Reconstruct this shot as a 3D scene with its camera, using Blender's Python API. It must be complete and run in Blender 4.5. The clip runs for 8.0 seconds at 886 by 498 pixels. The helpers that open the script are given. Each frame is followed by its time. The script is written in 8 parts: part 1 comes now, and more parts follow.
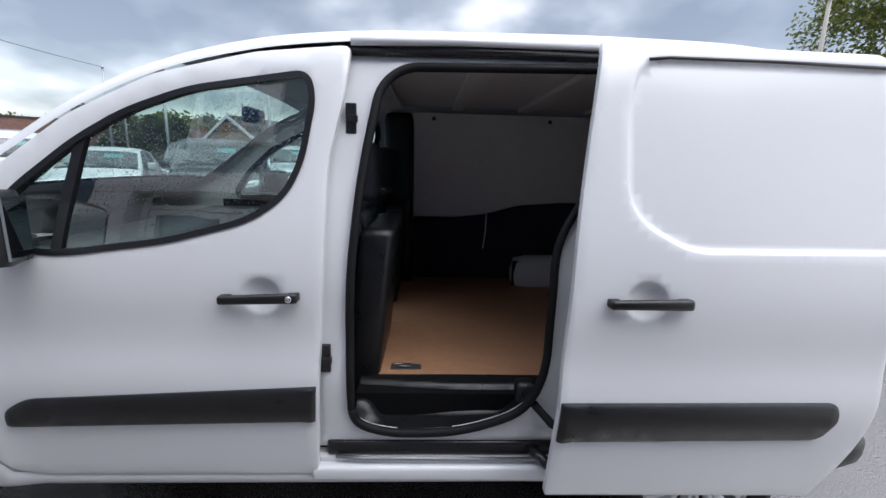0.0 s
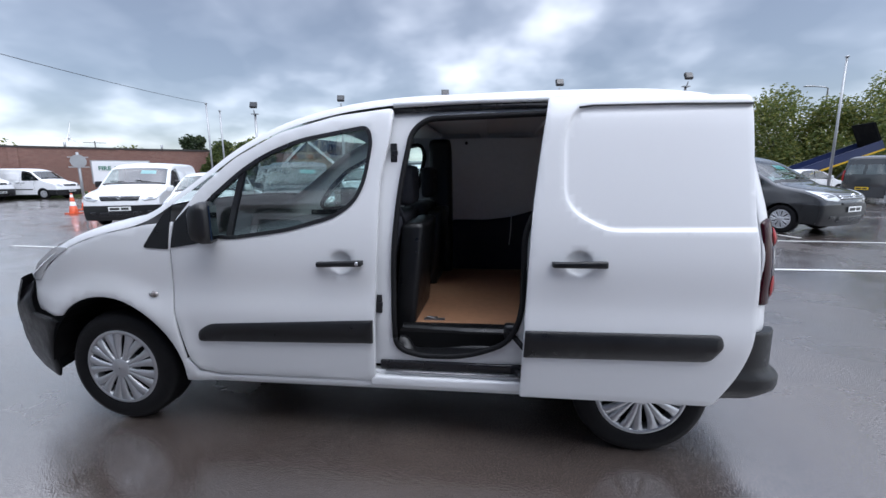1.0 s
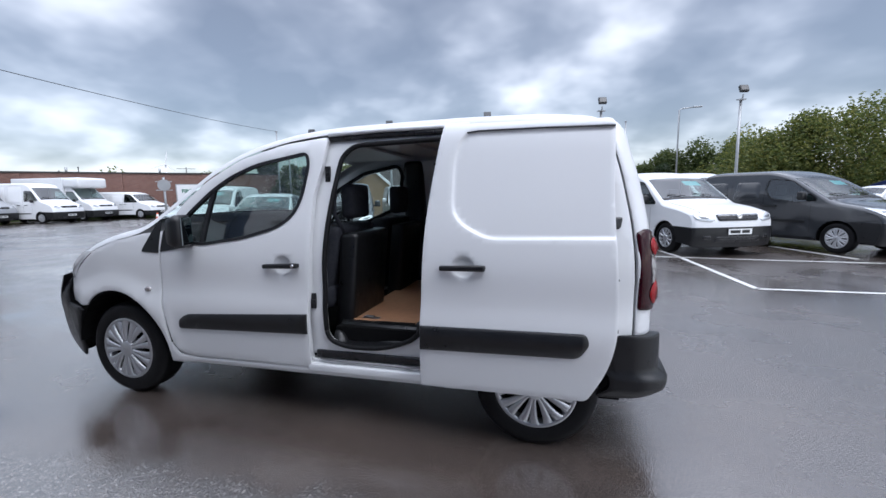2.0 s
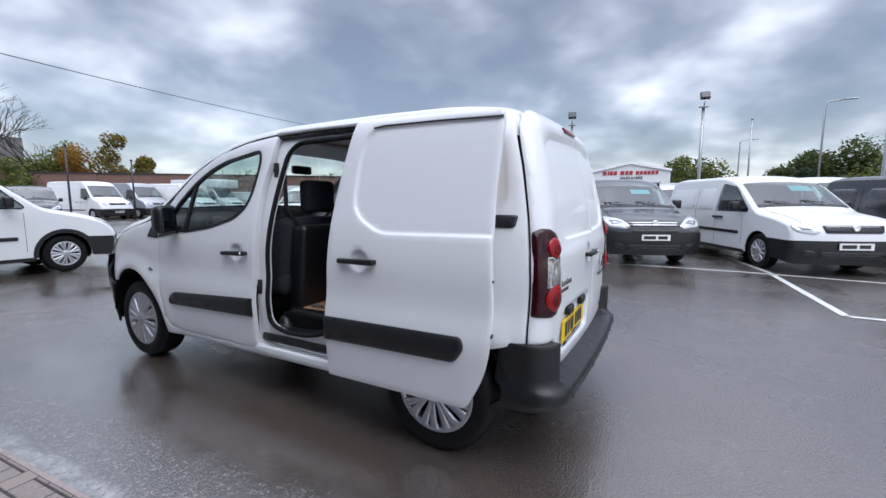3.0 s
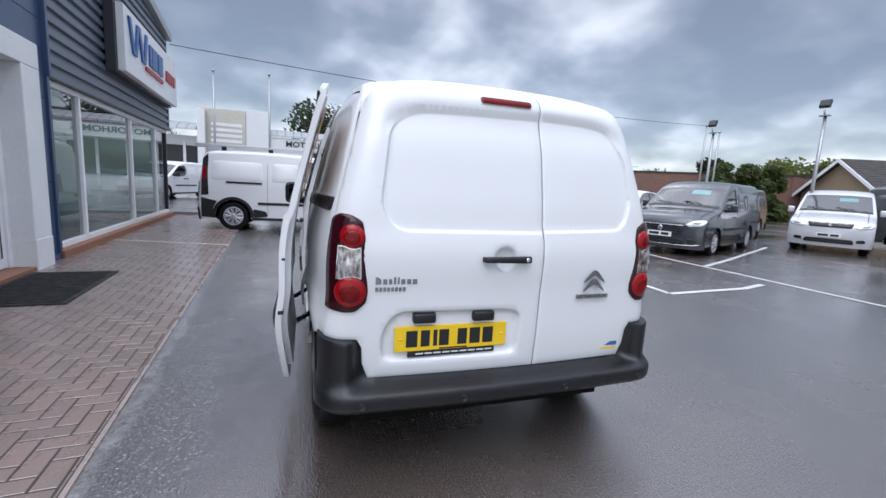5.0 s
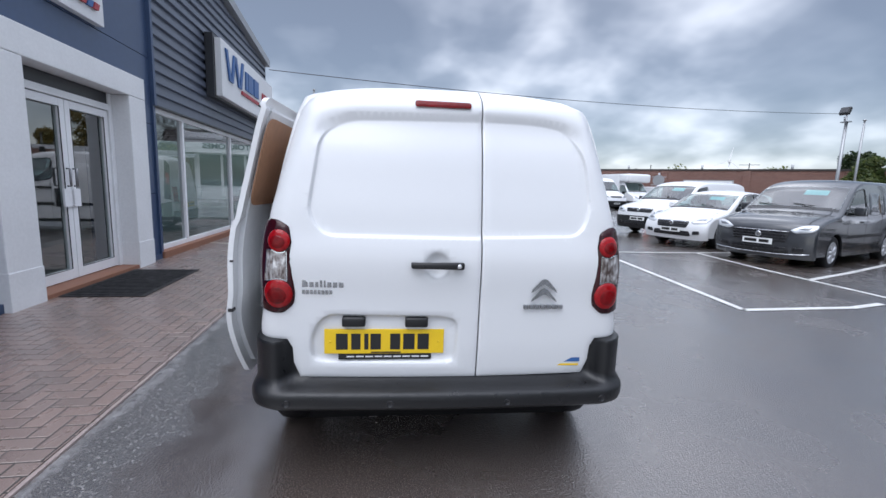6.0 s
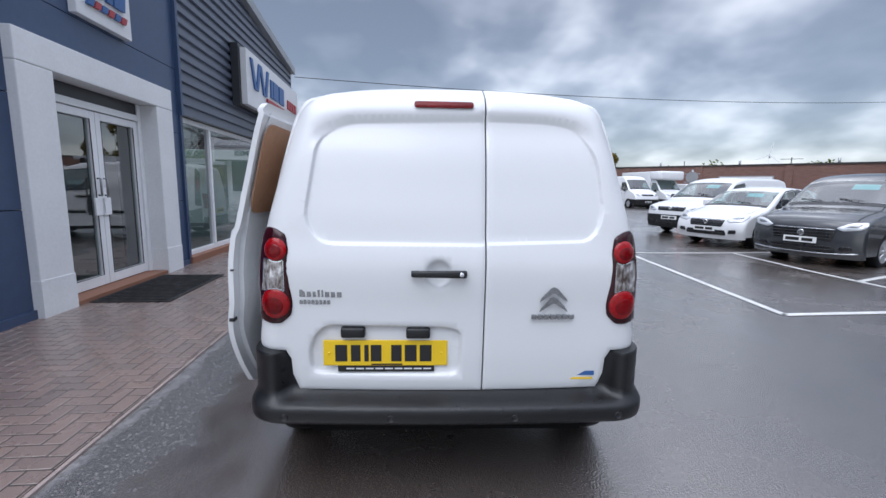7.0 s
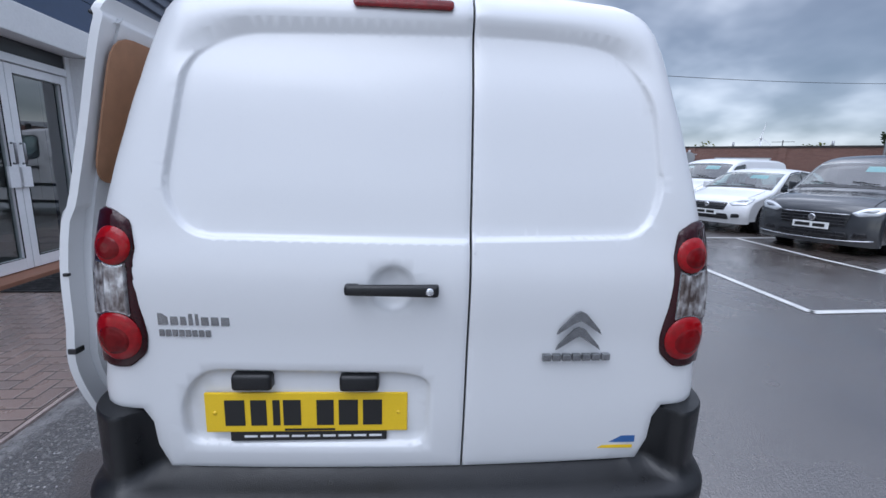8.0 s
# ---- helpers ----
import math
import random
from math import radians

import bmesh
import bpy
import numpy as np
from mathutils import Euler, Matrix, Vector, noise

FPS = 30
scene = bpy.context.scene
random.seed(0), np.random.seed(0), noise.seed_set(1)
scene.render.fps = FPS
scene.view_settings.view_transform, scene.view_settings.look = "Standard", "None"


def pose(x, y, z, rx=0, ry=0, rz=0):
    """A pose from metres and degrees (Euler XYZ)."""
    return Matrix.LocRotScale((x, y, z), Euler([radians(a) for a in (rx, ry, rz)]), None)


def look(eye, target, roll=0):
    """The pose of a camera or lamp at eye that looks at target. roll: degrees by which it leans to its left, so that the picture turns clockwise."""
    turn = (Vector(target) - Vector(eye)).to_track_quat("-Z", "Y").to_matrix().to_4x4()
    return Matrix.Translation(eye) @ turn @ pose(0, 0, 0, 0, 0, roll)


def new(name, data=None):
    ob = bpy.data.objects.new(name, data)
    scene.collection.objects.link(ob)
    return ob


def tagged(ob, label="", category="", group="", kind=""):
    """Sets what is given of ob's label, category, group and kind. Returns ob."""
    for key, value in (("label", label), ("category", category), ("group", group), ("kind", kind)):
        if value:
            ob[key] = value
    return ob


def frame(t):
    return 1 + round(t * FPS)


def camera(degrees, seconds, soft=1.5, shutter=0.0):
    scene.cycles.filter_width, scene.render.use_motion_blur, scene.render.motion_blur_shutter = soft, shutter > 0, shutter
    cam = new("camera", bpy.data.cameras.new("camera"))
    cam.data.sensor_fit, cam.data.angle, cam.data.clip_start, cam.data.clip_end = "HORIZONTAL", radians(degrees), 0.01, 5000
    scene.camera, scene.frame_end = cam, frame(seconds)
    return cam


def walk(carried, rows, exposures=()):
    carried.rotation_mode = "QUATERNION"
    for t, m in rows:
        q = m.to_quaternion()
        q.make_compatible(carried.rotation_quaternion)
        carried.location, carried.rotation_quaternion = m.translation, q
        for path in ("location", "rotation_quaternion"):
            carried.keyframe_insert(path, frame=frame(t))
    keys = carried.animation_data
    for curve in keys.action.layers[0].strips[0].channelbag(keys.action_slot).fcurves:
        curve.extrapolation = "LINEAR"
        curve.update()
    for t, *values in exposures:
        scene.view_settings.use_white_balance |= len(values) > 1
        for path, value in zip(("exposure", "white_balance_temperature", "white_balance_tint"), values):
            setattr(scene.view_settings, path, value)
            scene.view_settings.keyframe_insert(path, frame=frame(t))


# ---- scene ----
cam = camera(92.6, 8.0)
PATH = [
    (0, (0.414, -2.073, 1.33), (0.489, -0.115, 0.927), 1.6),
    (0.5, (0.541, -2.455, 1.366), (0.491, -0.498, 0.952), 0.5),
    (1, (0.663, -2.791, 1.345), (0.424, -0.836, 0.999), -0.5),
    (1.5, (1.005, -2.959, 1.317), (0.6, -1.021, 1.033), -1.4),
    (1.7, (1.199, -2.993, 1.318), (0.75, -1.062, 1.056), -1.4),
    (2.8, (2.163, -2.678, 1.291), (1.324, -0.878, 1.054), 0.2),
    (3, (2.38, -2.582, 1.265), (1.42, -0.843, 1.036), 0.0),
    (3.5, (2.758, -2.252, 1.248), (1.496, -0.718, 1.016), 0.3),
    (4, (3.089, -1.8, 1.255), (1.555, -0.54, 1.009), 1.5),
    (4.5, (3.44, -1.34, 1.253), (1.701, -0.39, 0.98), 2.6),
    (4.7, (3.516, -1.172, 1.261), (1.715, -0.349, 0.978), 2.9),
    (5.8, (3.69, -0.313, 1.277), (1.731, -0.042, 0.983), 2.4),
    (6, (3.712, -0.226, 1.295), (1.744, -0.013, 1.007), 2.0),
    (6.5, (3.705, -0.129, 1.314), (1.728, -0.013, 1.036), 1.3),
    (7, (3.628, -0.112, 1.308), (1.65, -0.028, 1.024), 0.9),
    (7.5, (3.331, -0.087, 1.265), (1.359, 0.008, 0.947), 0.9),
    (8, (2.945, -0.004, 1.26), (0.987, 0.132, 0.879), 1.8),
]
walk(cam, [(t, look(eye, target, roll)) for t, eye, target, roll in PATH],
     [(0, 0.70, 6500, 10), (0.4, 0.68, 6400, 10), (0.7, 0.62, 6200, 10), (1.0, 0.58, 6150, 10), (1.7, 0.54, 6150, 10), (3.0, 0.42, 6200, 10), (5.0, 0.38, 6200, 10), (7.0, 0.26, 6150, 10), (8.0, 0.04, 5850, 10)])


# ---- sky and light: a broken overcast, brighter low down ----
def make_world():
    w = bpy.data.worlds.new("overcast_sky")
    w.use_nodes = True
    scene.world = w
    nt = w.node_tree
    nt.nodes.clear()
    N, L = nt.nodes.new, nt.links.new
    out, bg = N("ShaderNodeOutputWorld"), N("ShaderNodeBackground")
    sky = N("ShaderNodeTexSky")
    sky.sky_type, sky.sun_disc = "NISHITA", False
    sky.sun_elevation, sky.sun_rotation = SUN_ELEVATION, SUN_ROTATION
    tc, sep = N("ShaderNodeTexCoord"), N("ShaderNodeSeparateXYZ")
    L(tc.outputs["Generated"], sep.inputs[0])

    def maths(op, a, b=None, clamp=False):
        n = N("ShaderNodeMath")
        n.operation, n.use_clamp = op, clamp
        for k, v in ((0, a), (1, b)):
            if v is None:
                continue
            if isinstance(v, (int, float)):
                n.inputs[k].default_value = v
            else:
                L(v, n.inputs[k])
        return n.outputs[0]

    up = maths("MAXIMUM", sep.outputs[2], 0.0)
    den = maths("ADD", up, 0.36)
    comb = N("ShaderNodeCombineXYZ")
    L(maths("DIVIDE", sep.outputs[0], den), comb.inputs[0])
    L(maths("DIVIDE", sep.outputs[1], den), comb.inputs[1])
    big, mid = N("ShaderNodeTexNoise"), N("ShaderNodeTexNoise")
    for n, sc, det, ro, dis in ((big, 1.1, 2, 0.4, 0.1), (mid, 4.0, 3, 0.42, 0.1)):
        L(comb.outputs[0], n.inputs["Vector"])
        n.inputs["Scale"].default_value, n.inputs["Detail"].default_value = sc, det
        n.inputs["Roughness"].default_value, n.inputs["Distortion"].default_value = ro, dis
    cloud = maths("ADD", maths("MULTIPLY", big.outputs["Fac"], 0.58), maths("MULTIPLY", mid.outputs["Fac"], 0.42))
    low = maths("ADD", maths("MULTIPLY", maths("SUBTRACT", 0.42, up), 0.14), maths("MULTIPLY", sep.outputs[0], 0.015))
    cloud = maths("ADD", cloud, low)
    ramp = N("ShaderNodeValToRGB")
    e = ramp.color_ramp.elements
    e[0].position, e[0].color = 0.42, (0.175, 0.187, 0.222, 1)
    e[1].position, e[1].color = 0.66, (0.90, 0.918, 0.97, 1)
    for p, c in ((0.49, (0.255, 0.270, 0.313, 1)), (0.545, (0.41, 0.43, 0.485, 1)), (0.60, (0.65, 0.67, 0.73, 1))):
        k = e.new(p)
        k.color = c
    L(cloud, ramp.inputs[0])
    mix = N("ShaderNodeMixRGB")
    mix.blend_type, mix.inputs[0].default_value = "ADD", 0.06
    # an overcast sky is brightest overhead
    lift = maths("ADD", 1.0, maths("MULTIPLY", maths("POWER", maths("MAXIMUM", maths("SUBTRACT", up, 0.42), 0.0), 1.2), ZENITH))
    # and brighter on the side of the hidden sun
    side = maths("ADD", maths("MULTIPLY", sep.outputs[0], math.sin(SUN_ROTATION)), maths("MULTIPLY", sep.outputs[1], math.cos(SUN_ROTATION)))
    lift = maths("MULTIPLY", lift, maths("ADD", 1.0, maths("MULTIPLY", maths("MAXIMUM", side, 0.0), 0.55)))
    gain = N("ShaderNodeMixRGB")
    gain.blend_type, gain.inputs[0].default_value = "MULTIPLY", 1.0
    L(ramp.outputs[0], gain.inputs[1])
    tint = N("ShaderNodeMixRGB")  # whiter cloud overhead
    tint.blend_type, tint.inputs[0].default_value, tint.inputs[2].default_value = "MULTIPLY", 1.0, (1.03, 1.0, 0.955, 1)
    L(lift, tint.inputs[1])
    L(tint.outputs[0], gain.inputs[2])
    L(gain.outputs[0], mix.inputs[1])
    L(sky.outputs[0], mix.inputs[2])
    L(mix.outputs[0], bg.inputs[0])
    bg.inputs[1].default_value = SKY_STRENGTH
    L(bg.outputs[0], out.inputs[0])


SUN_ELEVATION, SUN_ROTATION, SKY_STRENGTH, ZENITH = radians(58), radians(118), 0.74, 20.0
make_world()
sun = new("sun", bpy.data.lights.new("sun", "SUN"))
sun.data.energy, sun.data.angle, sun.data.color = 0.5, radians(40), (1.0, 0.98, 0.95)
sun.matrix_world = look((0, 0, 30), (-math.sin(SUN_ROTATION) * math.cos(SUN_ELEVATION), -math.cos(SUN_ROTATION) * math.cos(SUN_ELEVATION), 30 - math.sin(SUN_ELEVATION)))


# ---- materials ----
class Mat:
    """A node material in the making: nodes by short calls."""

    def __init__(self, name, base=(0.5, 0.5, 0.5), rough=0.5, metal=0.0, **more):
        self.m = bpy.data.materials.new(name)
        self.m.use_nodes = True
        self.nt = self.m.node_tree
        self.b = self.nt.nodes["Principled BSDF"]
        self.set("Base Color", (*base, 1))
        self.set("Roughness", rough)
        self.set("Metallic", metal)
        for k, v in more.items():
            self.set(k.replace("_", " "), v)
        self.pos = None

    def set(self, k, v):
        self.b.inputs[k].default_value = v

    def n(self, kind, **inputs):
        node = self.nt.nodes.new(kind)
        for k, v in inputs.items():
            self.plug(node, k.replace("_", " "), v)
        return node

    def plug(self, node, k, v):
        s = node.inputs[int(k[1:])] if k[0] == "i" and k[1:].isdigit() else node.inputs[k]
        if hasattr(v, "is_output"):
            self.nt.links.new(v, s)
        else:
            s.default_value = v

    def coord(self, kind="Object"):
        return self.n("ShaderNodeTexCoord").outputs[kind]

    def noise(self, scale, detail=4, rough=0.55, dist=0.0, vec=None, stretch=None):
        v = vec if vec is not None else self.coord()
        if stretch:
            v = self.n("ShaderNodeMapping", Vector=v, Scale=stretch).outputs[0]
        return self.n("ShaderNodeTexNoise", Vector=v, Scale=scale, Detail=detail, Roughness=rough, Distortion=dist).outputs["Fac"]

    def ramp(self, fac, *stops):
        r = self.n("ShaderNodeValToRGB", Fac=fac)
        e = r.color_ramp.elements
        while len(e) < len(stops):
            e.new(0.5)
        for k, (p, c) in zip(e, stops):
            k.position = p
            k.color = (*c, 1) if isinstance(c, tuple) else (c, c, c, 1)
        return r.outputs["Color"]

    def mix(self, fac, a, b, mode="MIX"):
        x = self.n("ShaderNodeMixRGB", Fac=fac)
        x.blend_type = mode
        for k, v in (("Color1", a), ("Color2", b)):
            self.plug(x, k, (*v, 1) if isinstance(v, tuple) else v)
        return x.outputs[0]

    def math(self, op, a, b=0.0, clamp=False):
        x = self.n("ShaderNodeMath", i0=a, i1=b)
        x.operation, x.use_clamp = op, clamp
        return x.outputs[0]

    def out(self, k, v):
        self.nt.links.new(v, self.b.inputs[k])
        return self

    def bump(self, height, strength=0.3, distance=0.01, prev=None):
        x = self.n("ShaderNodeBump", Height=height, Strength=strength, Distance=distance)
        if prev is not None:
            self.plug(x, "Normal", prev)
        self.out("Normal", x.outputs[0])
        return x.outputs[0]


def simple(name, base, rough=0.5, metal=0.0, grain=40, amount=0.12, bump=0.0, **more):
    """A material with a fine and a broad variation of tone and gloss."""
    m = Mat(name, base, rough, metal, **more)
    fine, broad = m.noise(grain, 5), m.noise(grain * 0.07, 3)
    k = m.math("ADD", m.math("MULTIPLY", fine, 0.5), m.math("MULTIPLY", broad, 0.5))
    lo, hi = tuple(c * (1 - amount) for c in base), tuple(min(1, c * (1 + amount)) for c in base)
    m.out("Base Color", m.ramp(k, (0.3, lo), (0.7, hi)))
    m.out("Roughness", m.ramp(broad, (0.3, max(0.02, rough * (1 - amount))), (0.7, min(1, rough * (1 + amount)))))
    if bump:
        m.bump(fine, bump, 0.004)
    return m.m


def car_paint(name, base, rough=0.28, coat=0.6, flake=0.0, grime=0.10):
    """Clear-coated paint with a little road film and dried rain spots."""
    m = Mat(name, base, rough, 0.0, Coat_Weight=coat, Coat_Roughness=0.06)
    film = m.noise(3.0, 6, 0.65)
    spots = m.noise(260, 2, 0.5)
    dirt = tuple(c * 0.80 + 0.03 for c in base)
    k = m.math("MULTIPLY", m.ramp(film, (0.45, 0.0), (0.8, 1.0)), grime * 2)
    col = m.mix(k, base, dirt)
    k2 = m.math("MULTIPLY", m.ramp(spots, (0.66, 0.0), (0.74, 1.0)), 0.10)
    m.out("Base Color", m.mix(k2, col, tuple(c * 0.6 for c in base)))
    m.out("Roughness", m.ramp(film, (0.3, rough * 0.95), (0.8, min(1, rough * 1.08))))
    m.bump(m.noise(6, 2), 0.015, 0.02)
    if flake:
        m.set("Metallic", flake)
    return m.m


def glass(name, tint=(0.75, 0.82, 0.80), drops=False, dark=1.0, shine=0.09):
    """Tinted car glass: light passes, the gloss follows Fresnel."""
    m = bpy.data.materials.new(name)
    m.use_nodes = True
    nt = m.node_tree
    nt.nodes.clear()
    N, L = nt.nodes.new, nt.links.new
    out, mix = N("ShaderNodeOutputMaterial"), N("ShaderNodeMixShader")
    tr, gl, fr = N("ShaderNodeBsdfTransparent"), N("ShaderNodeBsdfGlossy"), N("ShaderNodeLayerWeight")
    tr.inputs[0].default_value = (*[c * dark for c in tint], 1)
    gl.inputs["Color"].default_value = (1, 1, 1, 1)
    gl.inputs["Roughness"].default_value = 0.01
    fr.inputs[0].default_value = 0.5
    po, ml, ad = N("ShaderNodeMath"), N("ShaderNodeMath"), N("ShaderNodeMath")
    po.operation, ml.operation, ad.operation = "POWER", "MULTIPLY", "ADD"
    po.inputs[1].default_value, ml.inputs[1].default_value, ad.inputs[1].default_value = 5.0, 0.98 - shine, shine
    L(fr.outputs["Facing"], po.inputs[0])
    L(po.outputs[0], ml.inputs[0])
    L(ml.outputs[0], ad.inputs[0])
    L(ad.outputs[0], mix.inputs[0])
    L(tr.outputs[0], mix.inputs[1])
    L(gl.outputs[0], mix.inputs[2])
    last = mix
    if drops:
        tc, vo = N("ShaderNodeTexCoord"), N("ShaderNodeTexVoronoi")
        vo.inputs["Scale"].default_value = 150
        vo.inputs["Randomness"].default_value = 1.0
        L(tc.outputs["Object"], vo.inputs["Vector"])
        no = N("ShaderNodeTexNoise")
        no.inputs["Scale"].default_value, no.inputs["Detail"].default_value = 3.0, 4
        L(tc.outputs["Object"], no.inputs["Vector"])
        th = N("ShaderNodeMapRange")
        th.inputs["From Min"].default_value, th.inputs["From Max"].default_value = 0.34, 0.60
        th.inputs["To Min"].default_value, th.inputs["To Max"].default_value = 0.05, 0.34
        L(no.outputs["Fac"], th.inputs["Value"])
        lt = N("ShaderNodeMath")
        lt.operation = "LESS_THAN"
        L(vo.outputs["Distance"], lt.inputs[0])
        L(th.outputs[0], lt.inputs[1])
        bump = N("ShaderNodeBump")
        bump.inputs["Strength"].default_value, bump.inputs["Distance"].default_value = 0.9, 0.004
        bump.invert = True
        L(vo.outputs["Distance"], bump.inputs["Height"])
        wet = N("ShaderNodeBsdfGlass")
        wet.inputs["Roughness"].default_value, wet.inputs["IOR"].default_value = 0.08, 1.2
        L(bump.outputs[0], wet.inputs["Normal"])
        m2, fac = N("ShaderNodeMixShader"), N("ShaderNodeMath")
        fac.operation = "MULTIPLY"
        fac.inputs[1].default_value = 0.8
        L(lt.outputs[0], fac.inputs[0])
        L(fac.outputs[0], m2.inputs[0])
        L(mix.outputs[0], m2.inputs[1])
        L(wet.outputs[0], m2.inputs[2])
        last = m2
    L(last.outputs[0], out.inputs[0])
    return m


def asphalt_wet():
    """Wet tarmac with brown silt, puddles, and pale chippings beside the paving's edge."""
    m = Mat("wet_asphalt", (0.045, 0.045, 0.047), 0.3)
    p = m.coord()
    pools = m.noise(0.22, 4, 0.55, 0.3, p)
    worn = m.noise(1.3, 6, 0.6, 0.2, p)
    stones = m.n("ShaderNodeTexVoronoi", Vector=p, Scale=110.0)
    fine = m.noise(170, 3, 0.6, 0, p)
    brown = m.ramp(m.noise(0.6, 5, 0.6, 0.4, p), (0.35, (0.050, 0.039, 0.034)), (0.62, (0.080, 0.061, 0.051)), (0.8, (0.112, 0.086, 0.068)))
    col = m.mix(m.math("MULTIPLY", m.ramp(fine, (0.52, 0.0), (0.68, 1.0)), 0.7), brown, (0.19, 0.172, 0.16))
    col = m.mix(m.math("MULTIPLY", m.ramp(m.noise(95, 2, 0.5, 0, p), (0.30, 1.0), (0.45, 0.0)), 0.6), col, (0.03, 0.029, 0.029))
    # how far from the paving's edge
    sep = m.n("ShaderNodeSeparateXYZ", Vector=p)
    d = m.math("ADD", m.math("MULTIPLY", sep.outputs[1], 0.99832), m.math("MULTIPLY", sep.outputs[0], -0.05791))
    d = m.math("ADD", d, 1.829)
    rag = m.math("MULTIPLY", m.math("SUBTRACT", m.noise(3.0, 6, 0.7, 0.4, p), 0.5), 0.75)
    grit = m.ramp(m.math("ADD", d, rag), (0.30, 1.0), (0.46, 0.0))
    here = m.math("GREATER_THAN", d, -0.05)  # not behind the paving
    grit = m.math("MULTIPLY", grit, here)
    # a wet strip along the edging, its sky reflection painted pale, broadest opposite the van
    wide = m.ramp(m.math("MULTIPLY", m.math("ADD", sep.outputs[0], 4.0), 0.125), (0.30, 0.0), (0.46, 1.0), (0.58, 1.0), (0.70, 0.0))
    patch = m.ramp(m.noise(1.6, 4, 0.55, 0.3, p), (0.42, 0.15), (0.60, 1.0))
    reach = m.math("SUBTRACT", m.math("ADD", d, m.math("MULTIPLY", rag, 0.05)), m.math("MULTIPLY", m.math("MULTIPLY", wide, patch), 0.085))
    line = m.math("MULTIPLY", m.ramp(reach, (0.0, 1.0), (0.045, 0.0)), m.ramp(m.noise(28, 4, 0.6, 0.2, p), (0.34, 0.35), (0.52, 1.0)))
    line = m.math("MULTIPLY", line, here)
    tone = m.ramp(stones.outputs["Color"], (0.3, (0.036, 0.033, 0.032)), (0.7, (0.085, 0.078, 0.074)), (0.97, (0.36, 0.345, 0.33)))
    col = m.mix(m.math("MULTIPLY", grit, 0.75), col, tone)
    sky_gleam = m.ramp(m.noise(9.0, 6, 0.7, 0.2, p), (0.3, (0.08, 0.076, 0.073)), (0.62, (0.31, 0.30, 0.295)))
    m.out("Base Color", m.mix(m.math("MULTIPLY", line, 0.9), col, sky_gleam))
    # a worn smooth wheel track holds a film of water
    track = m.math("MULTIPLY", m.ramp(m.math("ADD", d, rag), (0.42, 0.0), (0.55, 1.0)), m.ramp(m.math("ADD", d, rag), (0.80, 1.0), (0.98, 0.0)))
    wet = m.math("ADD", m.math("MULTIPLY", pools, 0.65), m.math("MULTIPLY", worn, 0.35))
    wet = m.math("ADD", wet, m.math("MULTIPLY", track, 0.05))
    rough = m.ramp(wet, (0.38, 0.36), (0.50, 0.22), (0.66, 0.09))
    rough = m.mix(m.math("MULTIPLY", grit, 0.7), rough, (0.28, 0.28, 0.28))
    m.out("Roughness", m.mix(line, rough, (0.05, 0.05, 0.05)))
    k = m.ramp(wet, (0.38, 1.0), (0.50, 0.55), (0.64, 0.06))
    k = m.math("MULTIPLY", m.math("MAXIMUM", k, grit), m.math("SUBTRACT", 1.0, m.math("MULTIPLY", line, 0.7)))
    h = m.math("ADD", m.math("MULTIPLY", stones.outputs["Distance"], 0.7), m.math("MULTIPLY", fine, 0.4))
    x = m.n("ShaderNodeBump", Height=m.math("MULTIPLY", h, k), Strength=1.0, Distance=0.007)
    swell = m.n("ShaderNodeBump", Height=m.noise(2.2, 3, 0.5, 0, p), Strength=0.08, Distance=0.03, Normal=x.outputs[0])
    m.out("Normal", swell.outputs[0])
    # the film of water lies smoother over the stones, unevenly
    film = m.n("ShaderNodeBump", Height=m.math("MULTIPLY", h, k), Strength=0.36, Distance=0.006)
    m.plug(m.b, "Coat Normal", film.outputs[0])
    m.set("Specular IOR Level", 1.0)
    m.set("Coat Weight", 1.0)
    m.out("Coat Roughness", m.ramp(wet, (0.40, 0.26), (0.52, 0.17), (0.66, 0.06)))
    m.set("Coat IOR", 1.85)
    return m.m


def block_paving(name, joined=False):
    m = Mat(name, (0.2, 0.14, 0.12), 0.35)
    rnd = m.n("ShaderNodeNewGeometry").outputs["Random Per Island"] if joined else m.n("ShaderNodeObjectInfo").outputs["Random"]
    tone = m.ramp(rnd, (0.0, (0.185, 0.136, 0.116)), (0.35, (0.222, 0.158, 0.134)), (0.7, (0.262, 0.181, 0.150)), (1.0, (0.204, 0.152, 0.130)))
    grit = m.noise(140, 4, 0.65)
    stain = m.noise(2.2, 5, 0.6)
    col = m.mix(m.math("MULTIPLY", m.ramp(grit, (0.5, 0.0), (0.8, 1.0)), 0.3), tone, (0.30, 0.25, 0.22))
    m.out("Base Color", m.mix(m.math("MULTIPLY", m.ramp(stain, (0.5, 0.0), (0.75, 1.0)), 0.40), col, (0.20, 0.155, 0.142)))
    m.out("Roughness", m.ramp(stain, (0.35, 0.22), (0.7, 0.42)))
    m.set("Specular IOR Level", 1.0)
    m.set("Coat Weight", 0.55)
    m.set("Coat Roughness", 0.20)
    m.bump(grit, 0.6, 0.004)
    return m.m


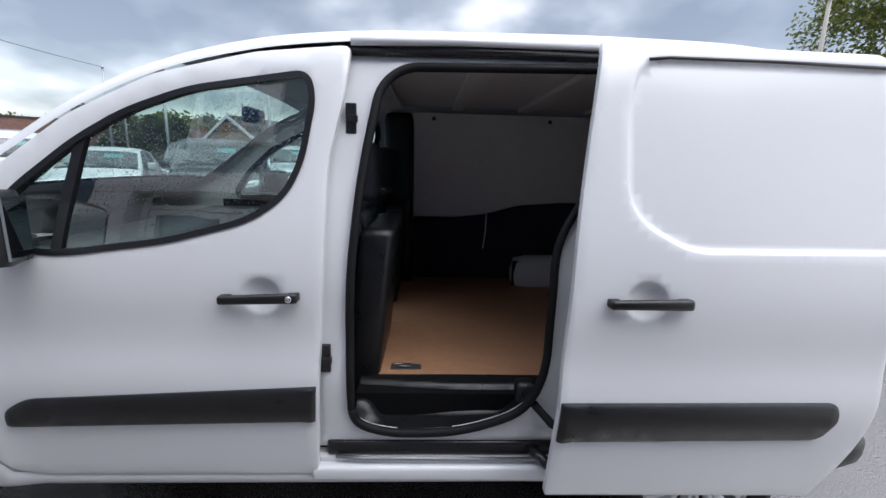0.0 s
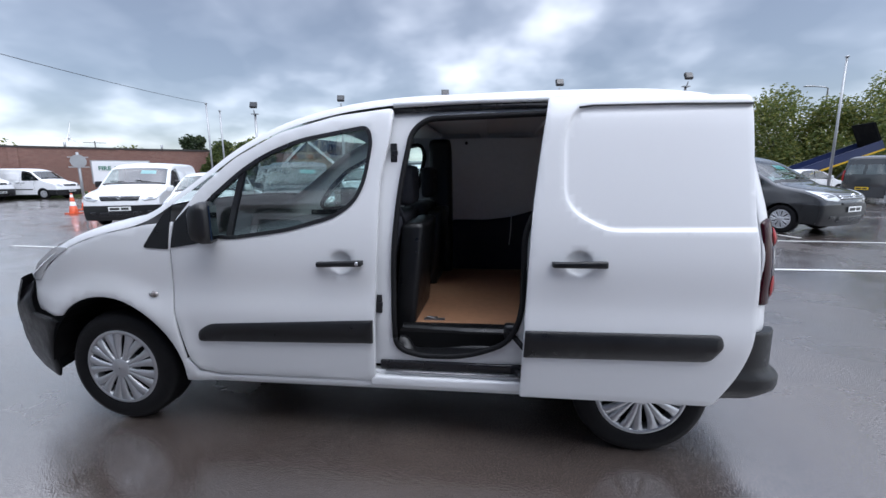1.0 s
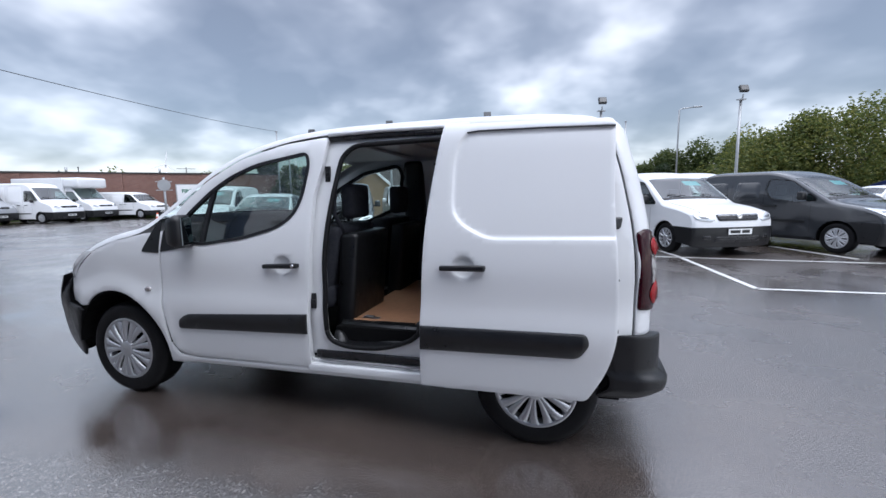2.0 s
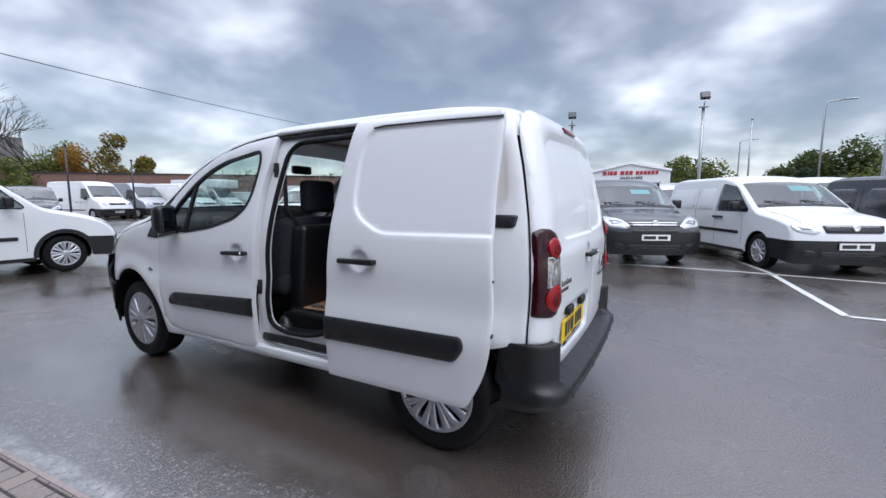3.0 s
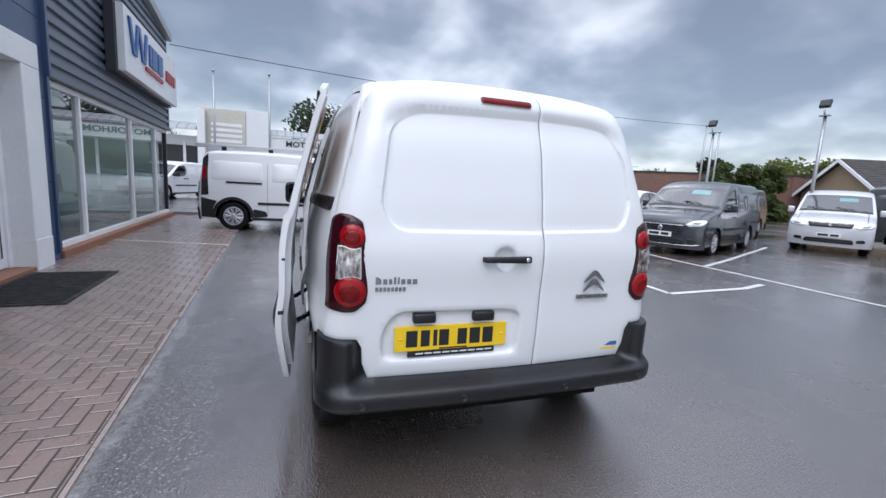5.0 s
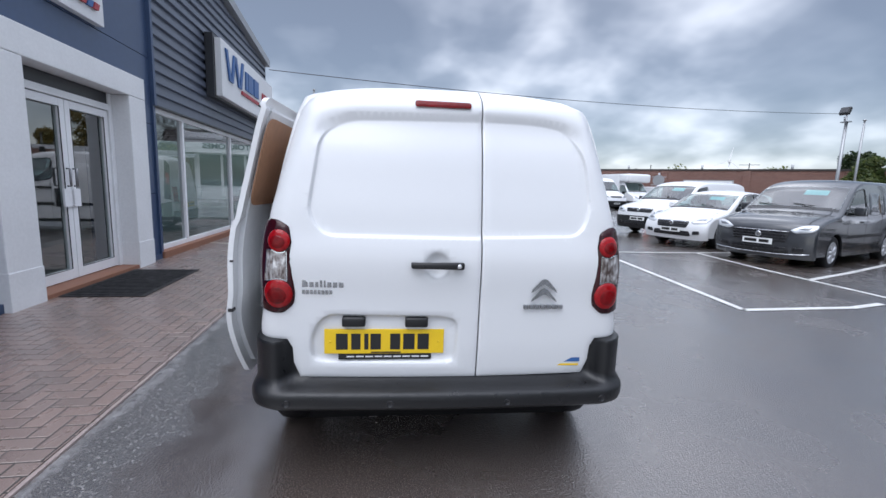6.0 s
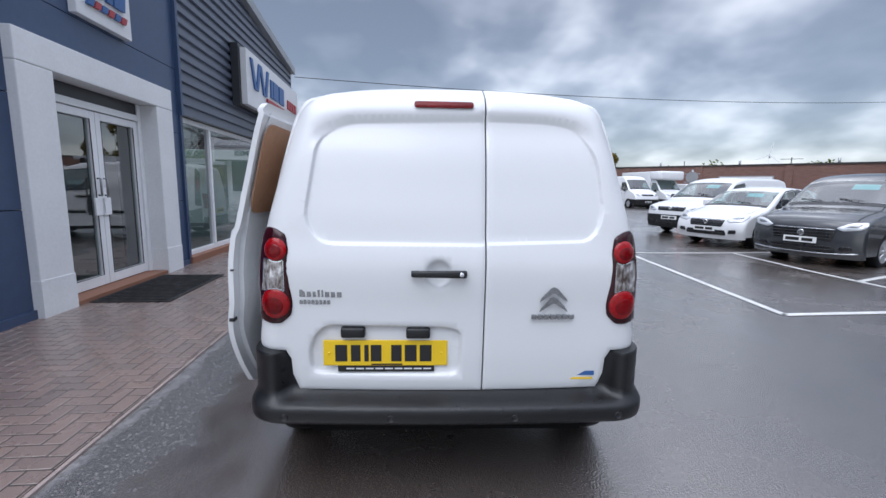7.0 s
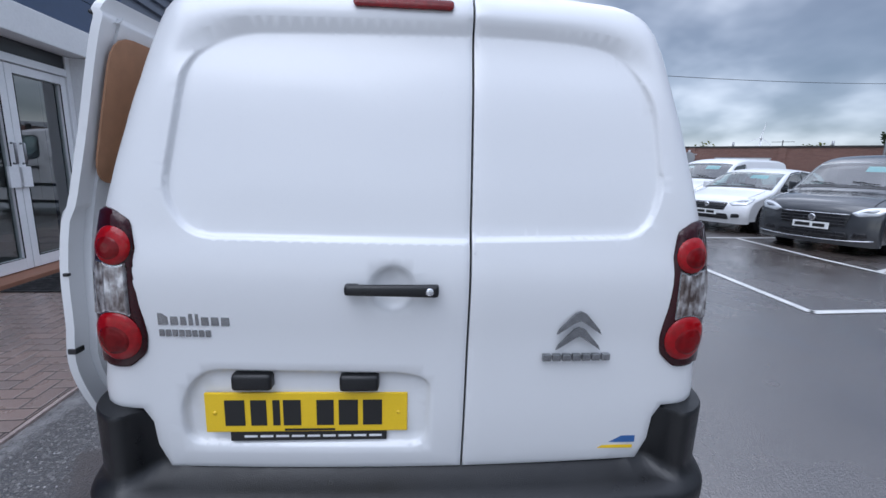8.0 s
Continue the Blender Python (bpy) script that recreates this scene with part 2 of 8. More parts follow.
def leaf_material(name, a, b, c):
    """Leaves that let some light through."""
    m = Mat(name, a, 0.6)
    r = m.n("ShaderNodeNewGeometry").outputs["Random Per Island"]
    col = m.ramp(r, (0.0, a), (0.5, b), (1.0, c))
    m.out("Base Color", col)
    tr = m.n("ShaderNodeBsdfTranslucent", Color=col)
    mix = m.n("ShaderNodeMixShader", Fac=0.5)
    m.nt.links.new(m.b.outputs[0], mix.inputs[1])
    m.nt.links.new(tr.outputs[0], mix.inputs[2])
    m.nt.links.new(mix.outputs[0], m.nt.nodes["Material Output"].inputs[0])
    return m.m


def brick_wall_material():
    m = Mat("red_brick", (0.25, 0.12, 0.09), 0.85)
    t = m.n("ShaderNodeTexBrick", Vector=m.n("ShaderNodeMapping", Vector=m.coord(), Rotation=(radians(90), 0, 0)).outputs[0], Scale=1.0)
    t.inputs["Brick Width"].default_value, t.inputs["Row Height"].default_value, t.inputs["Mortar Size"].default_value = 0.225, 0.075, 0.006
    for k, v in (("Color1", (0.15, 0.070, 0.054)), ("Color2", (0.21, 0.102, 0.078)), ("Mortar", (0.22, 0.185, 0.165))):
        t.inputs[k].default_value = (*v, 1)
    m.out("Base Color", m.mix(m.math("MULTIPLY", m.noise(0.7, 5), 0.4), t.outputs[0], (0.15, 0.08, 0.065)))
    m.bump(t.outputs["Fac"], 0.4, 0.01)
    return m.m


def lamp_reflector():
    """Bright faceted reflector under a clear lens."""
    m = Mat("clear_ribbed_lens", (0.7, 0.68, 0.67), 0.16, 0.35, Coat_Weight=0.6, Coat_Roughness=0.02)
    p = m.coord()
    ribs = m.noise(70, 2, 0.5, 0.0, p, (1.0, 1.0, 0.4))
    blotch = m.noise(26, 3, 0.55, 0.3, p)
    m.out("Base Color", m.ramp(m.math("ADD", m.math("MULTIPLY", ribs, 0.45), m.math("MULTIPLY", blotch, 0.55)), (0.38, (0.085, 0.062, 0.055)), (0.47, (0.25, 0.225, 0.22)), (0.55, (0.42, 0.41, 0.41)), (0.66, (0.80, 0.80, 0.80))))
    m.bump(ribs, 0.6, 0.004)
    return m.m


WHITE = car_paint("white_paint", (0.68, 0.69, 0.70), 0.30, 0.35, 0.0, 0.015)
WHITE_FAR = car_paint("white_van_paint", (0.74, 0.75, 0.76), 0.32, 0.4, 0.0, 0.05)
GREY_FAR = car_paint("dark_grey_metallic_paint", (0.033, 0.036, 0.041), 0.22, 0.9, 0.1)
PALE_SILVER = car_paint("pale_silver_paint", (0.58, 0.59, 0.61), 0.3, 0.6, 0.25)
SILVER_FAR = car_paint("silver_metallic_paint", (0.36, 0.37, 0.39), 0.33, 0.7, 0.5)
PRIMER = simple("grey_white_inner_paint", (0.66, 0.67, 0.68), 0.42, 0, 30, 0.06)
PLASTIC = simple("black_textured_plastic", (0.0080, 0.0084, 0.0096), 0.36, 0, 300, 0.25, 0.25, Specular_IOR_Level=0.46)
GLOSS_BLACK = simple("black_plastic_trim", (0.012, 0.012, 0.014), 0.28, 0, 60, 0.2)
RUBBER = simple("black_rubber", (0.008, 0.008, 0.009), 0.65, 0, 120, 0.25, 0.15, Specular_IOR_Level=0.2)
TYRE = simple("wet_tyre_rubber", (0.010, 0.010, 0.011), 0.48, 0, 90, 0.3, 0.2, Specular_IOR_Level=0.12)
SILVER = simple("silver_wheel_trim", (0.50, 0.51, 0.53), 0.34, 0.75, 60, 0.08)
BADGE = simple("dark_chrome_badge", (0.30, 0.305, 0.315), 0.24, 0.9, 60, 0.3)
CHROME = simple("bright_chrome", (0.72, 0.73, 0.75), 0.12, 1.0, 30, 0.05)
STEEL = simple("worn_steel", (0.30, 0.30, 0.31), 0.45, 0.9, 80, 0.2)
UNDER = simple("dirty_underbody", (0.006, 0.006, 0.0065), 0.8, 0, 30, 0.3, Specular_IOR_Level=0.1)
FABRIC = simple("dark_seat_fabric", (0.020, 0.022, 0.030), 0.9, 0, 500, 0.3, 0.3)
LINING = simple("dark_blue_load_lining", (0.012, 0.013, 0.030), 0.75, 0, 80, 0.25, 0.2)
RED_LENS = simple("red_lamp_lens", (0.27, 0.002, 0.005), 0.10, 0, 70, 0.35, 0.15, Specular_IOR_Level=0.25, Coat_Weight=0.22, Coat_Roughness=0.04)
RED_CORE = simple("deep_red_lamp_core", (0.135, 0.0014, 0.003), 0.12, 0, 60, 0.5, 0.3, Specular_IOR_Level=0.18, Coat_Weight=0.16, Coat_Roughness=0.03)
DARK_RED = simple("dark_red_lamp_housing", (0.026, 0.0012, 0.0035), 0.06, 0, 90, 0.2, Specular_IOR_Level=0.25, Coat_Weight=0.2, Coat_Roughness=0.02)
CLEAR_LENS = lamp_reflector()
YELLOW = simple("yellow_plate_reflective", (0.78, 0.52, 0.012), 0.4, 0, 200, 0.05)
PLATE_WHITE = simple("white_plate_reflective", (0.74, 0.75, 0.74), 0.4, 0, 200, 0.05)
INK = simple("black_print", (0.012, 0.012, 0.012), 0.45, 0, 200, 0.1)
GLASS = glass("clear_windscreen_glass", (0.78, 0.86, 0.84))
GLASS_WET = glass("rain_spotted_glass", (0.70, 0.84, 0.80), drops=True, shine=0.15)
GLASS_FAR = glass("far_car_glass", (0.50, 0.62, 0.60), shine=0.15)
SHOP_GLASS = glass("showroom_glass", (0.50, 0.58, 0.57), shine=0.22)
ASPHALT = asphalt_wet()
PAVER = block_paving("wet_red_block_paving")
PAVER_JOINED = block_paving("wet_red_block_paving_rest", True)
JOINT = simple("dark_paving_joint", (0.040, 0.034, 0.031), 0.7, 0, 200, 0.3, 0.3)
KERB = simple("wet_concrete_edging", (0.24, 0.235, 0.225), 0.35, 0, 120, 0.25, 0.25)
EDGING = simple("brown_edging_block", (0.33, 0.265, 0.245), 0.3, 0, 90, 0.3, 0.4)
LINE = simple("worn_white_road_line", (0.62, 0.62, 0.60), 0.35, 0, 60, 0.22, 0.2)
NAVY = simple("navy_blue_cladding_panel", (0.043, 0.072, 0.142), 0.36, 0, 12, 0.10)
SLATE = simple("grey_blue_corrugated_cladding", (0.105, 0.123, 0.165), 0.36, 0.1, 14, 0.12)
RENDER_GREY = simple("pale_grey_render", (0.75, 0.76, 0.765), 0.7, 0, 30, 0.07, 0.12)
WHITE_FRAME = simple("white_powder_coated_frame", (0.86, 0.87, 0.88), 0.35, 0, 50, 0.06)
DARK_FRAME = simple("dark_grey_frame", (0.03, 0.032, 0.036), 0.4, 0, 50, 0.1)
SIGN_WHITE = simple("white_sign_board", (0.72, 0.73, 0.74), 0.45, 0, 30, 0.05)
MAT_RUBBER = simple("black_ribbed_door_mat", (0.014, 0.014, 0.015), 0.75, 0, 160, 0.35, 0.5)
BRICK = brick_wall_material()
PLY = simple("brown_plywood_load_floor", (0.36, 0.190, 0.105), 0.55, 0, 26, 0.16, 0.15)
CONCRETE = simple("weathered_pale_concrete", (0.52, 0.50, 0.43), 0.8, 0, 10, 0.18, 0.2)
GALV = simple("galvanised_steel", (0.36, 0.37, 0.38), 0.42, 0.7, 60, 0.12)
ALUMINIUM = simple("dull_aluminium", (0.56, 0.57, 0.59), 0.42, 0.35, 50, 0.08)
ROOF_TILE = simple("brown_roof_tile", (0.032, 0.027, 0.025), 0.7, 0, 25, 0.25, 0.3)
ROOF_METAL = simple("pale_ribbed_roof_sheet", (0.30, 0.315, 0.33), 0.4, 0.2, 20, 0.08)
TAN = simple("tan_rendered_gable", (0.33, 0.245, 0.16), 0.85, 0, 20, 0.12, 0.2)
BARK = simple("grey_brown_bark", (0.050, 0.042, 0.035), 0.9, 0, 40, 0.3, 0.4)
LEAF_GREEN = leaf_material("green_leaves", (0.072, 0.105, 0.030), (0.130, 0.162, 0.042), (0.24, 0.235, 0.060))
LEAF_MID = leaf_material("mid_green_leaves", (0.045, 0.072, 0.022), (0.075, 0.105, 0.030), (0.13, 0.150, 0.045))
LEAF_DARK = leaf_material("dark_evergreen_leaves", (0.022, 0.040, 0.018), (0.036, 0.058, 0.024), (0.060, 0.080, 0.032))
LEAF_ORANGE = leaf_material("autumn_orange_leaves", (0.26, 0.130, 0.026), (0.36, 0.170, 0.026), (0.17, 0.150, 0.035))
LEAF_AMBER = leaf_material("yellowing_leaves", (0.16, 0.125, 0.028), (0.24, 0.165, 0.030), (0.13, 0.135, 0.032))
GRASS = simple("rough_grass_verge", (0.050, 0.075, 0.022), 0.9, 0, 30, 0.35, 0.5)
BLUE_PAINT = simple("dark_blue_tipper_paint", (0.014, 0.024, 0.080), 0.35, 0, 30, 0.1)
YELLOW_PAINT = simple("yellow_stripe_paint", (0.62, 0.38, 0.012), 0.45, 0, 30, 0.1)
ORANGE = simple("orange_cone_plastic", (0.60, 0.085, 0.022), 0.45, 0, 40, 0.12)
TEAL = simple("turquoise_window_sticker", (0.16, 0.62, 0.66), 0.5, 0, 40, 0.08)
BLUE_PRINT = simple("blue_print", (0.032, 0.105, 0.29), 0.45, 0, 40, 0.1)
RED_PRINT = simple("red_print", (0.36, 0.035, 0.045), 0.5, 0, 40, 0.1)
TERRACOTTA = simple("terracotta_door_step", (0.27, 0.125, 0.075), 0.6, 0, 60, 0.15, 0.2)
LAMP_GLASS = simple("headlamp_lens", (0.56, 0.58, 0.60), 0.12, 0.4, 70, 0.30, Coat_Weight=0.8)
HEADLAMP = simple("bright_headlamp_lens", (0.84, 0.86, 0.88), 0.14, 0.35, 70, 0.25, Coat_Weight=0.8)
LAMP_INNER = simple("headlamp_reflector", (0.22, 0.23, 0.24), 0.10, 0.7, 90, 0.5, 0.4)
DARK_GLASS = simple("dark_lamp_glass", (0.03, 0.032, 0.036), 0.15, 0, 60, 0.2)
MIRROR = simple("mirror_silver", (0.30, 0.33, 0.33), 0.03, 1.0, 20, 0.05)


# ---- building helpers ----
from mathutils.geometry import delaunay_2d_cdt


def ground_z(x, y):
    """The yard is level."""
    return 0.0


def link(name, me, mat, parent=None, label="", smooth=False):
    me.materials.append(mat)
    if smooth:
        me.polygons.foreach_set("use_smooth", [True] * len(me.polygons))
    ob = new(name, me)
    if parent is not None:
        ob.parent = parent
    if label:
        ob["label"] = label
    return ob


def mesh(name, verts, faces, mat, parent=None, label="", smooth=False):
    me = bpy.data.meshes.new(name)
    me.from_pydata([tuple(v) for v in verts], [], faces)
    me.update()
    return link(name, me, mat, parent, label, smooth)


def part(name, bm, mat, parent=None, label="", smooth=False):
    bmesh.ops.recalc_face_normals(bm, faces=bm.faces)
    me = bpy.data.meshes.new(name)
    bm.to_mesh(me)
    bm.free()
    return link(name, me, mat, parent, label, smooth)


def thing(name, m, label, category, group="", kind=""):
    ob = new(name)
    ob.empty_display_size = 0.2
    ob.matrix_world = m
    return tagged(ob, label, category, group, kind)


def bm_box(bm, x0, x1, y0, y1, z0, z1, bevel=0.0, m=None):
    c = Matrix.Translation(((x0 + x1) / 2, (y0 + y1) / 2, (z0 + z1) / 2)) @ Matrix.Diagonal((abs(x1 - x0), abs(y1 - y0), abs(z1 - z0), 1))
    vs = bmesh.ops.create_cube(bm, size=1.0, matrix=(m @ c) if m else c)["verts"]
    if bevel > 0:
        es = list({e for v in vs for e in v.link_edges})
        bmesh.ops.bevel(bm, geom=es, offset=bevel, segments=2, affect="EDGES", profile=0.6)
    return vs


def box(name, x0, x1, y0, y1, z0, z1, mat, parent=None, label="", bevel=0.0, smooth=False):
    bm = bmesh.new()
    bm_box(bm, x0, x1, y0, y1, z0, z1, bevel)
    return part(name, bm, mat, parent, label, smooth)


def lathe(profile, n=32, axis="Y"):
    """Vertices and faces of a profile of (radius, height) turned round an axis."""
    vs, fs = [], []
    for r, h in profile:
        for i in range(n):
            a = 2 * math.pi * i / n
            c, s = r * math.cos(a), r * math.sin(a)
            vs.append((c, h, s) if axis == "Y" else (c, s, h))
    for j in range(len(profile) - 1):
        for i in range(n):
            k = (i + 1) % n
            fs.append((j * n + i, j * n + k, (j + 1) * n + k, (j + 1) * n + i))
    return vs, fs


def tube(name, pts, radius, mat, parent=None, label="", sides=8, taper=1.0):
    """A round bar along points, as a mesh with closed ends."""
    pts = [Vector(p) for p in pts]
    vs, fs, n = [], [], sides
    side = None
    for i, p in enumerate(pts):
        d = (pts[min(i + 1, len(pts) - 1)] - pts[max(i - 1, 0)]).normalized()
        ref = Vector((0, 0, 1)) if abs(d.z) < 0.9 else Vector((1, 0, 0))
        if side is None:
            side = d.cross(ref).normalized()
        side = (side - d * side.dot(d)).normalized()
        up = side.cross(d)
        r = radius * (1 + (taper - 1) * i / max(1, len(pts) - 1))
        for k in range(n):
            a = 2 * math.pi * k / n
            vs.append(p + (side * math.cos(a) + up * math.sin(a)) * r)
    for i in range(len(pts) - 1):
        for k in range(n):
            q = (k + 1) % n
            fs.append((i * n + k, i * n + q, (i + 1) * n + q, (i + 1) * n + k))
    fs.append(tuple(range(n - 1, -1, -1)))
    fs.append(tuple(range((len(pts) - 1) * n, len(pts) * n)))
    return mesh(name, vs, fs, mat, parent, label, True)


def rounded(poly, r, steps=5):
    """A closed polygon with rounded corners; a corner may carry its own radius as a third number."""
    out, n = [], len(poly)
    for i in range(n):
        p, a, b = poly[i], poly[i - 1], poly[(i + 1) % n]
        rr = p[2] if len(p) > 2 else r
        P, A, B = Vector(p[:2]), Vector(a[:2]), Vector(b[:2])
        la, lb = (A - P).length, (B - P).length
        d = min(rr, 0.48 * la, 0.48 * lb)
        if d < 1e-4:
            out.append((P.x, P.y))
            continue
        s, e = P + (A - P) * (d / la), P + (B - P) * (d / lb)
        for k in range(steps + 1):
            t = k / steps
            q = s * (1 - t) ** 2 + P * (2 * t * (1 - t)) + e * t * t
            out.append((q.x, q.y))
    return out


def arc(cx, cz, r, a0, a1, n=16):
    return [(cx + r * math.cos(radians(a0 + (a1 - a0) * i / n)), cz + r * math.sin(radians(a0 + (a1 - a0) * i / n)), 0.0) for i in range(n + 1)]


def dense(poly, step):
    out, n = [], len(poly)
    for i in range(n):
        a, b = Vector(poly[i]), Vector(poly[(i + 1) % n])
        k = max(1, int((b - a).length / step + 0.5))
        out += [tuple(a + (b - a) * (j / k)) for j in range(k)]
    res = []
    for p in out:
        if not res or (Vector(p) - Vector(res[-1])).length > 0.0015:
            res.append(p)
    if (Vector(res[0]) - Vector(res[-1])).length < 0.0015:
        res.pop()
    return res


def inside(pts, poly):
    """Which of the points (n x 2) lie in the polygon."""
    x, y = pts[:, 0][:, None], pts[:, 1][:, None]
    q = np.array(poly)
    x0, y0 = q[:, 0][None], q[:, 1][None]
    x1, y1 = np.roll(q[:, 0], -1)[None], np.roll(q[:, 1], -1)[None]
    with np.errstate(divide="ignore", invalid="ignore"):
        hit = ((y0 > y) != (y1 > y)) & (x < (x1 - x0) * (y - y0) / (y1 - y0) + x0)
    return hit.sum(1) % 2 == 1


def inset(poly, d):
    q = np.array(poly)
    t = np.roll(q, -1, 0) - np.roll(q, 1, 0)
    t /= np.maximum(np.linalg.norm(t, axis=1, keepdims=True), 1e-9)
    area = 0.5 * np.sum(q[:, 0] * np.roll(q[:, 1], -1) - np.roll(q[:, 0], -1) * q[:, 1])
    nrm = np.stack([-t[:, 1], t[:, 0]], 1) * (1 if area > 0 else -1)
    return q + nrm * d


def panel(name, outline, surf, mat, parent=None, label="", holes=(), res=0.05, thick=0.012, edge=0.0, roll=0.004, flip=False, solid=True, extra=()):
    """A sheet cut to an outline in a plane and laid on a surface; surf(a, b, depth) gives the place. It has thickness,
    holes with real edges, and an edge that rolls inwards over a few millimetres."""
    step = min(res, 0.04)
    loops = [dense(outline, step)] + [dense(h, step) for h in holes]
    P, edges, depth = [], [], []
    for lp in loops:
        s = len(P)
        P += lp
        depth += [roll if edge else 0.0] * len(lp)
        edges += [(s + i, s + (i + 1) % len(lp)) for i in range(len(lp))]
    border = np.array(P)
    cand = []
    if edge:
        for i, lp in enumerate(loops):
            cand.append(inset(lp, edge if i == 0 else -edge))
    q = np.array(loops[0])
    ax, bx = np.arange(q[:, 0].min() + res / 2, q[:, 0].max(), res), np.arange(q[:, 1].min() + res / 2, q[:, 1].max(), res)
    gx, gz = np.meshgrid(ax, bx)
    cand.append(np.stack([gx.ravel(), gz.ravel()], 1))
    cand = cand[:-1] + [np.array(x) for x in extra] + cand[-1:]
    for ci, c in enumerate(cand):
        keep = inside(c, loops[0])
        for h in loops[1:]:
            keep &= ~inside(c, h)
        c = c[keep]
        lim = (edge * 0.7 if edge else 0.004) if ci < len(cand) - 1 else res * 0.45
        good = np.ones(len(c), bool)
        for k in range(0, len(c), 400):
            d = np.sqrt(((c[k:k + 400, None] - border[None]) ** 2).sum(2)).min(1)
            good[k:k + 400] = d > lim
        c = c[good]
        P += [tuple(v) for v in c]
        depth += [0.0] * len(c)
    vs2, _, fs2, ov, _, _ = delaunay_2d_cdt([Vector(p) for p in P], edges, [], 0, 1e-5)
    V = np.array([(v.x, v.y) for v in vs2])
    dep = [max((depth[i] for i in o if i < len(depth)), default=0.0) if o else 0.0 for o in ov]
    F = np.array(fs2)
    cen = V[F].mean(1)
    keep = inside(cen, loops[0])
    for h in loops[1:]:
        keep &= ~inside(cen, h)
    F = F[keep]
    outer = [surf(a, b, dep[i]) for i, (a, b) in enumerate(V)]
    verts, faces = list(outer), []
    faces += [tuple(f[::-1]) if flip else tuple(f) for f in F.tolist()]
    if solid:
        n = len(V)
        inner = [surf(a, b, thick) for a, b in V]
        verts += inner
        faces += [tuple(i + n for i in (f if flip else f[::-1])) for f in F.tolist()]
        count = {}
        for f in F.tolist():
            for i in range(3):
                a, b = f[i], f[(i + 1) % 3]
                count[(min(a, b), max(a, b))] = (a, b) if (min(a, b), max(a, b)) not in count else None
        for e in count.values():
            if e is None:
                continue
            a, b = e
            k = len(verts)
            verts += [outer[a], outer[b], inner[b], inner[a]]
            faces.append((k, k + 1, k + 2, k + 3) if flip else (k + 3, k + 2, k + 1, k))
    ob = mesh(name, verts, faces, mat, parent, label, True)
    return ob


def smooth01(t):
    t = max(0.0, min(1.0, t))
    return t * t * (3 - 2 * t)


def lerp_table(table, x):
    """Smooth reading of a short table of (x, value)."""
    if x <= table[0][0]:
        return table[0][1]
    for (x0, v0), (x1, v1) in zip(table, table[1:]):
        if x <= x1:
            t = (x - x0) / (x1 - x0)
            return v0 + (v1 - v0) * t
    return table[-1][1]


def text_mesh(name, body, size, mat, parent, m, depth=0.004, label="", wide=1.0):
    cu = bpy.data.curves.new(name, "FONT")
    cu.body, cu.size, cu.extrude = body, size, depth
    cu.align_x, cu.align_y = "CENTER", "CENTER"
    cu.resolution_u, cu.offset = 3, size * 0.018
    tmp = new(name + "_tmp", cu)
    bpy.context.view_layer.update()
    me = bpy.data.meshes.new_from_object(tmp.evaluated_get(bpy.context.evaluated_depsgraph_get()))
    bpy.data.objects.remove(tmp)
    for v in me.vertices:
        v.co.x *= wide
    me.transform(m)
    me.materials.clear()
    return link(name, me, mat, parent, label)


def shape_distance(poly):
    """Signed distance to a closed polygon, below zero inside."""
    q = np.array(poly)
    p0, d = q, np.roll(q, -1, 0) - q
    l2 = np.maximum((d * d).sum(1), 1e-12)

    def f(a, b):
        v = np.array((a, b)) - p0
        t = np.clip((v * d).sum(1) / l2, 0, 1)
        e = v - d * t[:, None]
        m = math.sqrt((e * e).sum(1).min())
        return -m if inside(np.array([[a, b]]), q)[0] else m
    return f


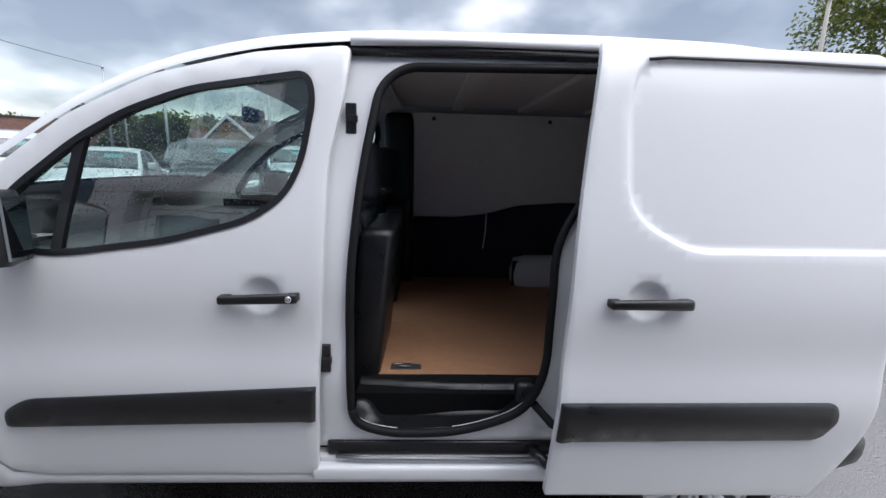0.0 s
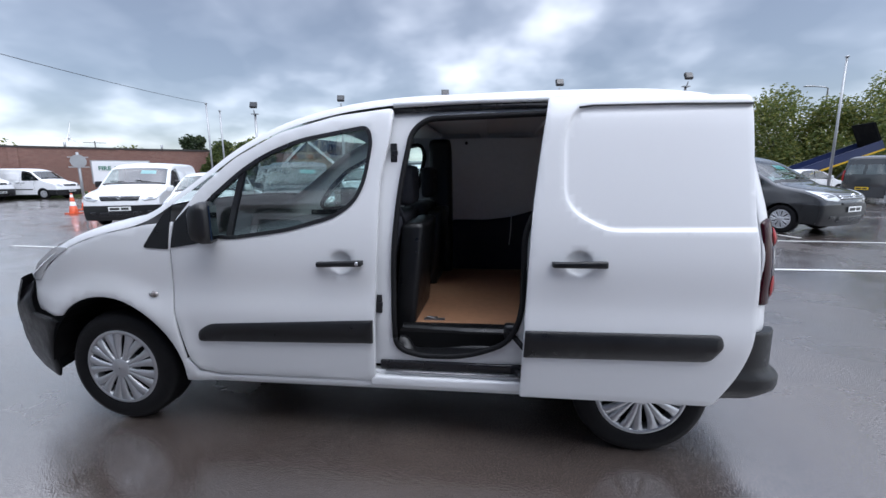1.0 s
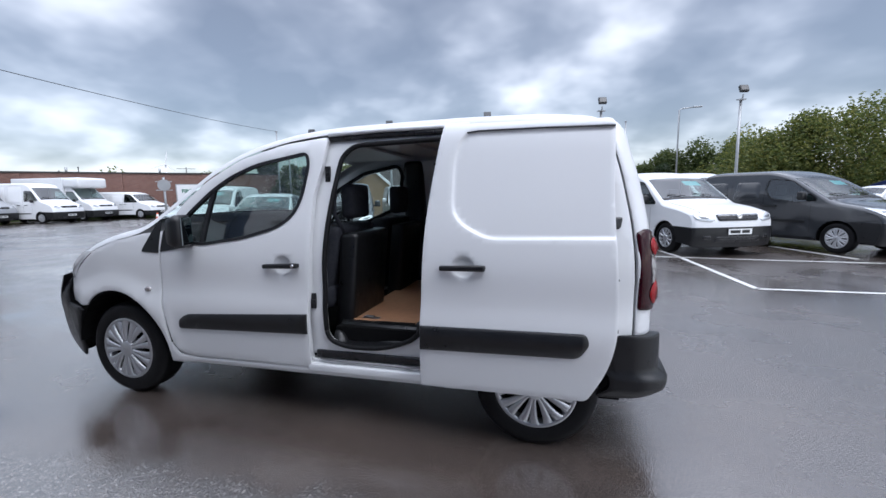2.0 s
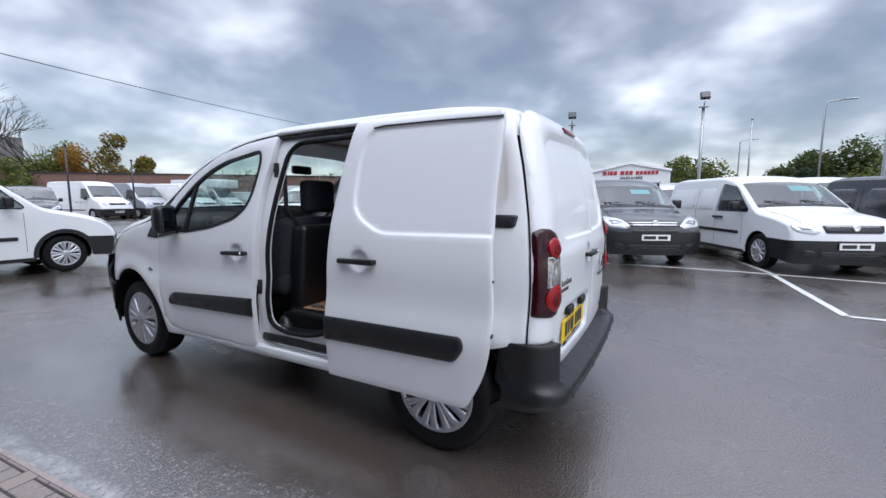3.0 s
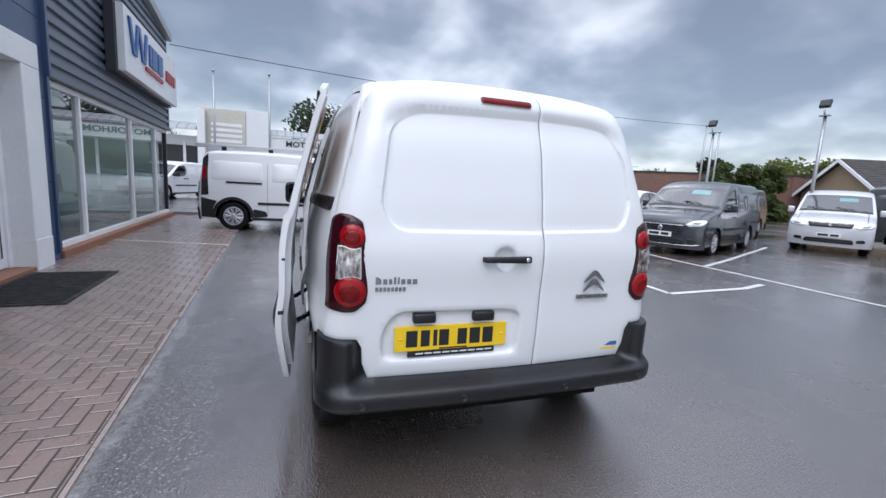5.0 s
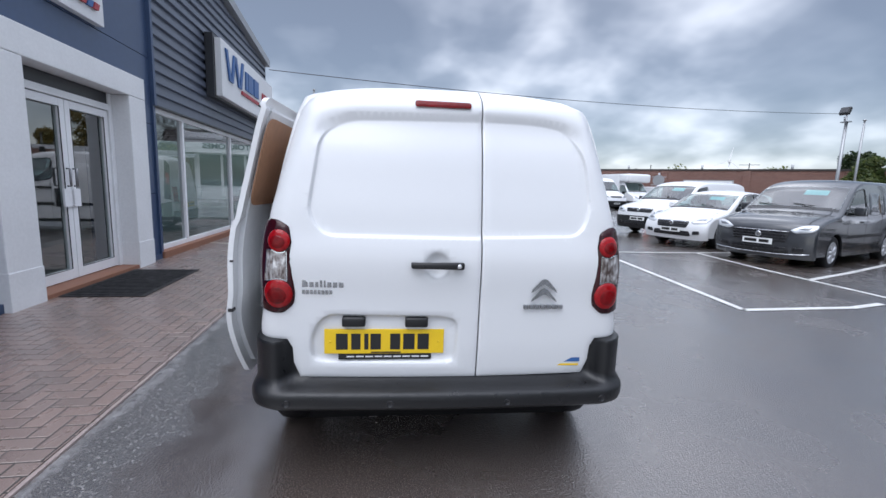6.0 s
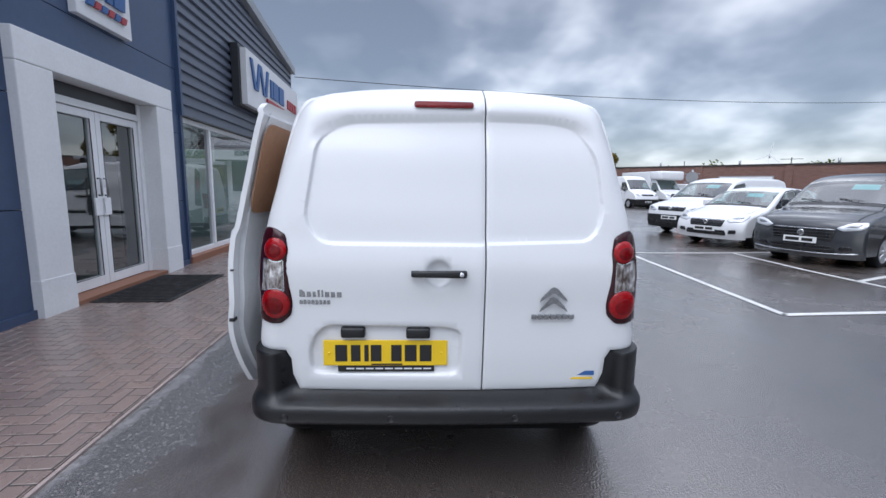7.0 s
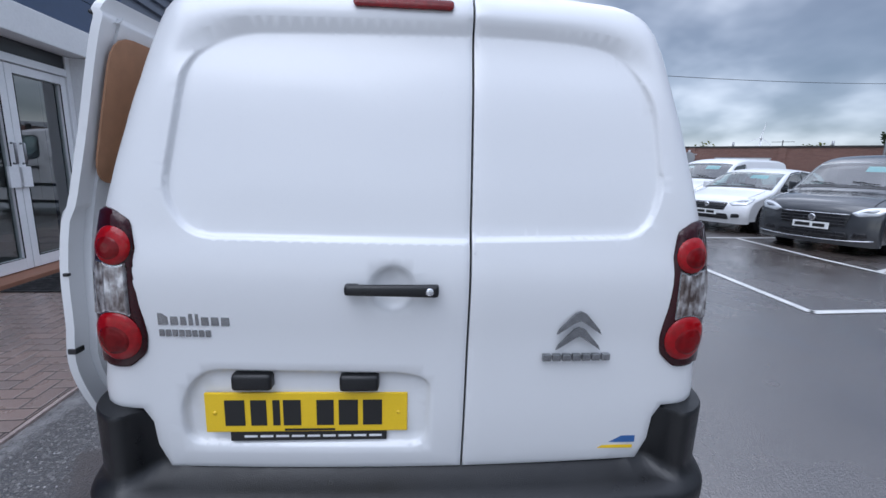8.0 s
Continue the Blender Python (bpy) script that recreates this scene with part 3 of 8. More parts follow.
# ---- vehicles ----
def wheel_meshes(r, width, rim_r, spokes, mat_rim, steel=False, petals=False):
    """Meshes of a tyre and a rim that face -y, about the hub."""
    w = width / 2
    prof = [(rim_r - 0.012, w - 0.012), (rim_r, w), (rim_r - 0.004, -w + 0.006), (rim_r + 0.012, -w), (rim_r + 0.5 * (r - rim_r), -w - 0.008), (r - 0.022, -w + 0.004), (r - 0.006, -w + 0.022), (r, -w + 0.045), (r, w - 0.045), (r - 0.01, w - 0.02), (rim_r + 0.02, w)]
    vs, fs = lathe(prof[1:], 48)
    v2, f2 = lathe([(rim_r, -w + 0.06), (0.01, -w + 0.06)], 48)
    fs += [tuple(i + len(vs) for i in f) for f in f2]
    vs += v2
    tyre = bpy.data.meshes.new("tyre")
    tyre.from_pydata(vs, [], fs)
    tyre.polygons.foreach_set("use_smooth", [True] * len(fs))
    bm = bmesh.new()
    # a dished disc with raised spokes
    back = -w + 0.035
    for prof2 in ([(rim_r, -w + 0.004), (rim_r - 0.014, -w - 0.004), (rim_r - 0.026, -w + 0.010), (rim_r - 0.03, back + 0.02)], [(0.075 if steel else 0.062, back + 0.03), (0.07 if steel else 0.058, -w - 0.004), (0.045, -w - 0.012), (0.004, -w - 0.014)]):
        v2, f2 = lathe(prof2, 48)
        bv = [bm.verts.new(v) for v in v2]
        for f in f2:
            bm.faces.new([bv[i] for i in f])
    shapes = ((0.055, 0.62, -w - 0.006, 0.0), (0.45 * rim_r, 0.48, -w - 0.002, 0.0), (0.8 * rim_r, 0.52, -w + 0.002, 0.0), (rim_r - 0.018, 0.60, -w + 0.004, 0.0))
    lift, sides = 0.022, (0,)
    if petals:  # broad flat spokes, each split by a short slot towards the rim
        shapes = ((0.05, 0.52, -w - 0.007, 0.40), (0.36 * rim_r, 0.40, -w - 0.007, 0.34), (0.58 * rim_r, 0.39, -w - 0.006, 0.36), (0.74 * rim_r, 0.36, -w - 0.004, 0.40), (0.88 * rim_r, 0.37, -w - 0.001, 0.46), (rim_r - 0.016, 0.47, -w + 0.003, 0.52))
        lift, sides = 0.014, (-1, 1)
    for k in range(spokes):
        ha = math.pi / spokes
        for side in sides:
            rows = []
            for t, half, dep, shift in shapes:
                row = []
                a = 2 * math.pi * (k + 0.5) / spokes + side * shift * ha
                for s, dd in ((-1, lift), (-0.88, 0.0), (0, -0.001), (0.88, 0.0), (1, lift)):
                    b = a + s * half * ha
                    row.append(bm.verts.new((t * math.cos(b), dep + dd, t * math.sin(b))))
                rows.append(row)
            for r0, r1 in zip(rows, rows[1:]):
                for i in range(4):
                    bm.faces.new((r0[i], r0[i + 1], r1[i + 1], r1[i]))
    bmesh.ops.recalc_face_normals(bm, faces=bm.faces)
    rim = bpy.data.meshes.new("rim")
    bm.to_mesh(rim)
    bm.free()
    rim.polygons.foreach_set("use_smooth", [True] * len(rim.polygons))
    tyre.materials.append(TYRE)
    rim.materials.append(mat_rim)
    return tyre, rim


def put_wheel(car, x, y, r, meshes, flip):
    w = new("wheel", meshes[0])
    w.parent = car
    w.matrix_local = pose(x, y, r, 0, 0, 180 if flip else 0)
    rim = new("rim", meshes[1])
    rim.parent = w


class Shell:
    """A car body from its side profile (front at -x): a crowned ribbon over the top and ends, and a sheet on either side."""

    def __init__(self, prof, W, belt, lean, bow=0.11, r=0.075, crown=0.025, taper=((-9, 0), (9, 0)), p=3.6):
        line = rounded_open(prof, 0.18)
        self.pts = resample(line, 0.045)
        t = np.gradient(self.pts, axis=0)
        t /= np.linalg.norm(t, axis=1, keepdims=True)
        self.nrm = np.stack([-t[:, 1], t[:, 0]], 1)
        self.W, self.belt, self.lean, self.bow, self.r, self.crown, self.taper, self.p = W, belt, lean, bow, r, crown, taper, p
        self.x0, self.x1 = self.pts[:, 0].min(), self.pts[:, 0].max()

    def width(self, x, z):
        k = max(0.0, z - self.belt)
        low = max(0.0, 0.5 - z)
        return self.W - lerp_table(self.taper, x) - self.lean * k ** 1.15 - 0.10 * low * low - 0.004

    def edge(self):
        return [tuple(v) for v in self.pts - self.nrm * self.r]

    def at(self, i, v, off=0.0):
        P, n = self.pts[i], self.nrm[i]
        e = P - n * self.r
        a = abs(v)
        h = self.r * (1 - (1 - min(1, a) ** self.p) ** (1 / self.p))
        q = P + n * (off - h + self.crown * (1 - a * a) * max(0, n[1]))
        front, rear = smooth01((self.x0 + 0.9 - q[0]) / 0.9), smooth01((q[0] - self.x1 + 0.5) / 0.5)
        return Vector((q[0] - self.bow * (1 - a ** 2.2) * front + 0.4 * self.bow * (1 - a ** 2.5) * rear, v * (self.width(e[0], e[1]) + off), q[1]))

    def front(self, nose, v, z, off=0.0):
        """A place on the nose by its height and its share of the half width."""
        for i, j in zip(nose, nose[1:]):
            if self.pts[j, 1] >= z:
                t = (z - self.pts[i, 1]) / max(1e-6, self.pts[j, 1] - self.pts[i, 1])
                return self.at(i, v, off).lerp(self.at(j, v, off), max(0.0, min(1.0, t)))
        return self.at(nose[-1], v, off)

    def side(self, sgn):
        return lambda a, b, d: Vector((a, sgn * (self.width(a, b) - d), b))

    def rows(self, pick):
        return [i for i in range(len(self.pts)) if pick(*self.pts[i])]

    def ribbon(self, name, i0, i1, v0, v1, mat, parent, off=0.0, label="", skip=None, n=None, back=0.0):
        n = n or max(2, int(26 * (v1 - v0) / 2))
        vv = []
        for k in range(n + 1):
            t = v0 + (v1 - v0) * k / n
            vv.append(math.copysign(1 - (1 - abs(t)) ** 1.6, t) if (v0, v1) == (-1, 1) else t)
        vs, fs = [], []
        for i in range(i0, i1 + 1):
            vs += [self.at(i, v, off) for v in vv]
        m = n + 1
        for a in range(i1 - i0):
            for k in range(n):
                if skip and skip(i0 + a, (vv[k] + vv[k + 1]) / 2):
                    continue
                fs.append((a * m + k, (a + 1) * m + k, (a + 1) * m + k + 1, a * m + k + 1))
        return mesh(name, vs, fs, mat, parent, label, True)


def rounded_open(prof, r):
    """The open profile with its inner corners rounded."""
    pts = [Vector(p[:2]) for p in prof]
    out = [tuple(pts[0])]
    for i in range(1, len(pts) - 1):
        P, A, B = pts[i], pts[i - 1], pts[i + 1]
        rr = prof[i][2] if len(prof[i]) > 2 else r
        la, lb = (A - P).length, (B - P).length
        d = min(rr, 0.48 * la, 0.48 * lb)
        s, e = P + (A - P) * (d / la), P + (B - P) * (d / lb)
        for k in range(6):
            t = k / 5
            out.append(tuple(s * (1 - t) ** 2 + P * (2 * t * (1 - t)) + e * t * t))
    return out + [tuple(pts[-1])]


def resample(line, step):
    q = np.array(line)
    d = np.concatenate([[0], np.cumsum(np.linalg.norm(np.diff(q, axis=0), axis=1))])
    n = max(4, int(d[-1] / step))
    s = np.linspace(0, d[-1], n + 1)
    return np.stack([np.interp(s, d, q[:, 0]), np.interp(s, d, q[:, 1])], 1)


def body_outline(sh, wheels, floor_z, gap=0.05):
    """The side sheet's outline: the profile's edge, and the sill with a cut over each wheel."""
    top = [(x, z, 0.0) for x, z in sh.edge() if z > floor_z + 0.01]
    bottom = []
    for x, r in sorted(wheels, reverse=True):
        rr = r + gap
        a = math.degrees(math.asin((floor_z - r) / rr)) if floor_z < r else 0
        bottom += arc(x, r, rr, a, 180 - a, 14)
    start, end = top[0], top[-1]
    return [p[:2] for p in top] + [(end[0], floor_z)] + [p[:2] for p in bottom] + [(start[0], floor_z)]


KINDS = {
    # profile (front to back), half width, belt, lean, wheels (front x, rear x, radius), screen (between heights), side windows
    "small_van": dict(prof=[(-2.08, 0.22), (-2.16, 0.42), (-2.15, 0.70), (-2.07, 0.86), (-1.80, 0.96), (-1.27, 1.06, 0.1), (-0.42, 1.60, 0.25), (0.05, 1.74, 0.5), (1.55, 1.76, 0.2), (1.84, 1.70, 0.12), (1.96, 1.1), (2.0, 0.6), (1.97, 0.24)],
                      W=0.885, belt=1.05, lean=0.21, wheels=(-1.364, 1.364, 0.315), screen=(-1.17, -0.42), wins=[[(-0.98, 1.09), (-0.42, 1.50, 0.08), (0.08, 1.56, 0.06), (0.12, 1.30, 0.1), (-0.02, 1.12, 0.1), (-0.6, 1.05)]], rear=None, dark_bumper=0.66, lamp=(0.74, 0.97, 0.50, 0.985), seams=(0.14, 0.98), plate=0.56, grille=(0.76, 0.83, 0.56)),
    "long_van": dict(prof=[(-2.34, 0.20), (-2.41, 0.42), (-2.39, 0.74), (-2.30, 0.89), (-2.0, 0.98), (-1.42, 1.07, 0.1), (-0.62, 1.64, 0.25), (-0.1, 1.77, 0.5), (2.05, 1.79, 0.2), (2.36, 1.71, 0.12), (2.46, 1.1), (2.48, 0.6), (2.44, 0.24)],
                     W=0.895, belt=1.02, lean=0.20, wheels=(-1.50, 1.50, 0.325), screen=(-1.32, -0.62), wins=[[(-1.16, 1.06), (-0.60, 1.52, 0.08), (-0.10, 1.60, 0.05), (-0.06, 1.06, 0.05)]], rear=None, dark_bumper=0.60, lamp=(0.72, 0.89, 0.55, 0.98), seams=(-0.02, 0.85)),
    "hatchback": dict(prof=[(-1.90, 0.20), (-1.98, 0.40), (-1.93, 0.64), (-1.75, 0.77), (-1.06, 0.93, 0.1), (-0.25, 1.38, 0.25), (0.30, 1.46, 0.5), (1.35, 1.40, 0.2), (1.75, 1.02), (1.86, 0.9), (1.94, 0.55), (1.9, 0.25)],
                      W=0.845, belt=0.90, lean=0.34, wheels=(-1.24, 1.27, 0.31), screen=(-0.98, -0.25), wins=[[(-0.74, 0.95), (-0.12, 1.34, 0.06), (0.30, 1.39, 0.04), (0.30, 0.98, 0.04)], [(0.36, 0.98), (0.36, 1.39), (1.0, 1.34, 0.1), (1.25, 1.12, 0.08), (0.95, 1.0)]], rear=(1.40, 1.72), dark_bumper=0.0, lamp=(0.62, 0.80, 0.52, 0.97), seams=(0.33, 0.33), plate=0.44, grille=(0.50, 0.655, 0.50)),
    "panel_van": dict(prof=[(-2.40, 0.24), (-2.47, 0.5), (-2.42, 0.82), (-2.28, 1.02), (-1.55, 1.22, 0.1), (-0.82, 1.80, 0.25), (-0.3, 1.95, 0.5), (2.2, 1.97, 0.2), (2.42, 1.90, 0.10), (2.5, 1.2), (2.53, 0.6), (2.48, 0.26)],
                      W=0.95, belt=1.15, lean=0.16, wheels=(-1.50, 1.50, 0.335), screen=(-1.45, -0.82), wins=[[(-1.32, 1.22), (-0.80, 1.72, 0.08), (-0.30, 1.78, 0.05), (-0.25, 1.20, 0.05)]], rear=None, dark_bumper=0.60, lamp=(0.82, 1.02, 0.55, 0.98), seams=(-0.15, 0.9)),
    "high_van": dict(prof=[(-2.75, 0.26), (-2.82, 0.55), (-2.75, 0.95), (-2.55, 1.18), (-1.95, 1.40, 0.1), (-1.30, 2.15, 0.25), (-0.9, 2.48, 0.4), (2.7, 2.52, 0.2), (2.92, 2.44, 0.1), (2.98, 1.2), (3.0, 0.6), (2.95, 0.3)],
                     W=1.0, belt=1.25, lean=0.10, wheels=(-1.85, 1.75, 0.35), screen=(-1.88, -1.22), wins=[[(-1.72, 1.42), (-1.30, 1.98, 0.08), (-0.80, 2.0, 0.05), (-0.78, 1.38, 0.05)]], rear=None, dark_bumper=0.72, lamp=(0.95, 1.18, 0.55, 0.97), seams=(-0.72, 0.5)),
}
KINDS["maxi_van"] = dict(prof=[(-2.28, 0.22), (-2.36, 0.45), (-2.32, 0.70), (-2.18, 0.88), (-1.9, 1.0), (-1.30, 1.14, 0.1), (-0.70, 1.64, 0.25), (-0.2, 1.80, 0.5), (0.9, 1.83, 0.5), (1.9, 1.80, 0.2), (2.14, 1.74, 0.10), (2.24, 1.1), (2.28, 0.6), (2.24, 0.24)],
                         W=0.905, belt=1.10, lean=0.20, wheels=(-1.54, 1.54, 0.325), screen=(-1.20, -0.62), wins=[[(-1.05, 1.14), (-0.66, 1.56, 0.10), (-0.02, 1.64, 0.08), (0.02, 1.20, 0.1), (-0.2, 1.15, 0.08)]], rear=None, dark_bumper=0.60, lamp=(0.76, 0.96, 0.55, 0.98), seams=(-0.02, 0.80))
RIMS = {}


def rim_set(r, style):
    key = (r, style)
    if key not in RIMS:
        mat, n, steel = {"alloy": (SILVER, 7, False), "cap": (SILVER, 9, False), "steel": (SILVER, 10, True), "dark": (GLOSS_BLACK, 5, False)}[style]
        RIMS[key] = wheel_meshes(r, 0.205, r * 0.655, n, mat, steel, style == "cap")
    return RIMS[key]


def vehicle(name, kind, x, y, heading, paint, label, group="vans for sale in the yard", rims="cap", windows=(), bumper=None, sticker=True, plate=PLATE_WHITE, rack=False, side_bar=True, rear_glass=False, category="van", lift=0.0, slot=None, cladding=False, grille_box=None):
    """heading: degrees that the nose points to, counted from +x. The parts stand in the car's own frame, nose to -x."""
    k = KINDS[kind]
    car = thing(name, pose(x, y, ground_z(x, y) + lift, 0, 0, heading - 180), label, category, group)
    sh = Shell(k["prof"], k["W"], k["belt"], k["lean"])
    xf, xr, r = k["wheels"]
    floor = 0.27
    out = body_outline(sh, ((xf, r), (xr, r)), floor)
    wins = [rounded(w, 0.05) for w in list(k["wins"]) + list(windows)]
    for sgn in (-1, 1):
        panel("side_panel", out, sh.side(sgn), paint, car, holes=wins, res=0.16, thick=0.02, flip=sgn > 0)
        for w in wins:
            panel("side_window", w, lambda a, b, d, s=sgn: Vector((a, s * (sh.width(a, b) - 0.008 - d), b)), GLASS_FAR, car, "tinted side window", res=0.3, solid=False, flip=sgn > 0)
            rim = [tuple(v) for v in inset(dense(w, 0.08), -0.022)]
            panel("window_seal", rim, lambda a, b, d, s=sgn: Vector((a, s * (sh.width(a, b) + 0.004 - d), b)), GLOSS_BLACK, car, "black rubber window seal", holes=[w], res=0.5, thick=0.006, flip=sgn > 0)
    e = sh.pts
    s0, s1 = k["screen"]
    front = [i for i in range(len(e) // 2 + len(e) // 4) if e[i, 1] > k["belt"] - 0.25 and s0 <= e[i, 0] <= s1]
    a, b = front[0], front[-1]
    cut = [(a, b)]
    if k["rear"]:
        rg = [i for i in range(len(e) // 2, len(e)) if k["rear"][0] <= e[i, 0] <= k["rear"][1]]
        cut.append((rg[0], rg[-1]))
    lim = 0.885
    sh.ribbon("bodywork", 0, len(e) - 1, -1, 1, paint, car, skip=lambda i, v: any(c0 <= i < c1 and abs(v) < lim for c0, c1 in cut))
    for c0, c1 in cut:
        sh.ribbon("windscreen" if c0 == a else "rear_window", c0, c1, -0.91, 0.91, GLASS_FAR, car, 0.004, "glossy grey-tinted glass", n=16)
    nose = [i for i in range(a) if e[i, 0] < xf + 0.3]
    sh.ribbon("scuttle_panel", a - 1, a + 1, -0.90, 0.90, GLOSS_BLACK, car, 0.006, "black panel below the windscreen", n=10)
    for s in (-0.45, 0.28):
        tube("wiper", [sh.at(a + 1, s, 0.03), sh.at(a + 2, s + 0.22, 0.022), sh.at(a + 3, s + 0.44, 0.018)], 0.009, GLOSS_BLACK, car, "black windscreen wiper", 5)
    lip = [i for i in range(a) if e[i, 1] > k["lamp"][1] - 0.03]
    for s in (-1, 1):
        sh.ribbon("bonnet_seam", lip[0], a - 1, min(s * 0.80, s * 0.812), max(s * 0.80, s * 0.812), UNDER, car, 0.003, "thin dark bonnet gap", n=2)

    def rows(z0, z1):
        q = [i for i in nose if z0 <= e[i, 1] <= z1]
        return q[0], max(q[-1], q[0] + 1)
    db = k["dark_bumper"] if bumper is None else bumper
    if db:
        i0, i1 = rows(0.2, db)
        sh.ribbon("front_bumper", i0, i1, -1, 1, PLASTIC, car, 0.012, "unpainted black plastic bumper")
        f = [(p[0], p[1]) for p in sh.edge()[i0:i1 + 1]]
        q = f + [(xf - 0.18, db)] + [p[:2] for p in arc(xf, r, r + 0.055, 118, 186, 8) if p[1] < db - 0.01] + [(xf - r - 0.05, floor)]
        for sgn in (-1, 1):
            panel("bumper_corner", q, lambda a_, b_, d, s=sgn: Vector((a_, s * (sh.width(a_, b_) + 0.010 - d), b_)), PLASTIC, car, "black plastic bumper end", res=0.2, thick=0.02, flip=sgn > 0)
    z0, z1, v0, v1 = k["lamp"]

    def nose_panel(pname, outline, off, mat, lab="", thick=0.02, res=0.05, parent=None):
        ob = panel(pname, outline, lambda v, z, d: sh.front(nose, v, z, off - d), mat, parent or car, lab, res=res, thick=thick, flip=True, edge=0.008, roll=0.006)
        return ob
    zm = (z0 + z1) / 2
    for sgn in (-1, 1):
        shape = [(v0, z0 + 0.03, 0.02), (v0 + 0.1, z0 - 0.02, 0.03), (v1 - 0.06, z0 + 0.02, 0.05), (v1, zm + 0.02, 0.04), (v1 - 0.02, z1, 0.03), (v0 + 0.18, zm + 0.04, 0.08)]
        hl = nose_panel("headlight", rounded([(sgn * q[0], q[1], q[2]) for q in shape], 0.02), 0.014, LAMP_GLASS, "clear headlamp", 0.03)
        core = [(v0 + 0.10, zm - 0.035, 0.015), (v1 - 0.14, z0 + 0.05, 0.03), (v1 - 0.07, zm + 0.03, 0.02), (v0 + 0.24, zm + 0.02, 0.03)]
        nose_panel("lamp_core", rounded([(sgn * q[0], q[1], q[2]) for q in core], 0.02), 0.018, LAMP_INNER, "", 0.01, 0.2, hl)
        nose_panel("fog_lamp_recess", rounded([(sgn * 0.62, 0.34), (sgn * 0.82, 0.36), (sgn * 0.80, 0.44), (sgn * 0.64, 0.43)], 0.03), 0.020, GLOSS_BLACK, "black fog lamp recess", 0.02)
    gz0, gz1, gw = grille_box or k.get("grille", (z0, z0 + 0.12, v0 - 0.02))
    gr = nose_panel("grille", rounded([(-gw + 0.05, gz0), (gw - 0.05, gz0), (gw, gz1), (-gw, gz1)], 0.03), 0.014, GLOSS_BLACK, "black front grille")
    nb = max(2, int((gz1 - gz0) / 0.045))
    for i_ in range(nb):
        gz = gz0 + (gz1 - gz0) * (i_ + 0.6) / nb
        w_ = gw - 0.05 + 0.03 * i_ / nb
        tube("grille_bar", [sh.front(nose, v, gz, 0.020) for v in np.linspace(-w_, w_, 11)], 0.013 if kind == "small_van" else 0.006, CHROME if (i_ == nb - 1 or kind == "small_van") else DARK_FRAME, gr, "chrome grille bar" if (i_ == nb - 1 or kind == "small_van") else "dark grille slat", 6)
    if kind == "small_van":
        nose_panel("grille_slot", rounded([(-0.44, 0.645), (0.44, 0.645), (0.48, 0.70), (-0.48, 0.70)], 0.02), 0.018, GLOSS_BLACK, "black grille slot")
    c = sh.front(nose, 0.0, (gz0 + gz1) / 2 + 0.01, 0.03)
    vs, fs = lathe([(0.056, 0.02), (0.055, -0.008), (0.045, -0.014), (0.03, -0.010), (0.002, -0.012)], 18)
    mesh("badge", [(v[1] + c.x, v[0] + c.y, v[2] + c.z) for v in vs], [f[::-1] for f in fs], CHROME, car, "round chrome badge", True)
    nose_panel("lower_intake", rounded([(-0.58, 0.30), (0.58, 0.30), (0.54, 0.42), (-0.54, 0.42)], 0.04), 0.020, GLOSS_BLACK, "black lower air intake")
    tube("intake_bar", [sh.front(nose, v, 0.36, 0.024) for v in np.linspace(-0.52, 0.52, 9)], 0.010, PLASTIC, car, "", 6)
    if grille_box:
        tube("bumper_lip", [sh.front(nose, v, 0.285 + 0.05 * abs(v) ** 3, 0.02) for v in np.linspace(-0.9, 0.9, 15)], 0.012, CHROME, car, "bright lower bumper lip", 6)
    number_plate(car, sh.front(nose, 0.0, k.get("plate", 0.51), 0.03), 270, plate)
    rear = [i for i in range(len(e) // 2, len(e)) if e[i, 0] > xr + 0.25]

    def rrows(z0_, z1_):
        q_ = [i for i in rear if z0_ <= e[i, 1] <= z1_]
        return q_[0], max(q_[-1], q_[0] + 1)
    i0, i1 = rrows(0.92, 1.42) if rear_glass else rrows(0.72, 1.12 if kind != "hatchback" else 0.92)
    inner = 0.87 if rear_glass else 0.80
    for sgn in (-1, 1):
        sh.ribbon("tail_light", i0, i1, inner if sgn > 0 else -0.99, 0.99 if sgn > 0 else -inner, RED_LENS, car, 0.014, "red tail lamp", n=5)
    i0, i1 = rrows(0.2, 0.52)
    sh.ribbon("rear_bumper", i0, i1, -1, 1, PLASTIC if db else paint, car, 0.03, "rear bumper")
    if rear_glass:
        i0, i1 = rrows(1.18, 1.62)
        for v0_, v1_ in ((-0.82, -0.06), (0.06, 0.82)):
            sh.ribbon("rear_door_window", i0, i1, v0_, v1_, GLASS_FAR, car, 0.006, "tinted rear door glass", n=8)
    i0, i1 = rrows(0.56, 0.66)
    c = sh.at((i0 + i1) // 2, 0.0, 0.02)
    number_plate(car, c, 90, YELLOW)
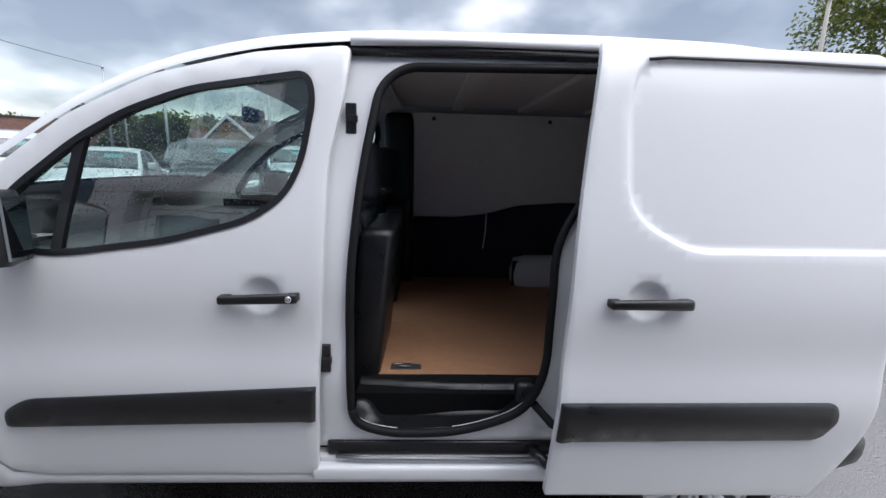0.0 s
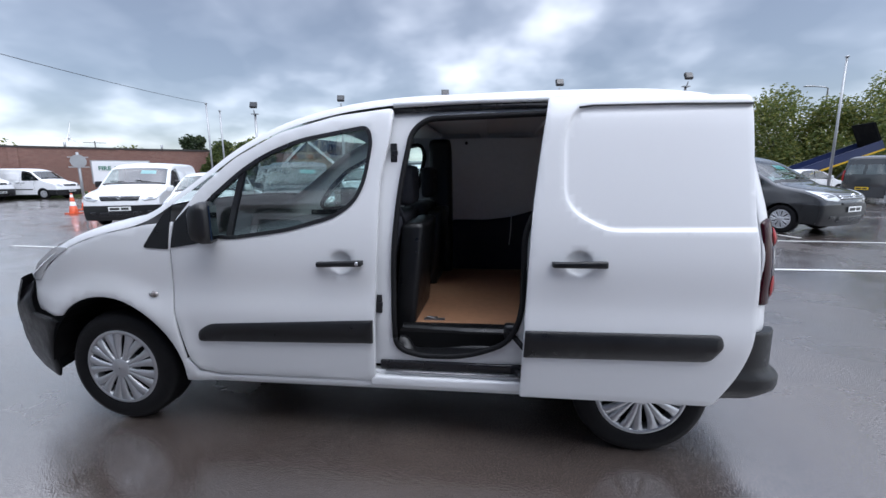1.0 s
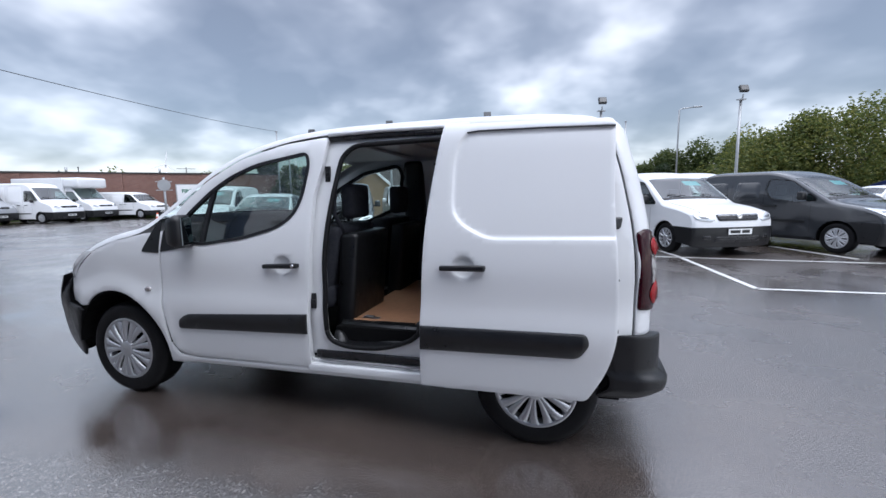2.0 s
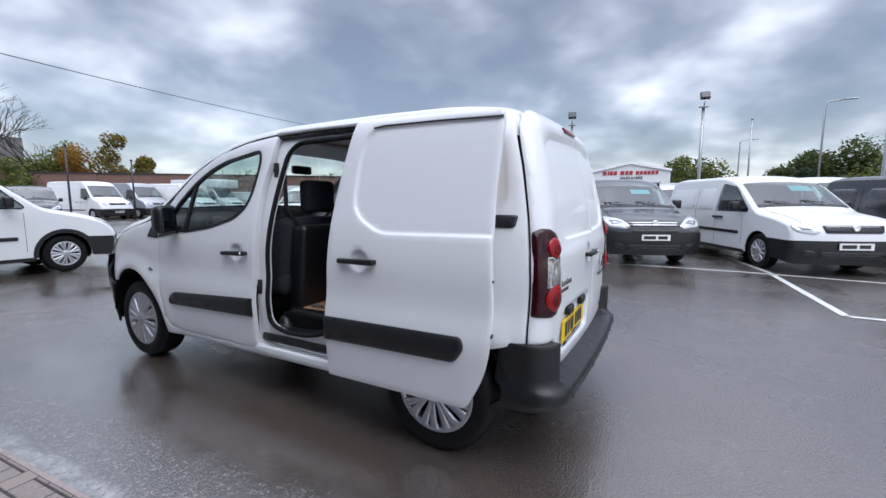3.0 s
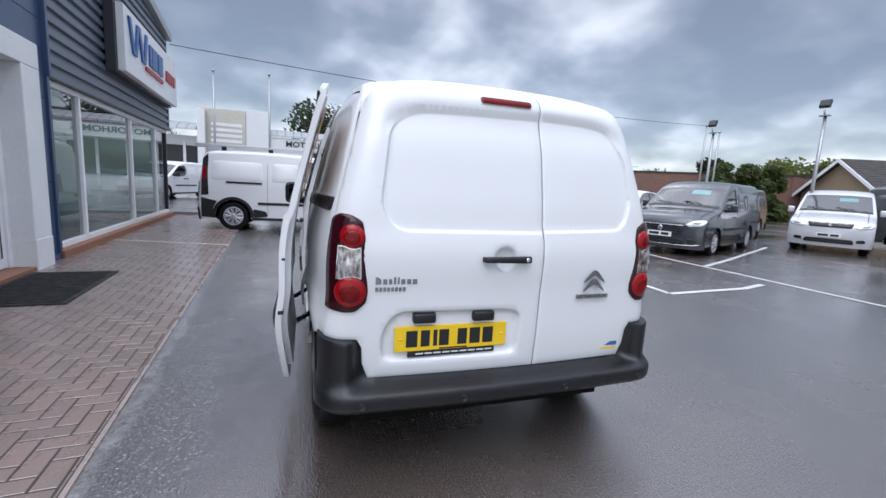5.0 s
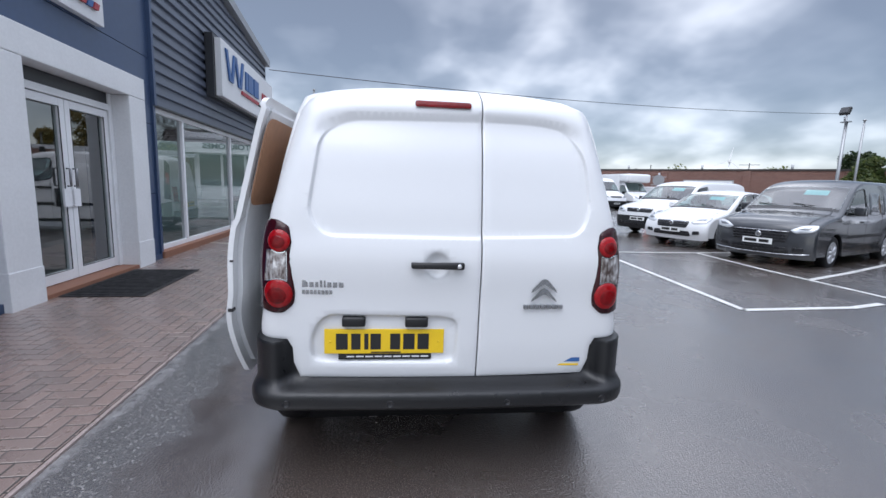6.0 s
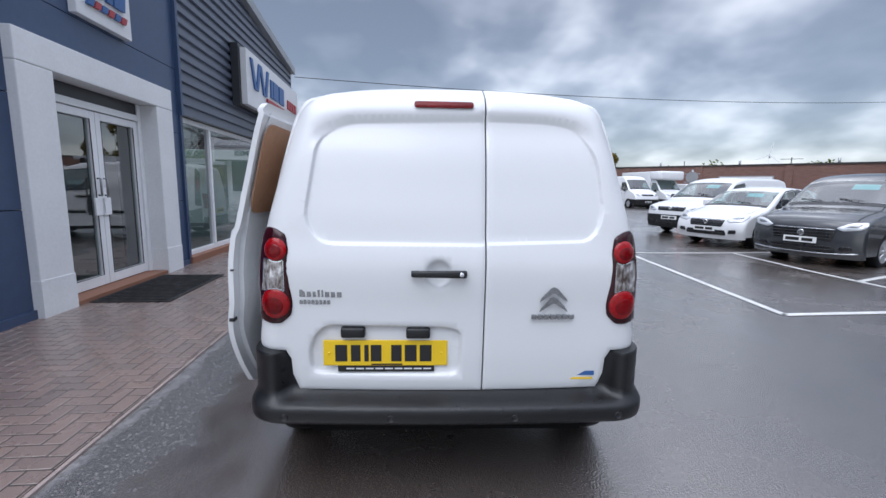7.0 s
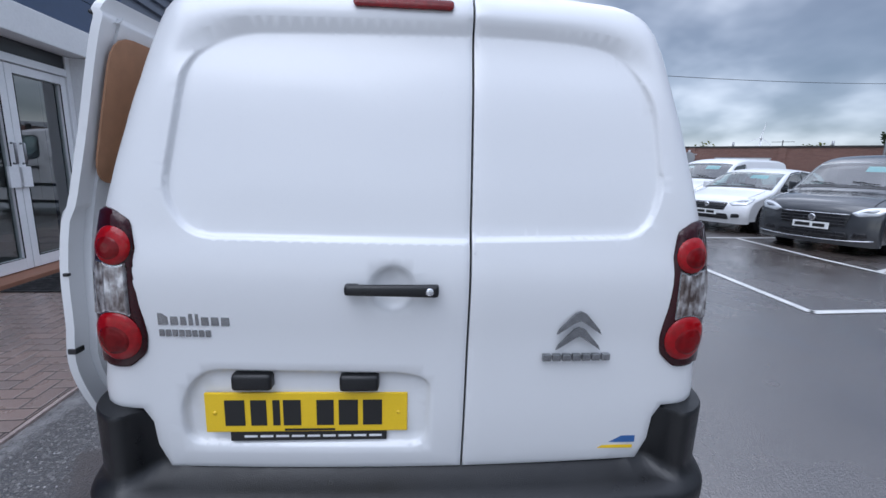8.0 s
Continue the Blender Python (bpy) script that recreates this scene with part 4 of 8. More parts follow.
    # seams, handles and the rubbing strip
    for sgn in (-1, 1):
        def s_at(a_, b_, d, s=sgn):
            return Vector((a_, s * (sh.width(a_, b_) + 0.012 - d), b_))
        sx = k["seams"]
        for hx in sorted({sx[0] - 0.20, sx[1] - 0.9 if sx[1] > sx[0] else sx[0] - 0.2}):
            if kind == "hatchback" and hx > sx[0]:
                continue
            panel("door_handle", rounded([(hx - 0.1, k["belt"] - 0.12), (hx + 0.1, k["belt"] - 0.12), (hx + 0.1, k["belt"] - 0.085), (hx - 0.1, k["belt"] - 0.085)], 0.015), lambda a_, b_, d, f_=s_at: f_(a_, b_, d - 0.022), PLASTIC if db else paint, car, res=0.2, thick=0.03, flip=sgn > 0)
        top = k["belt"] + 0.45
        for q in sorted({sx[0], sx[1]}):
            panel("door_seam", [(q, 0.34), (q + 0.006, 0.34), (q + 0.006, top), (q, top)], lambda a_, b_, d, f_=s_at: f_(a_, b_, d + 0.011), UNDER, car, "thin dark door gap", res=0.3, thick=0.004, flip=sgn > 0)
        q = xf + r + 0.18
        panel("door_seam", [(q, 0.40), (q + 0.006, 0.40), (q + 0.006, k["belt"] - 0.05), (q, k["belt"] - 0.05)], lambda a_, b_, d, f_=s_at: f_(a_, b_, d + 0.011), UNDER, car, "thin dark door gap", res=0.3, thick=0.004, flip=sgn > 0)
        if kind not in ("hatchback",) and not windows:
            tz = e[:, 1].max() - 0.26
            for x0_, x1_ in ((sx[0] + 0.12, sx[1] - 0.08), (sx[1] + 0.10, e[:, 0].max() - 0.28)):
                if x1_ - x0_ > 0.3:
                    panel("side_pressing", rounded([(x0_, k["belt"] + 0.04), (x1_, k["belt"] + 0.04), (x1_ - 0.03, tz), (x0_ + 0.02, tz)], 0.09), lambda a_, b_, d, f_=s_at: f_(a_, b_, d + 0.002), paint, car, res=0.25, thick=0.012, edge=0.02, roll=0.008, flip=sgn > 0)
        if side_bar:
            panel("side_moulding", rounded([(q + 0.1, 0.60), (xr - r - 0.2, 0.60), (xr - r - 0.2, 0.66), (q + 0.1, 0.66)], 0.02), s_at, PLASTIC, car, "black side rubbing strip", res=0.2, thick=0.015, flip=sgn > 0)
        panel("side_sill", [(xf + r + 0.10, 0.24), (xr - r - 0.10, 0.24), (xr - r - 0.07, 0.30), (xf + r + 0.07, 0.30)], lambda a_, b_, d, f_=s_at: f_(a_, b_, d + 0.006), PLASTIC if db else paint, car, res=0.3, thick=0.03, flip=sgn > 0)
        mx = k["wins"][0][0][0] + 0.22
        bm = bmesh.new()
        mw = sgn * (sh.width(mx, k["belt"]) + 0.13)
        bm_box(bm, mx - 0.06, mx + 0.06, mw - 0.085, mw + 0.085, k["belt"] + 0.04, k["belt"] + 0.22, 0.035)
        part("door_mirror", bm, PLASTIC if db else paint, car, "door mirror housing", True)
        tube("mirror_arm", [(mx, sgn * (sh.width(mx, k["belt"]) - 0.02), k["belt"] + 0.06), (mx, mw, k["belt"] + 0.09)], 0.025, PLASTIC, car)
        if slot:
            panel("door_rail", rounded([(slot[0], slot[2]), (slot[1], slot[2]), (slot[1], slot[2] + 0.045), (slot[0], slot[2] + 0.045)], 0.015), lambda a_, b_, d, f_=s_at: f_(a_, b_, d + 0.004), GLOSS_BLACK, car, "black sliding door rail slot", res=0.2, thick=0.012, flip=sgn > 0)
        if cladding:
            for wx in (xf, xr):
                ring = [p[:2] for p in arc(wx, r, r + 0.115, -6, 186, 16)] + [p[:2] for p in arc(wx, r, r + 0.05, -4, 184, 16)][::-1]
                panel("arch_moulding", ring, lambda a_, b_, d, f_=s_at: f_(a_, b_, d - 0.004), PLASTIC, car, "black plastic wheel arch moulding", res=0.2, thick=0.02, flip=sgn > 0)
            xe = e[:, 0].max() - 0.085
            q3 = [(xr + r + 0.02, 0.28), (xe, 0.30), (xe + 0.005, 0.74), (xr + 0.33, 0.66), (xr + r + 0.09, 0.50)]
            panel("bumper_corner", q3, lambda a_, b_, d, f_=s_at: f_(a_, b_, d + 0.004), PLASTIC, car, "black rear bumper corner", res=0.2, thick=0.02, flip=sgn > 0)
            panel("sill_flare", rounded([(xr - r - 0.12, 0.30), (xr - r - 0.42, 0.33), (xr - r - 0.38, 0.45), (xr - r - 0.10, 0.50)], 0.04), lambda a_, b_, d, f_=s_at: f_(a_, b_, d + 0.002), PLASTIC, car, "black sill flare", res=0.2, thick=0.02, flip=sgn > 0)
            panel("tail_light_side", [(xe - 0.10, 1.16), (xe - 0.03, 1.14), (xe - 0.05, 1.40), (xe - 0.11, 1.44)], lambda a_, b_, d, f_=s_at: f_(a_, b_, d - 0.003), RED_LENS, car, "red tail lamp side", res=0.2, thick=0.02, flip=sgn > 0)
            panel("lamp_surround", [(xe - 0.15, 0.80), (xe + 0.0, 0.78), (xe - 0.04, 1.60), (xe - 0.15, 1.72), (xe - 0.14, 1.3)], lambda a_, b_, d, f_=s_at: f_(a_, b_, d + 0.004), GLOSS_BLACK, car, "black tail lamp surround", res=0.2, thick=0.02, flip=sgn > 0)
    if sticker:
        j = a + 2 * (b - a) // 3
        sh.ribbon("price_sticker", j - 1, j + 3, -0.56, -0.06, TEAL, car, -0.012, "turquoise sale sticker in the windscreen", n=3)
    # cabin and underbody
    half = k["W"] - 0.14
    box("underbody", xf - 0.45, xr + 0.4, -half + 0.22, half - 0.22, 0.20, 0.62, UNDER, car)
    for wx in (xf, xr):
        for sgn in (-1, 1):
            vs, fs = [], []
            pts = arc(wx, r, r + 0.045, -10, 190, 14)
            for yy in (sgn * (k["W"] - 0.03), sgn * (half - 0.24)):
                vs += [(p[0], yy, p[1]) for p in pts]
            n = len(pts)
            fs = [(i, i + 1, n + i + 1, n + i) for i in range(n - 1)]
            mesh("arch_liner", vs, fs, UNDER, car)
    dx = k["wins"][0][0][0]
    bm = bmesh.new()
    bm_box(bm, dx - 0.05, dx + 0.35, -half + 0.05, half - 0.05, k["belt"] - 0.30, k["belt"] - 0.06, 0.05)
    part("dashboard", bm, PLASTIC, car, "black dashboard", True)
    for sy in (-0.36, 0.36):
        bm = bmesh.new()
        bm_box(bm, dx + 1.0, dx + 1.16, sy - 0.25, sy + 0.25, 0.55, k["belt"] + 0.12, 0.05)
        bm_box(bm, dx + 1.04, dx + 1.13, sy - 0.13, sy + 0.13, k["belt"] + 0.15, k["belt"] + 0.36, 0.035)
        part("seat", bm, FABRIC, car, "dark front seat", True)
    if kind != "hatchback" and not windows:
        box("bulkhead", dx + 1.22, dx + 1.25, -half + 0.06, half - 0.06, 0.4, e[:, 1].max() - 0.16, UNDER, car)
    box("cabin_floor", xf + 0.2, xr + 0.3, -half, half, 0.40, 0.44, UNDER, car)
    ms = rim_set(r, rims)
    for wx in (xf, xr):
        put_wheel(car, wx, -k["W"] + 0.135, r, ms, False)
        put_wheel(car, wx, k["W"] - 0.135, r, ms, True)
    if rack:
        zt = e[:, 1].max()
        for ry in (-0.60, 0.60):
            bm = bmesh.new()
            bm_box(bm, -0.45, 2.35, ry - 0.02, ry + 0.02, zt + 0.03, zt + 0.12, 0.012)
            part("rack_rail", bm, ALUMINIUM, car, "pale aluminium rack rail")
        for rx in (-0.25, 0.75, 1.75):
            tube("rack_bar", [(rx, -0.62, zt + 0.05), (rx, 0.62, zt + 0.05)], 0.018, ALUMINIUM, car)
            for ry in (-0.62, 0.62):
                box("rack_foot", rx - 0.05, rx + 0.05, ry - 0.03, ry + 0.03, zt - 0.07, zt + 0.07, PLASTIC, car, bevel=0.01)
    return car


def number_plate(car, c, turn, mat):
    """A plate with its number as plain bars."""
    bm = bmesh.new()
    bm_box(bm, -0.26, 0.26, -0.006, 0.006, -0.0555, 0.0555, 0.003)
    bm.transform(Matrix.Translation(c) @ pose(0, 0, 0, 0, 0, turn))
    pl = part("number_plate", bm, mat, car, "yellow number plate" if mat is YELLOW else "white number plate")
    for x0, x1 in ((-0.225, -0.005), (0.035, 0.205)):
        bm = bmesh.new()
        bm_box(bm, x0, x1, -0.0085, -0.003, -0.030, 0.030)
        bm.transform(Matrix.Translation(c) @ pose(0, 0, 0, 0, 0, turn))
        part("plate_bar", bm, INK, pl, "black bar")


# ---- the white van with its open sliding door ----
SIDE_Z = [(0.25, 0.845), (0.35, 0.868), (0.5, 0.885), (0.62, 0.898), (0.68, 0.899), (0.77, 0.881), (0.95, 0.883), (1.05, 0.872), (1.15, 0.855), (1.3, 0.820), (1.5, 0.770), (1.6, 0.742), (1.66, 0.716), (1.70, 0.69), (1.8, 0.55)]
PLAN_X = [(-2.2, 0.32), (-2.1, 0.26), (-2.0, 0.18), (-1.9, 0.12), (-1.75, 0.07), (-1.5, 0.02), (-1.2, 0.0), (0.9, 0.0), (1.3, 0.012), (1.6, 0.04), (1.85, 0.085), (1.95, 0.11)]
REAR_Z = [(0.4, 1.895), (0.6, 1.912), (0.9, 1.92), (1.05, 1.912), (1.2, 1.892), (1.4, 1.852), (1.55, 1.812), (1.62, 1.796), (1.66, 1.780), (1.70, 1.742), (1.72, 1.700), (1.745, 1.62)]


def soft(table, x, h):
    """The table read with its kinks rounded."""
    return (lerp_table(table, x - h) + 2 * lerp_table(table, x) + lerp_table(table, x + h)) / 4


def half_width(x, z):
    flare = 0.0
    for wx in (-1.364, 1.364):
        d = math.hypot(x - wx, z - 0.315)
        if z > 0.2:
            flare += 0.014 * smooth01(1 - abs(d - 0.44) / 0.13)
    return soft(SIDE_Z, z, 0.05) - soft(PLAN_X, x, 0.10) + flare


def skin(x, z, d=0.0):
    return Vector((x, -(half_width(x, z) - d), z))


class HeroShell(Shell):
    def __init__(self, edge, r, bow, crown, p=4.0, taper=1.0):
        self.k = taper
        self.e = resample(rounded_open(edge, 0.16), 0.035)
        t = np.gradient(self.e, axis=0)
        t /= np.linalg.norm(t, axis=1, keepdims=True)
        self.nrm = np.stack([-t[:, 1], t[:, 0]], 1)
        self.r, self.bow, self.crown, self.p = r, bow, crown, p
        self.pts = self.e + self.nrm * r
        self.x0, self.x1 = self.pts[:, 0].min(), 9.0

    def width(self, x, z):
        return half_width(x, z) + (1 - self.k) * soft(PLAN_X, x, 0.10)


RR = 0.11  # plan radius of the rear corners


def rear_w(z):
    return soft(SIDE_Z, z, 0.05) - lerp_table(PLAN_X, 1.81) + 0.004


def rear_max(z):
    return rear_w(z) - RR + 1.3 * RR


def rear_skin(s, z, d=0.0):
    """The rear doors' surface, which wraps round the corners."""
    w, x = rear_w(z), soft(REAR_Z, z, 0.03)
    f, a = w - RR, abs(s)
    if a <= f:
        return Vector((x + 0.022 * (1 - (a / f) ** 2) - d, s, z))
    t = (a - f) / RR
    return Vector((x - RR * (1 - math.cos(t)) - d * math.cos(t), math.copysign(f + RR * math.sin(t) - d * math.sin(t), s), z))


van = thing("white_van", pose(0, 0, 0), "white panel van on wet asphalt, side door slid open", "van")


def contour(poly, *offsets):
    q = dense(poly, 0.015)
    return [inset(q, o) for o in offsets]


def circle(cx, cz, r, n=24):
    return [(cx + r * math.cos(2 * math.pi * i / n), cz + r * math.sin(2 * math.pi * i / n)) for i in range(n)]


def handle(parent, place, along, outward, length=0.225, lock=True, r=0.055):
    """A dished cup behind a black bar handle; place is on the skin."""
    a, o = Vector(along).normalized(), Vector(outward).normalized()
    u = o.cross(a)
    rot = Matrix((a, u, o)).transposed().to_4x4()
    m = Matrix.Translation(place) @ rot
    prof = [(r + 0.003, -0.002), (r - 0.002, -0.004), (r * 0.88, -0.011), (r * 0.62, -0.019), (r * 0.3, -0.023), (0.001, -0.024)]
    vs, fs = lathe(prof, 28, "Z")
    mesh("handle_cup", [m @ Vector(v) for v in vs], fs, WHITE, parent, "", True)
    bm = bmesh.new()
    bm_box(bm, -length / 2, length / 2, -0.016, 0.016, 0.012, 0.034, 0.010)
    for v in bm.verts:
        v.co.y *= 0.80 + 0.20 * (v.co.x / length + 0.5)
    for x in (-length * 0.43, length * 0.43):
        bm_box(bm, x - 0.016, x + 0.016, -0.011, 0.011, -0.006, 0.02, 0.004)
    bm.transform(m)
    h = part("door_handle", bm, PLASTIC, parent, "black bar handle", True)
    if lock:
        vs, fs = lathe([(0.0095, 0.034), (0.0095, 0.037), (0.007, 0.038), (0.001, 0.038)], 14, "Z")
        mesh("lock_barrel", [m @ Vector((v[0] + length * 0.40, v[1], v[2])) for v in vs], fs, CHROME, h, "chrome lock barrel", True)


def build_side():
    # front wing
    arch = [p[:2] for p in arc(-1.364, 0.315, 0.417, 143, 2, 18)]
    wing = [(-1.935, 0.775), (-1.915, 0.68), (-1.885, 0.615), (-1.72, 0.60)] + arch[1:] + [(-0.94, 0.33), (-0.927, 0.42), (-0.959, 0.68), (-0.956, 0.985), (-0.938, 1.125), (-1.085, 1.108), (-1.353, 1.058), (-1.58, 0.982), (-1.64, 0.945), (-1.80, 0.835)]
    panel("front_wing", wing, skin, WHITE, van, res=0.035, thick=0.012, edge=0.006, roll=0.003)
    lamp = rounded([(-1.945, 0.775), (-1.845, 0.785), (-1.74, 0.885), (-1.565, 0.982), (-1.66, 0.985), (-1.85, 0.88)], 0.02)
    panel("headlight_side", lamp, lambda a, b, d: skin(a, b, d - 0.004), HEADLAMP, van, "clear headlamp", res=0.05, thick=0.02)
    vs, fs = lathe([(0.03, 0.0), (0.027, -0.008), (0.016, -0.013), (0.001, -0.014)], 20)
    c = skin(-1.062, 0.755)
    mesh("side_indicator", [(c.x + v[0] * 0.9, c.y + v[1], c.z + v[2] * 0.55) for v in vs], fs, CLEAR_LENS, van, "small clear oval indicator", True)
    tri = rounded([(-1.10, 0.995, 0.02), (-0.962, 0.988, 0.004), (-0.942, 1.205, 0.004), (-0.985, 1.165, 0.02)], 0.01)
    panel("mirror_corner_trim", tri, lambda a, b, d: skin(a, b, d - 0.004), PLASTIC, van, "black triangular trim", res=0.05, thick=0.006)
    # front bumper
    q = [(-1.945, 0.772), (-1.925, 0.68), (-1.89, 0.607), (-1.722, 0.592)] + [p[:2] for p in arc(-1.364, 0.315, 0.417, 142, 184, 8)] + [(-1.81, 0.222), (-1.95, 0.245), (-2.07, 0.31), (-2.11, 0.40), (-2.11, 0.56), (-2.06, 0.71)]
    panel("bumper_corner", q, lambda a, b, d: skin(a, b, d - 0.006 - 0.33 * soft(PLAN_X, a, 0.10) * smooth01((0.80 - b) / 0.16)), PLASTIC, van, "black front bumper end", res=0.05, thick=0.02, edge=0.01, roll=0.006)
    # front door with its window
    door = [(-0.775, 0.323), (-0.865, 0.345), (-0.91, 0.42), (-0.953, 0.68), (-0.949, 0.985), (-0.93, 1.127), (-0.79, 1.296), (-0.62, 1.435), (-0.39, 1.556), (-0.10, 1.632), (0.178, 1.664), (0.160, 1.50), (0.120, 1.32), (0.113, 1.04), (0.076, 0.325)]
    door = rounded(door, 0.03, 3)
    win = rounded([(-0.865, 1.075, 0.02), (-0.752, 1.222), (-0.585, 1.366), (-0.455, 1.448), (-0.28, 1.516), (0.055, 1.574, 0.06), (0.074, 1.50, 0.05), (0.046, 1.32), (0.0, 1.222), (-0.10, 1.152), (-0.33, 1.09), (-0.63, 1.048)], 0.06)
    cup = circle(-0.066, 0.932, 0.057)
    fd = panel("front_door", door, skin, WHITE, van, "closed white front door", holes=[win, cup], res=0.035, thick=0.03, edge=0.006, roll=0.003)
    seal = [tuple(v) for v in inset(dense(win, 0.03), -0.010)]
    inn = [tuple(v) for v in inset(dense(win, 0.03), 0.008)]
    panel("window_seal", seal, lambda a, b, d: skin(a, b, d - 0.004), GLOSS_BLACK, fd, "black rubber window seal", holes=[inn], res=0.5, thick=0.03)
    g = panel("window_glass", win, lambda a, b, d: skin(a, b, d + 0.010), GLASS_WET, fd, "rain-spotted side window", res=0.06, solid=False)
    g.visible_shadow = False
    panel("window_divider", [(-0.585, 1.39), (-0.555, 1.40), (-0.622, 1.045), (-0.652, 1.04)], lambda a, b, d: skin(a, b, d + 0.002), GLOSS_BLACK, fd, "black quarter-light divider", res=0.2, thick=0.02)
    trim = rounded([(-0.945, 0.995, 0.004), (-0.80, 1.018, 0.01), (-0.70, 1.038, 0.01), (-0.862, 1.074, 0.01), (-0.80, 1.162, 0.004), (-0.845, 1.205, 0.004), (-0.925, 1.122, 0.004)], 0.006)
    panel("mirror_mount", trim, lambda a, b, d: skin(a, b, d - 0.005), PLASTIC, fd, "black mirror mounting trim", res=0.08, thick=0.01)
    mould = rounded([(-0.838, 0.512, 0.02), (0.082, 0.537, 0.004), (0.088, 0.657, 0.004), (-0.77, 0.610, 0.06), (-0.835, 0.565, 0.04)], 0.02)
    panel("door_moulding", mould, lambda a, b, d: skin(a, b, d - 0.016), PLASTIC, fd, "wide black plastic side moulding", res=0.05, thick=0.018, edge=0.012, roll=0.010)
    handle(fd, skin(-0.066, 0.932), (1, 0, 0.04), (0, -1, 0.02))
    # door mirror
    m = pose(-0.69, -0.965, 1.13, 0, 0, 22)
    bm = bmesh.new()
    bm_box(bm, -0.060, 0.045, -0.090, 0.080, -0.105, 0.112, 0.048)
    for v in bm.verts:
        k = max(0.0, (v.co.x + 0.060) / 0.105)
        v.co.y = v.co.y * (0.66 + 0.34 * k ** 0.7)
        v.co.z = v.co.z * (0.70 + 0.30 * k ** 0.7)
    bm.transform(m)
    mi = part("door_mirror", bm, PLASTIC, fd, "black door mirror housing", True)
    bm = bmesh.new()
    bm_box(bm, 0.040, 0.0465, -0.064, 0.056, -0.075, 0.084, 0.0)
    bm.transform(m)
    part("mirror_glass", bm, MIRROR, mi, "mirror glass")
    bm = bmesh.new()
    bm_box(bm, -0.06, 0.035, 0.04, 0.14, -0.10, -0.03, 0.02)
    bm.transform(m)
    part("mirror_arm", bm, PLASTIC, mi, "", True)
    # sill
    sill = [(-0.965, 0.268), (1.02, 0.282), (1.02, 0.335), (0.09, 0.323), (-0.76, 0.315), (-0.875, 0.335), (-0.925, 0.41), (-0.948, 0.39)]
    panel("sill", sill, lambda a, b, d: Vector((a, -(half_width(a, b) - 0.004 - d - 0.25 * max(0, 0.30 - b)), b)), WHITE, van, res=0.04, thick=0.05, edge=0.008, roll=0.005)
    # door aperture: the jamb, 50 mm behind the skin
    jamb = [(0.062, 0.40), (1.07, 0.435), (1.07, 1.66), (0.165, 1.668), (0.14, 1.50), (0.10, 1.32), (0.095, 1.04)]
    hole = rounded([(0.185, 0.50, 0.10), (0.30, 0.46, 0.12), (0.53, 0.462, 0.2), (0.74, 0.545, 0.12), (0.80, 0.70, 0.1), (0.805, 1.10, 0.1), (0.90, 1.25, 0.1), (0.99, 1.30, 0.1), (1.0, 1.625, 0.05), (0.335, 1.61, 0.09), (0.262, 1.55, 0.08), (0.215, 1.30, 0.2), (0.180, 0.95, 0.2)], 0.1)

    def jamb_skin(a, b, d=0.0):
        return Vector((a, -(soft(SIDE_Z, b, 0.05) - 0.05 - d), b))
    panel("door_jamb", jamb, jamb_skin, WHITE, van, "white painted door aperture", holes=[hole], res=0.05, thick=0.02, edge=0.008, roll=0.004)
    ring = dense(hole, 0.03)
    tube("aperture_seal", [jamb_skin(a, b, -0.008) for a, b in ring + ring[:1]], 0.014, RUBBER, van, "thick black rubber door seal", 8)
    # the return from jamb to skin along the front door's edge, and the step below
    vs, fs = [], []
    edge = [(0.066, 0.34), (0.095, 0.8), (0.103, 1.04), (0.108, 1.32), (0.148, 1.50), (0.168, 1.662)]
    for a, b in edge:
        vs += [skin(a, b, 0.03), jamb_skin(a + 0.002, b, 0.004)]
    mesh("jamb_return", vs, [(2 * i, 2 * i + 1, 2 * i + 3, 2 * i + 2) for i in range(len(edge) - 1)], WHITE, van)
    bm = bmesh.new()
    bm_box(bm, 0.055, 1.06, -0.866, -0.80, 0.30, 0.352, 0.012)
    part("door_step", bm, WHITE, van, "wet white door sill step", True)
    bm = bmesh.new()
    bm_box(bm, 0.055, 1.06, -0.835, -0.79, 0.345, 0.375, 0.008)
    part("step_rise", bm, WHITE, van, "", True)
    bm = bmesh.new()
    bm_box(bm, 0.10, 1.05, -0.838, -0.775, 0.378, 0.428, 0.01)
    tr = part("lower_track", bm, GLOSS_BLACK, van, "black lower door track", True)
    tube("track_lip", [(0.13, -0.842, 0.378), (0.22, -0.848, 0.374), (1.05, -0.850, 0.374)], 0.006, STEEL, tr)
    tube("top_rail", [jamb_skin(0.17, 1.655, -0.02), jamb_skin(0.6, 1.662, -0.02), jamb_skin(1.05, 1.662, -0.02)], 0.016, GLOSS_BLACK, van, "black upper door rail")
    tube("roof_gutter", [skin(0.175, 1.675, -0.004), skin(0.5, 1.686, -0.004), skin(1.0, 1.688, -0.004)], 0.012, WHITE, van, "", 8)
    # hinge plates on the pillar
    for a, b in ((0.178, 1.45), (0.107, 0.725)):
        c = jamb_skin(a, b, -0.002)
        bm = bmesh.new()
        bm_box(bm, -0.016, 0.016, -0.012, 0.004, -0.045, 0.045, 0.004)
        bm_box(bm, -0.005, 0.022, -0.026, -0.008, -0.012, 0.010, 0.004)
        bm.transform(Matrix.Translation(c))
        part("door_catch", bm, GLOSS_BLACK, van, "black door catch")
    # rear quarter
    rim = []
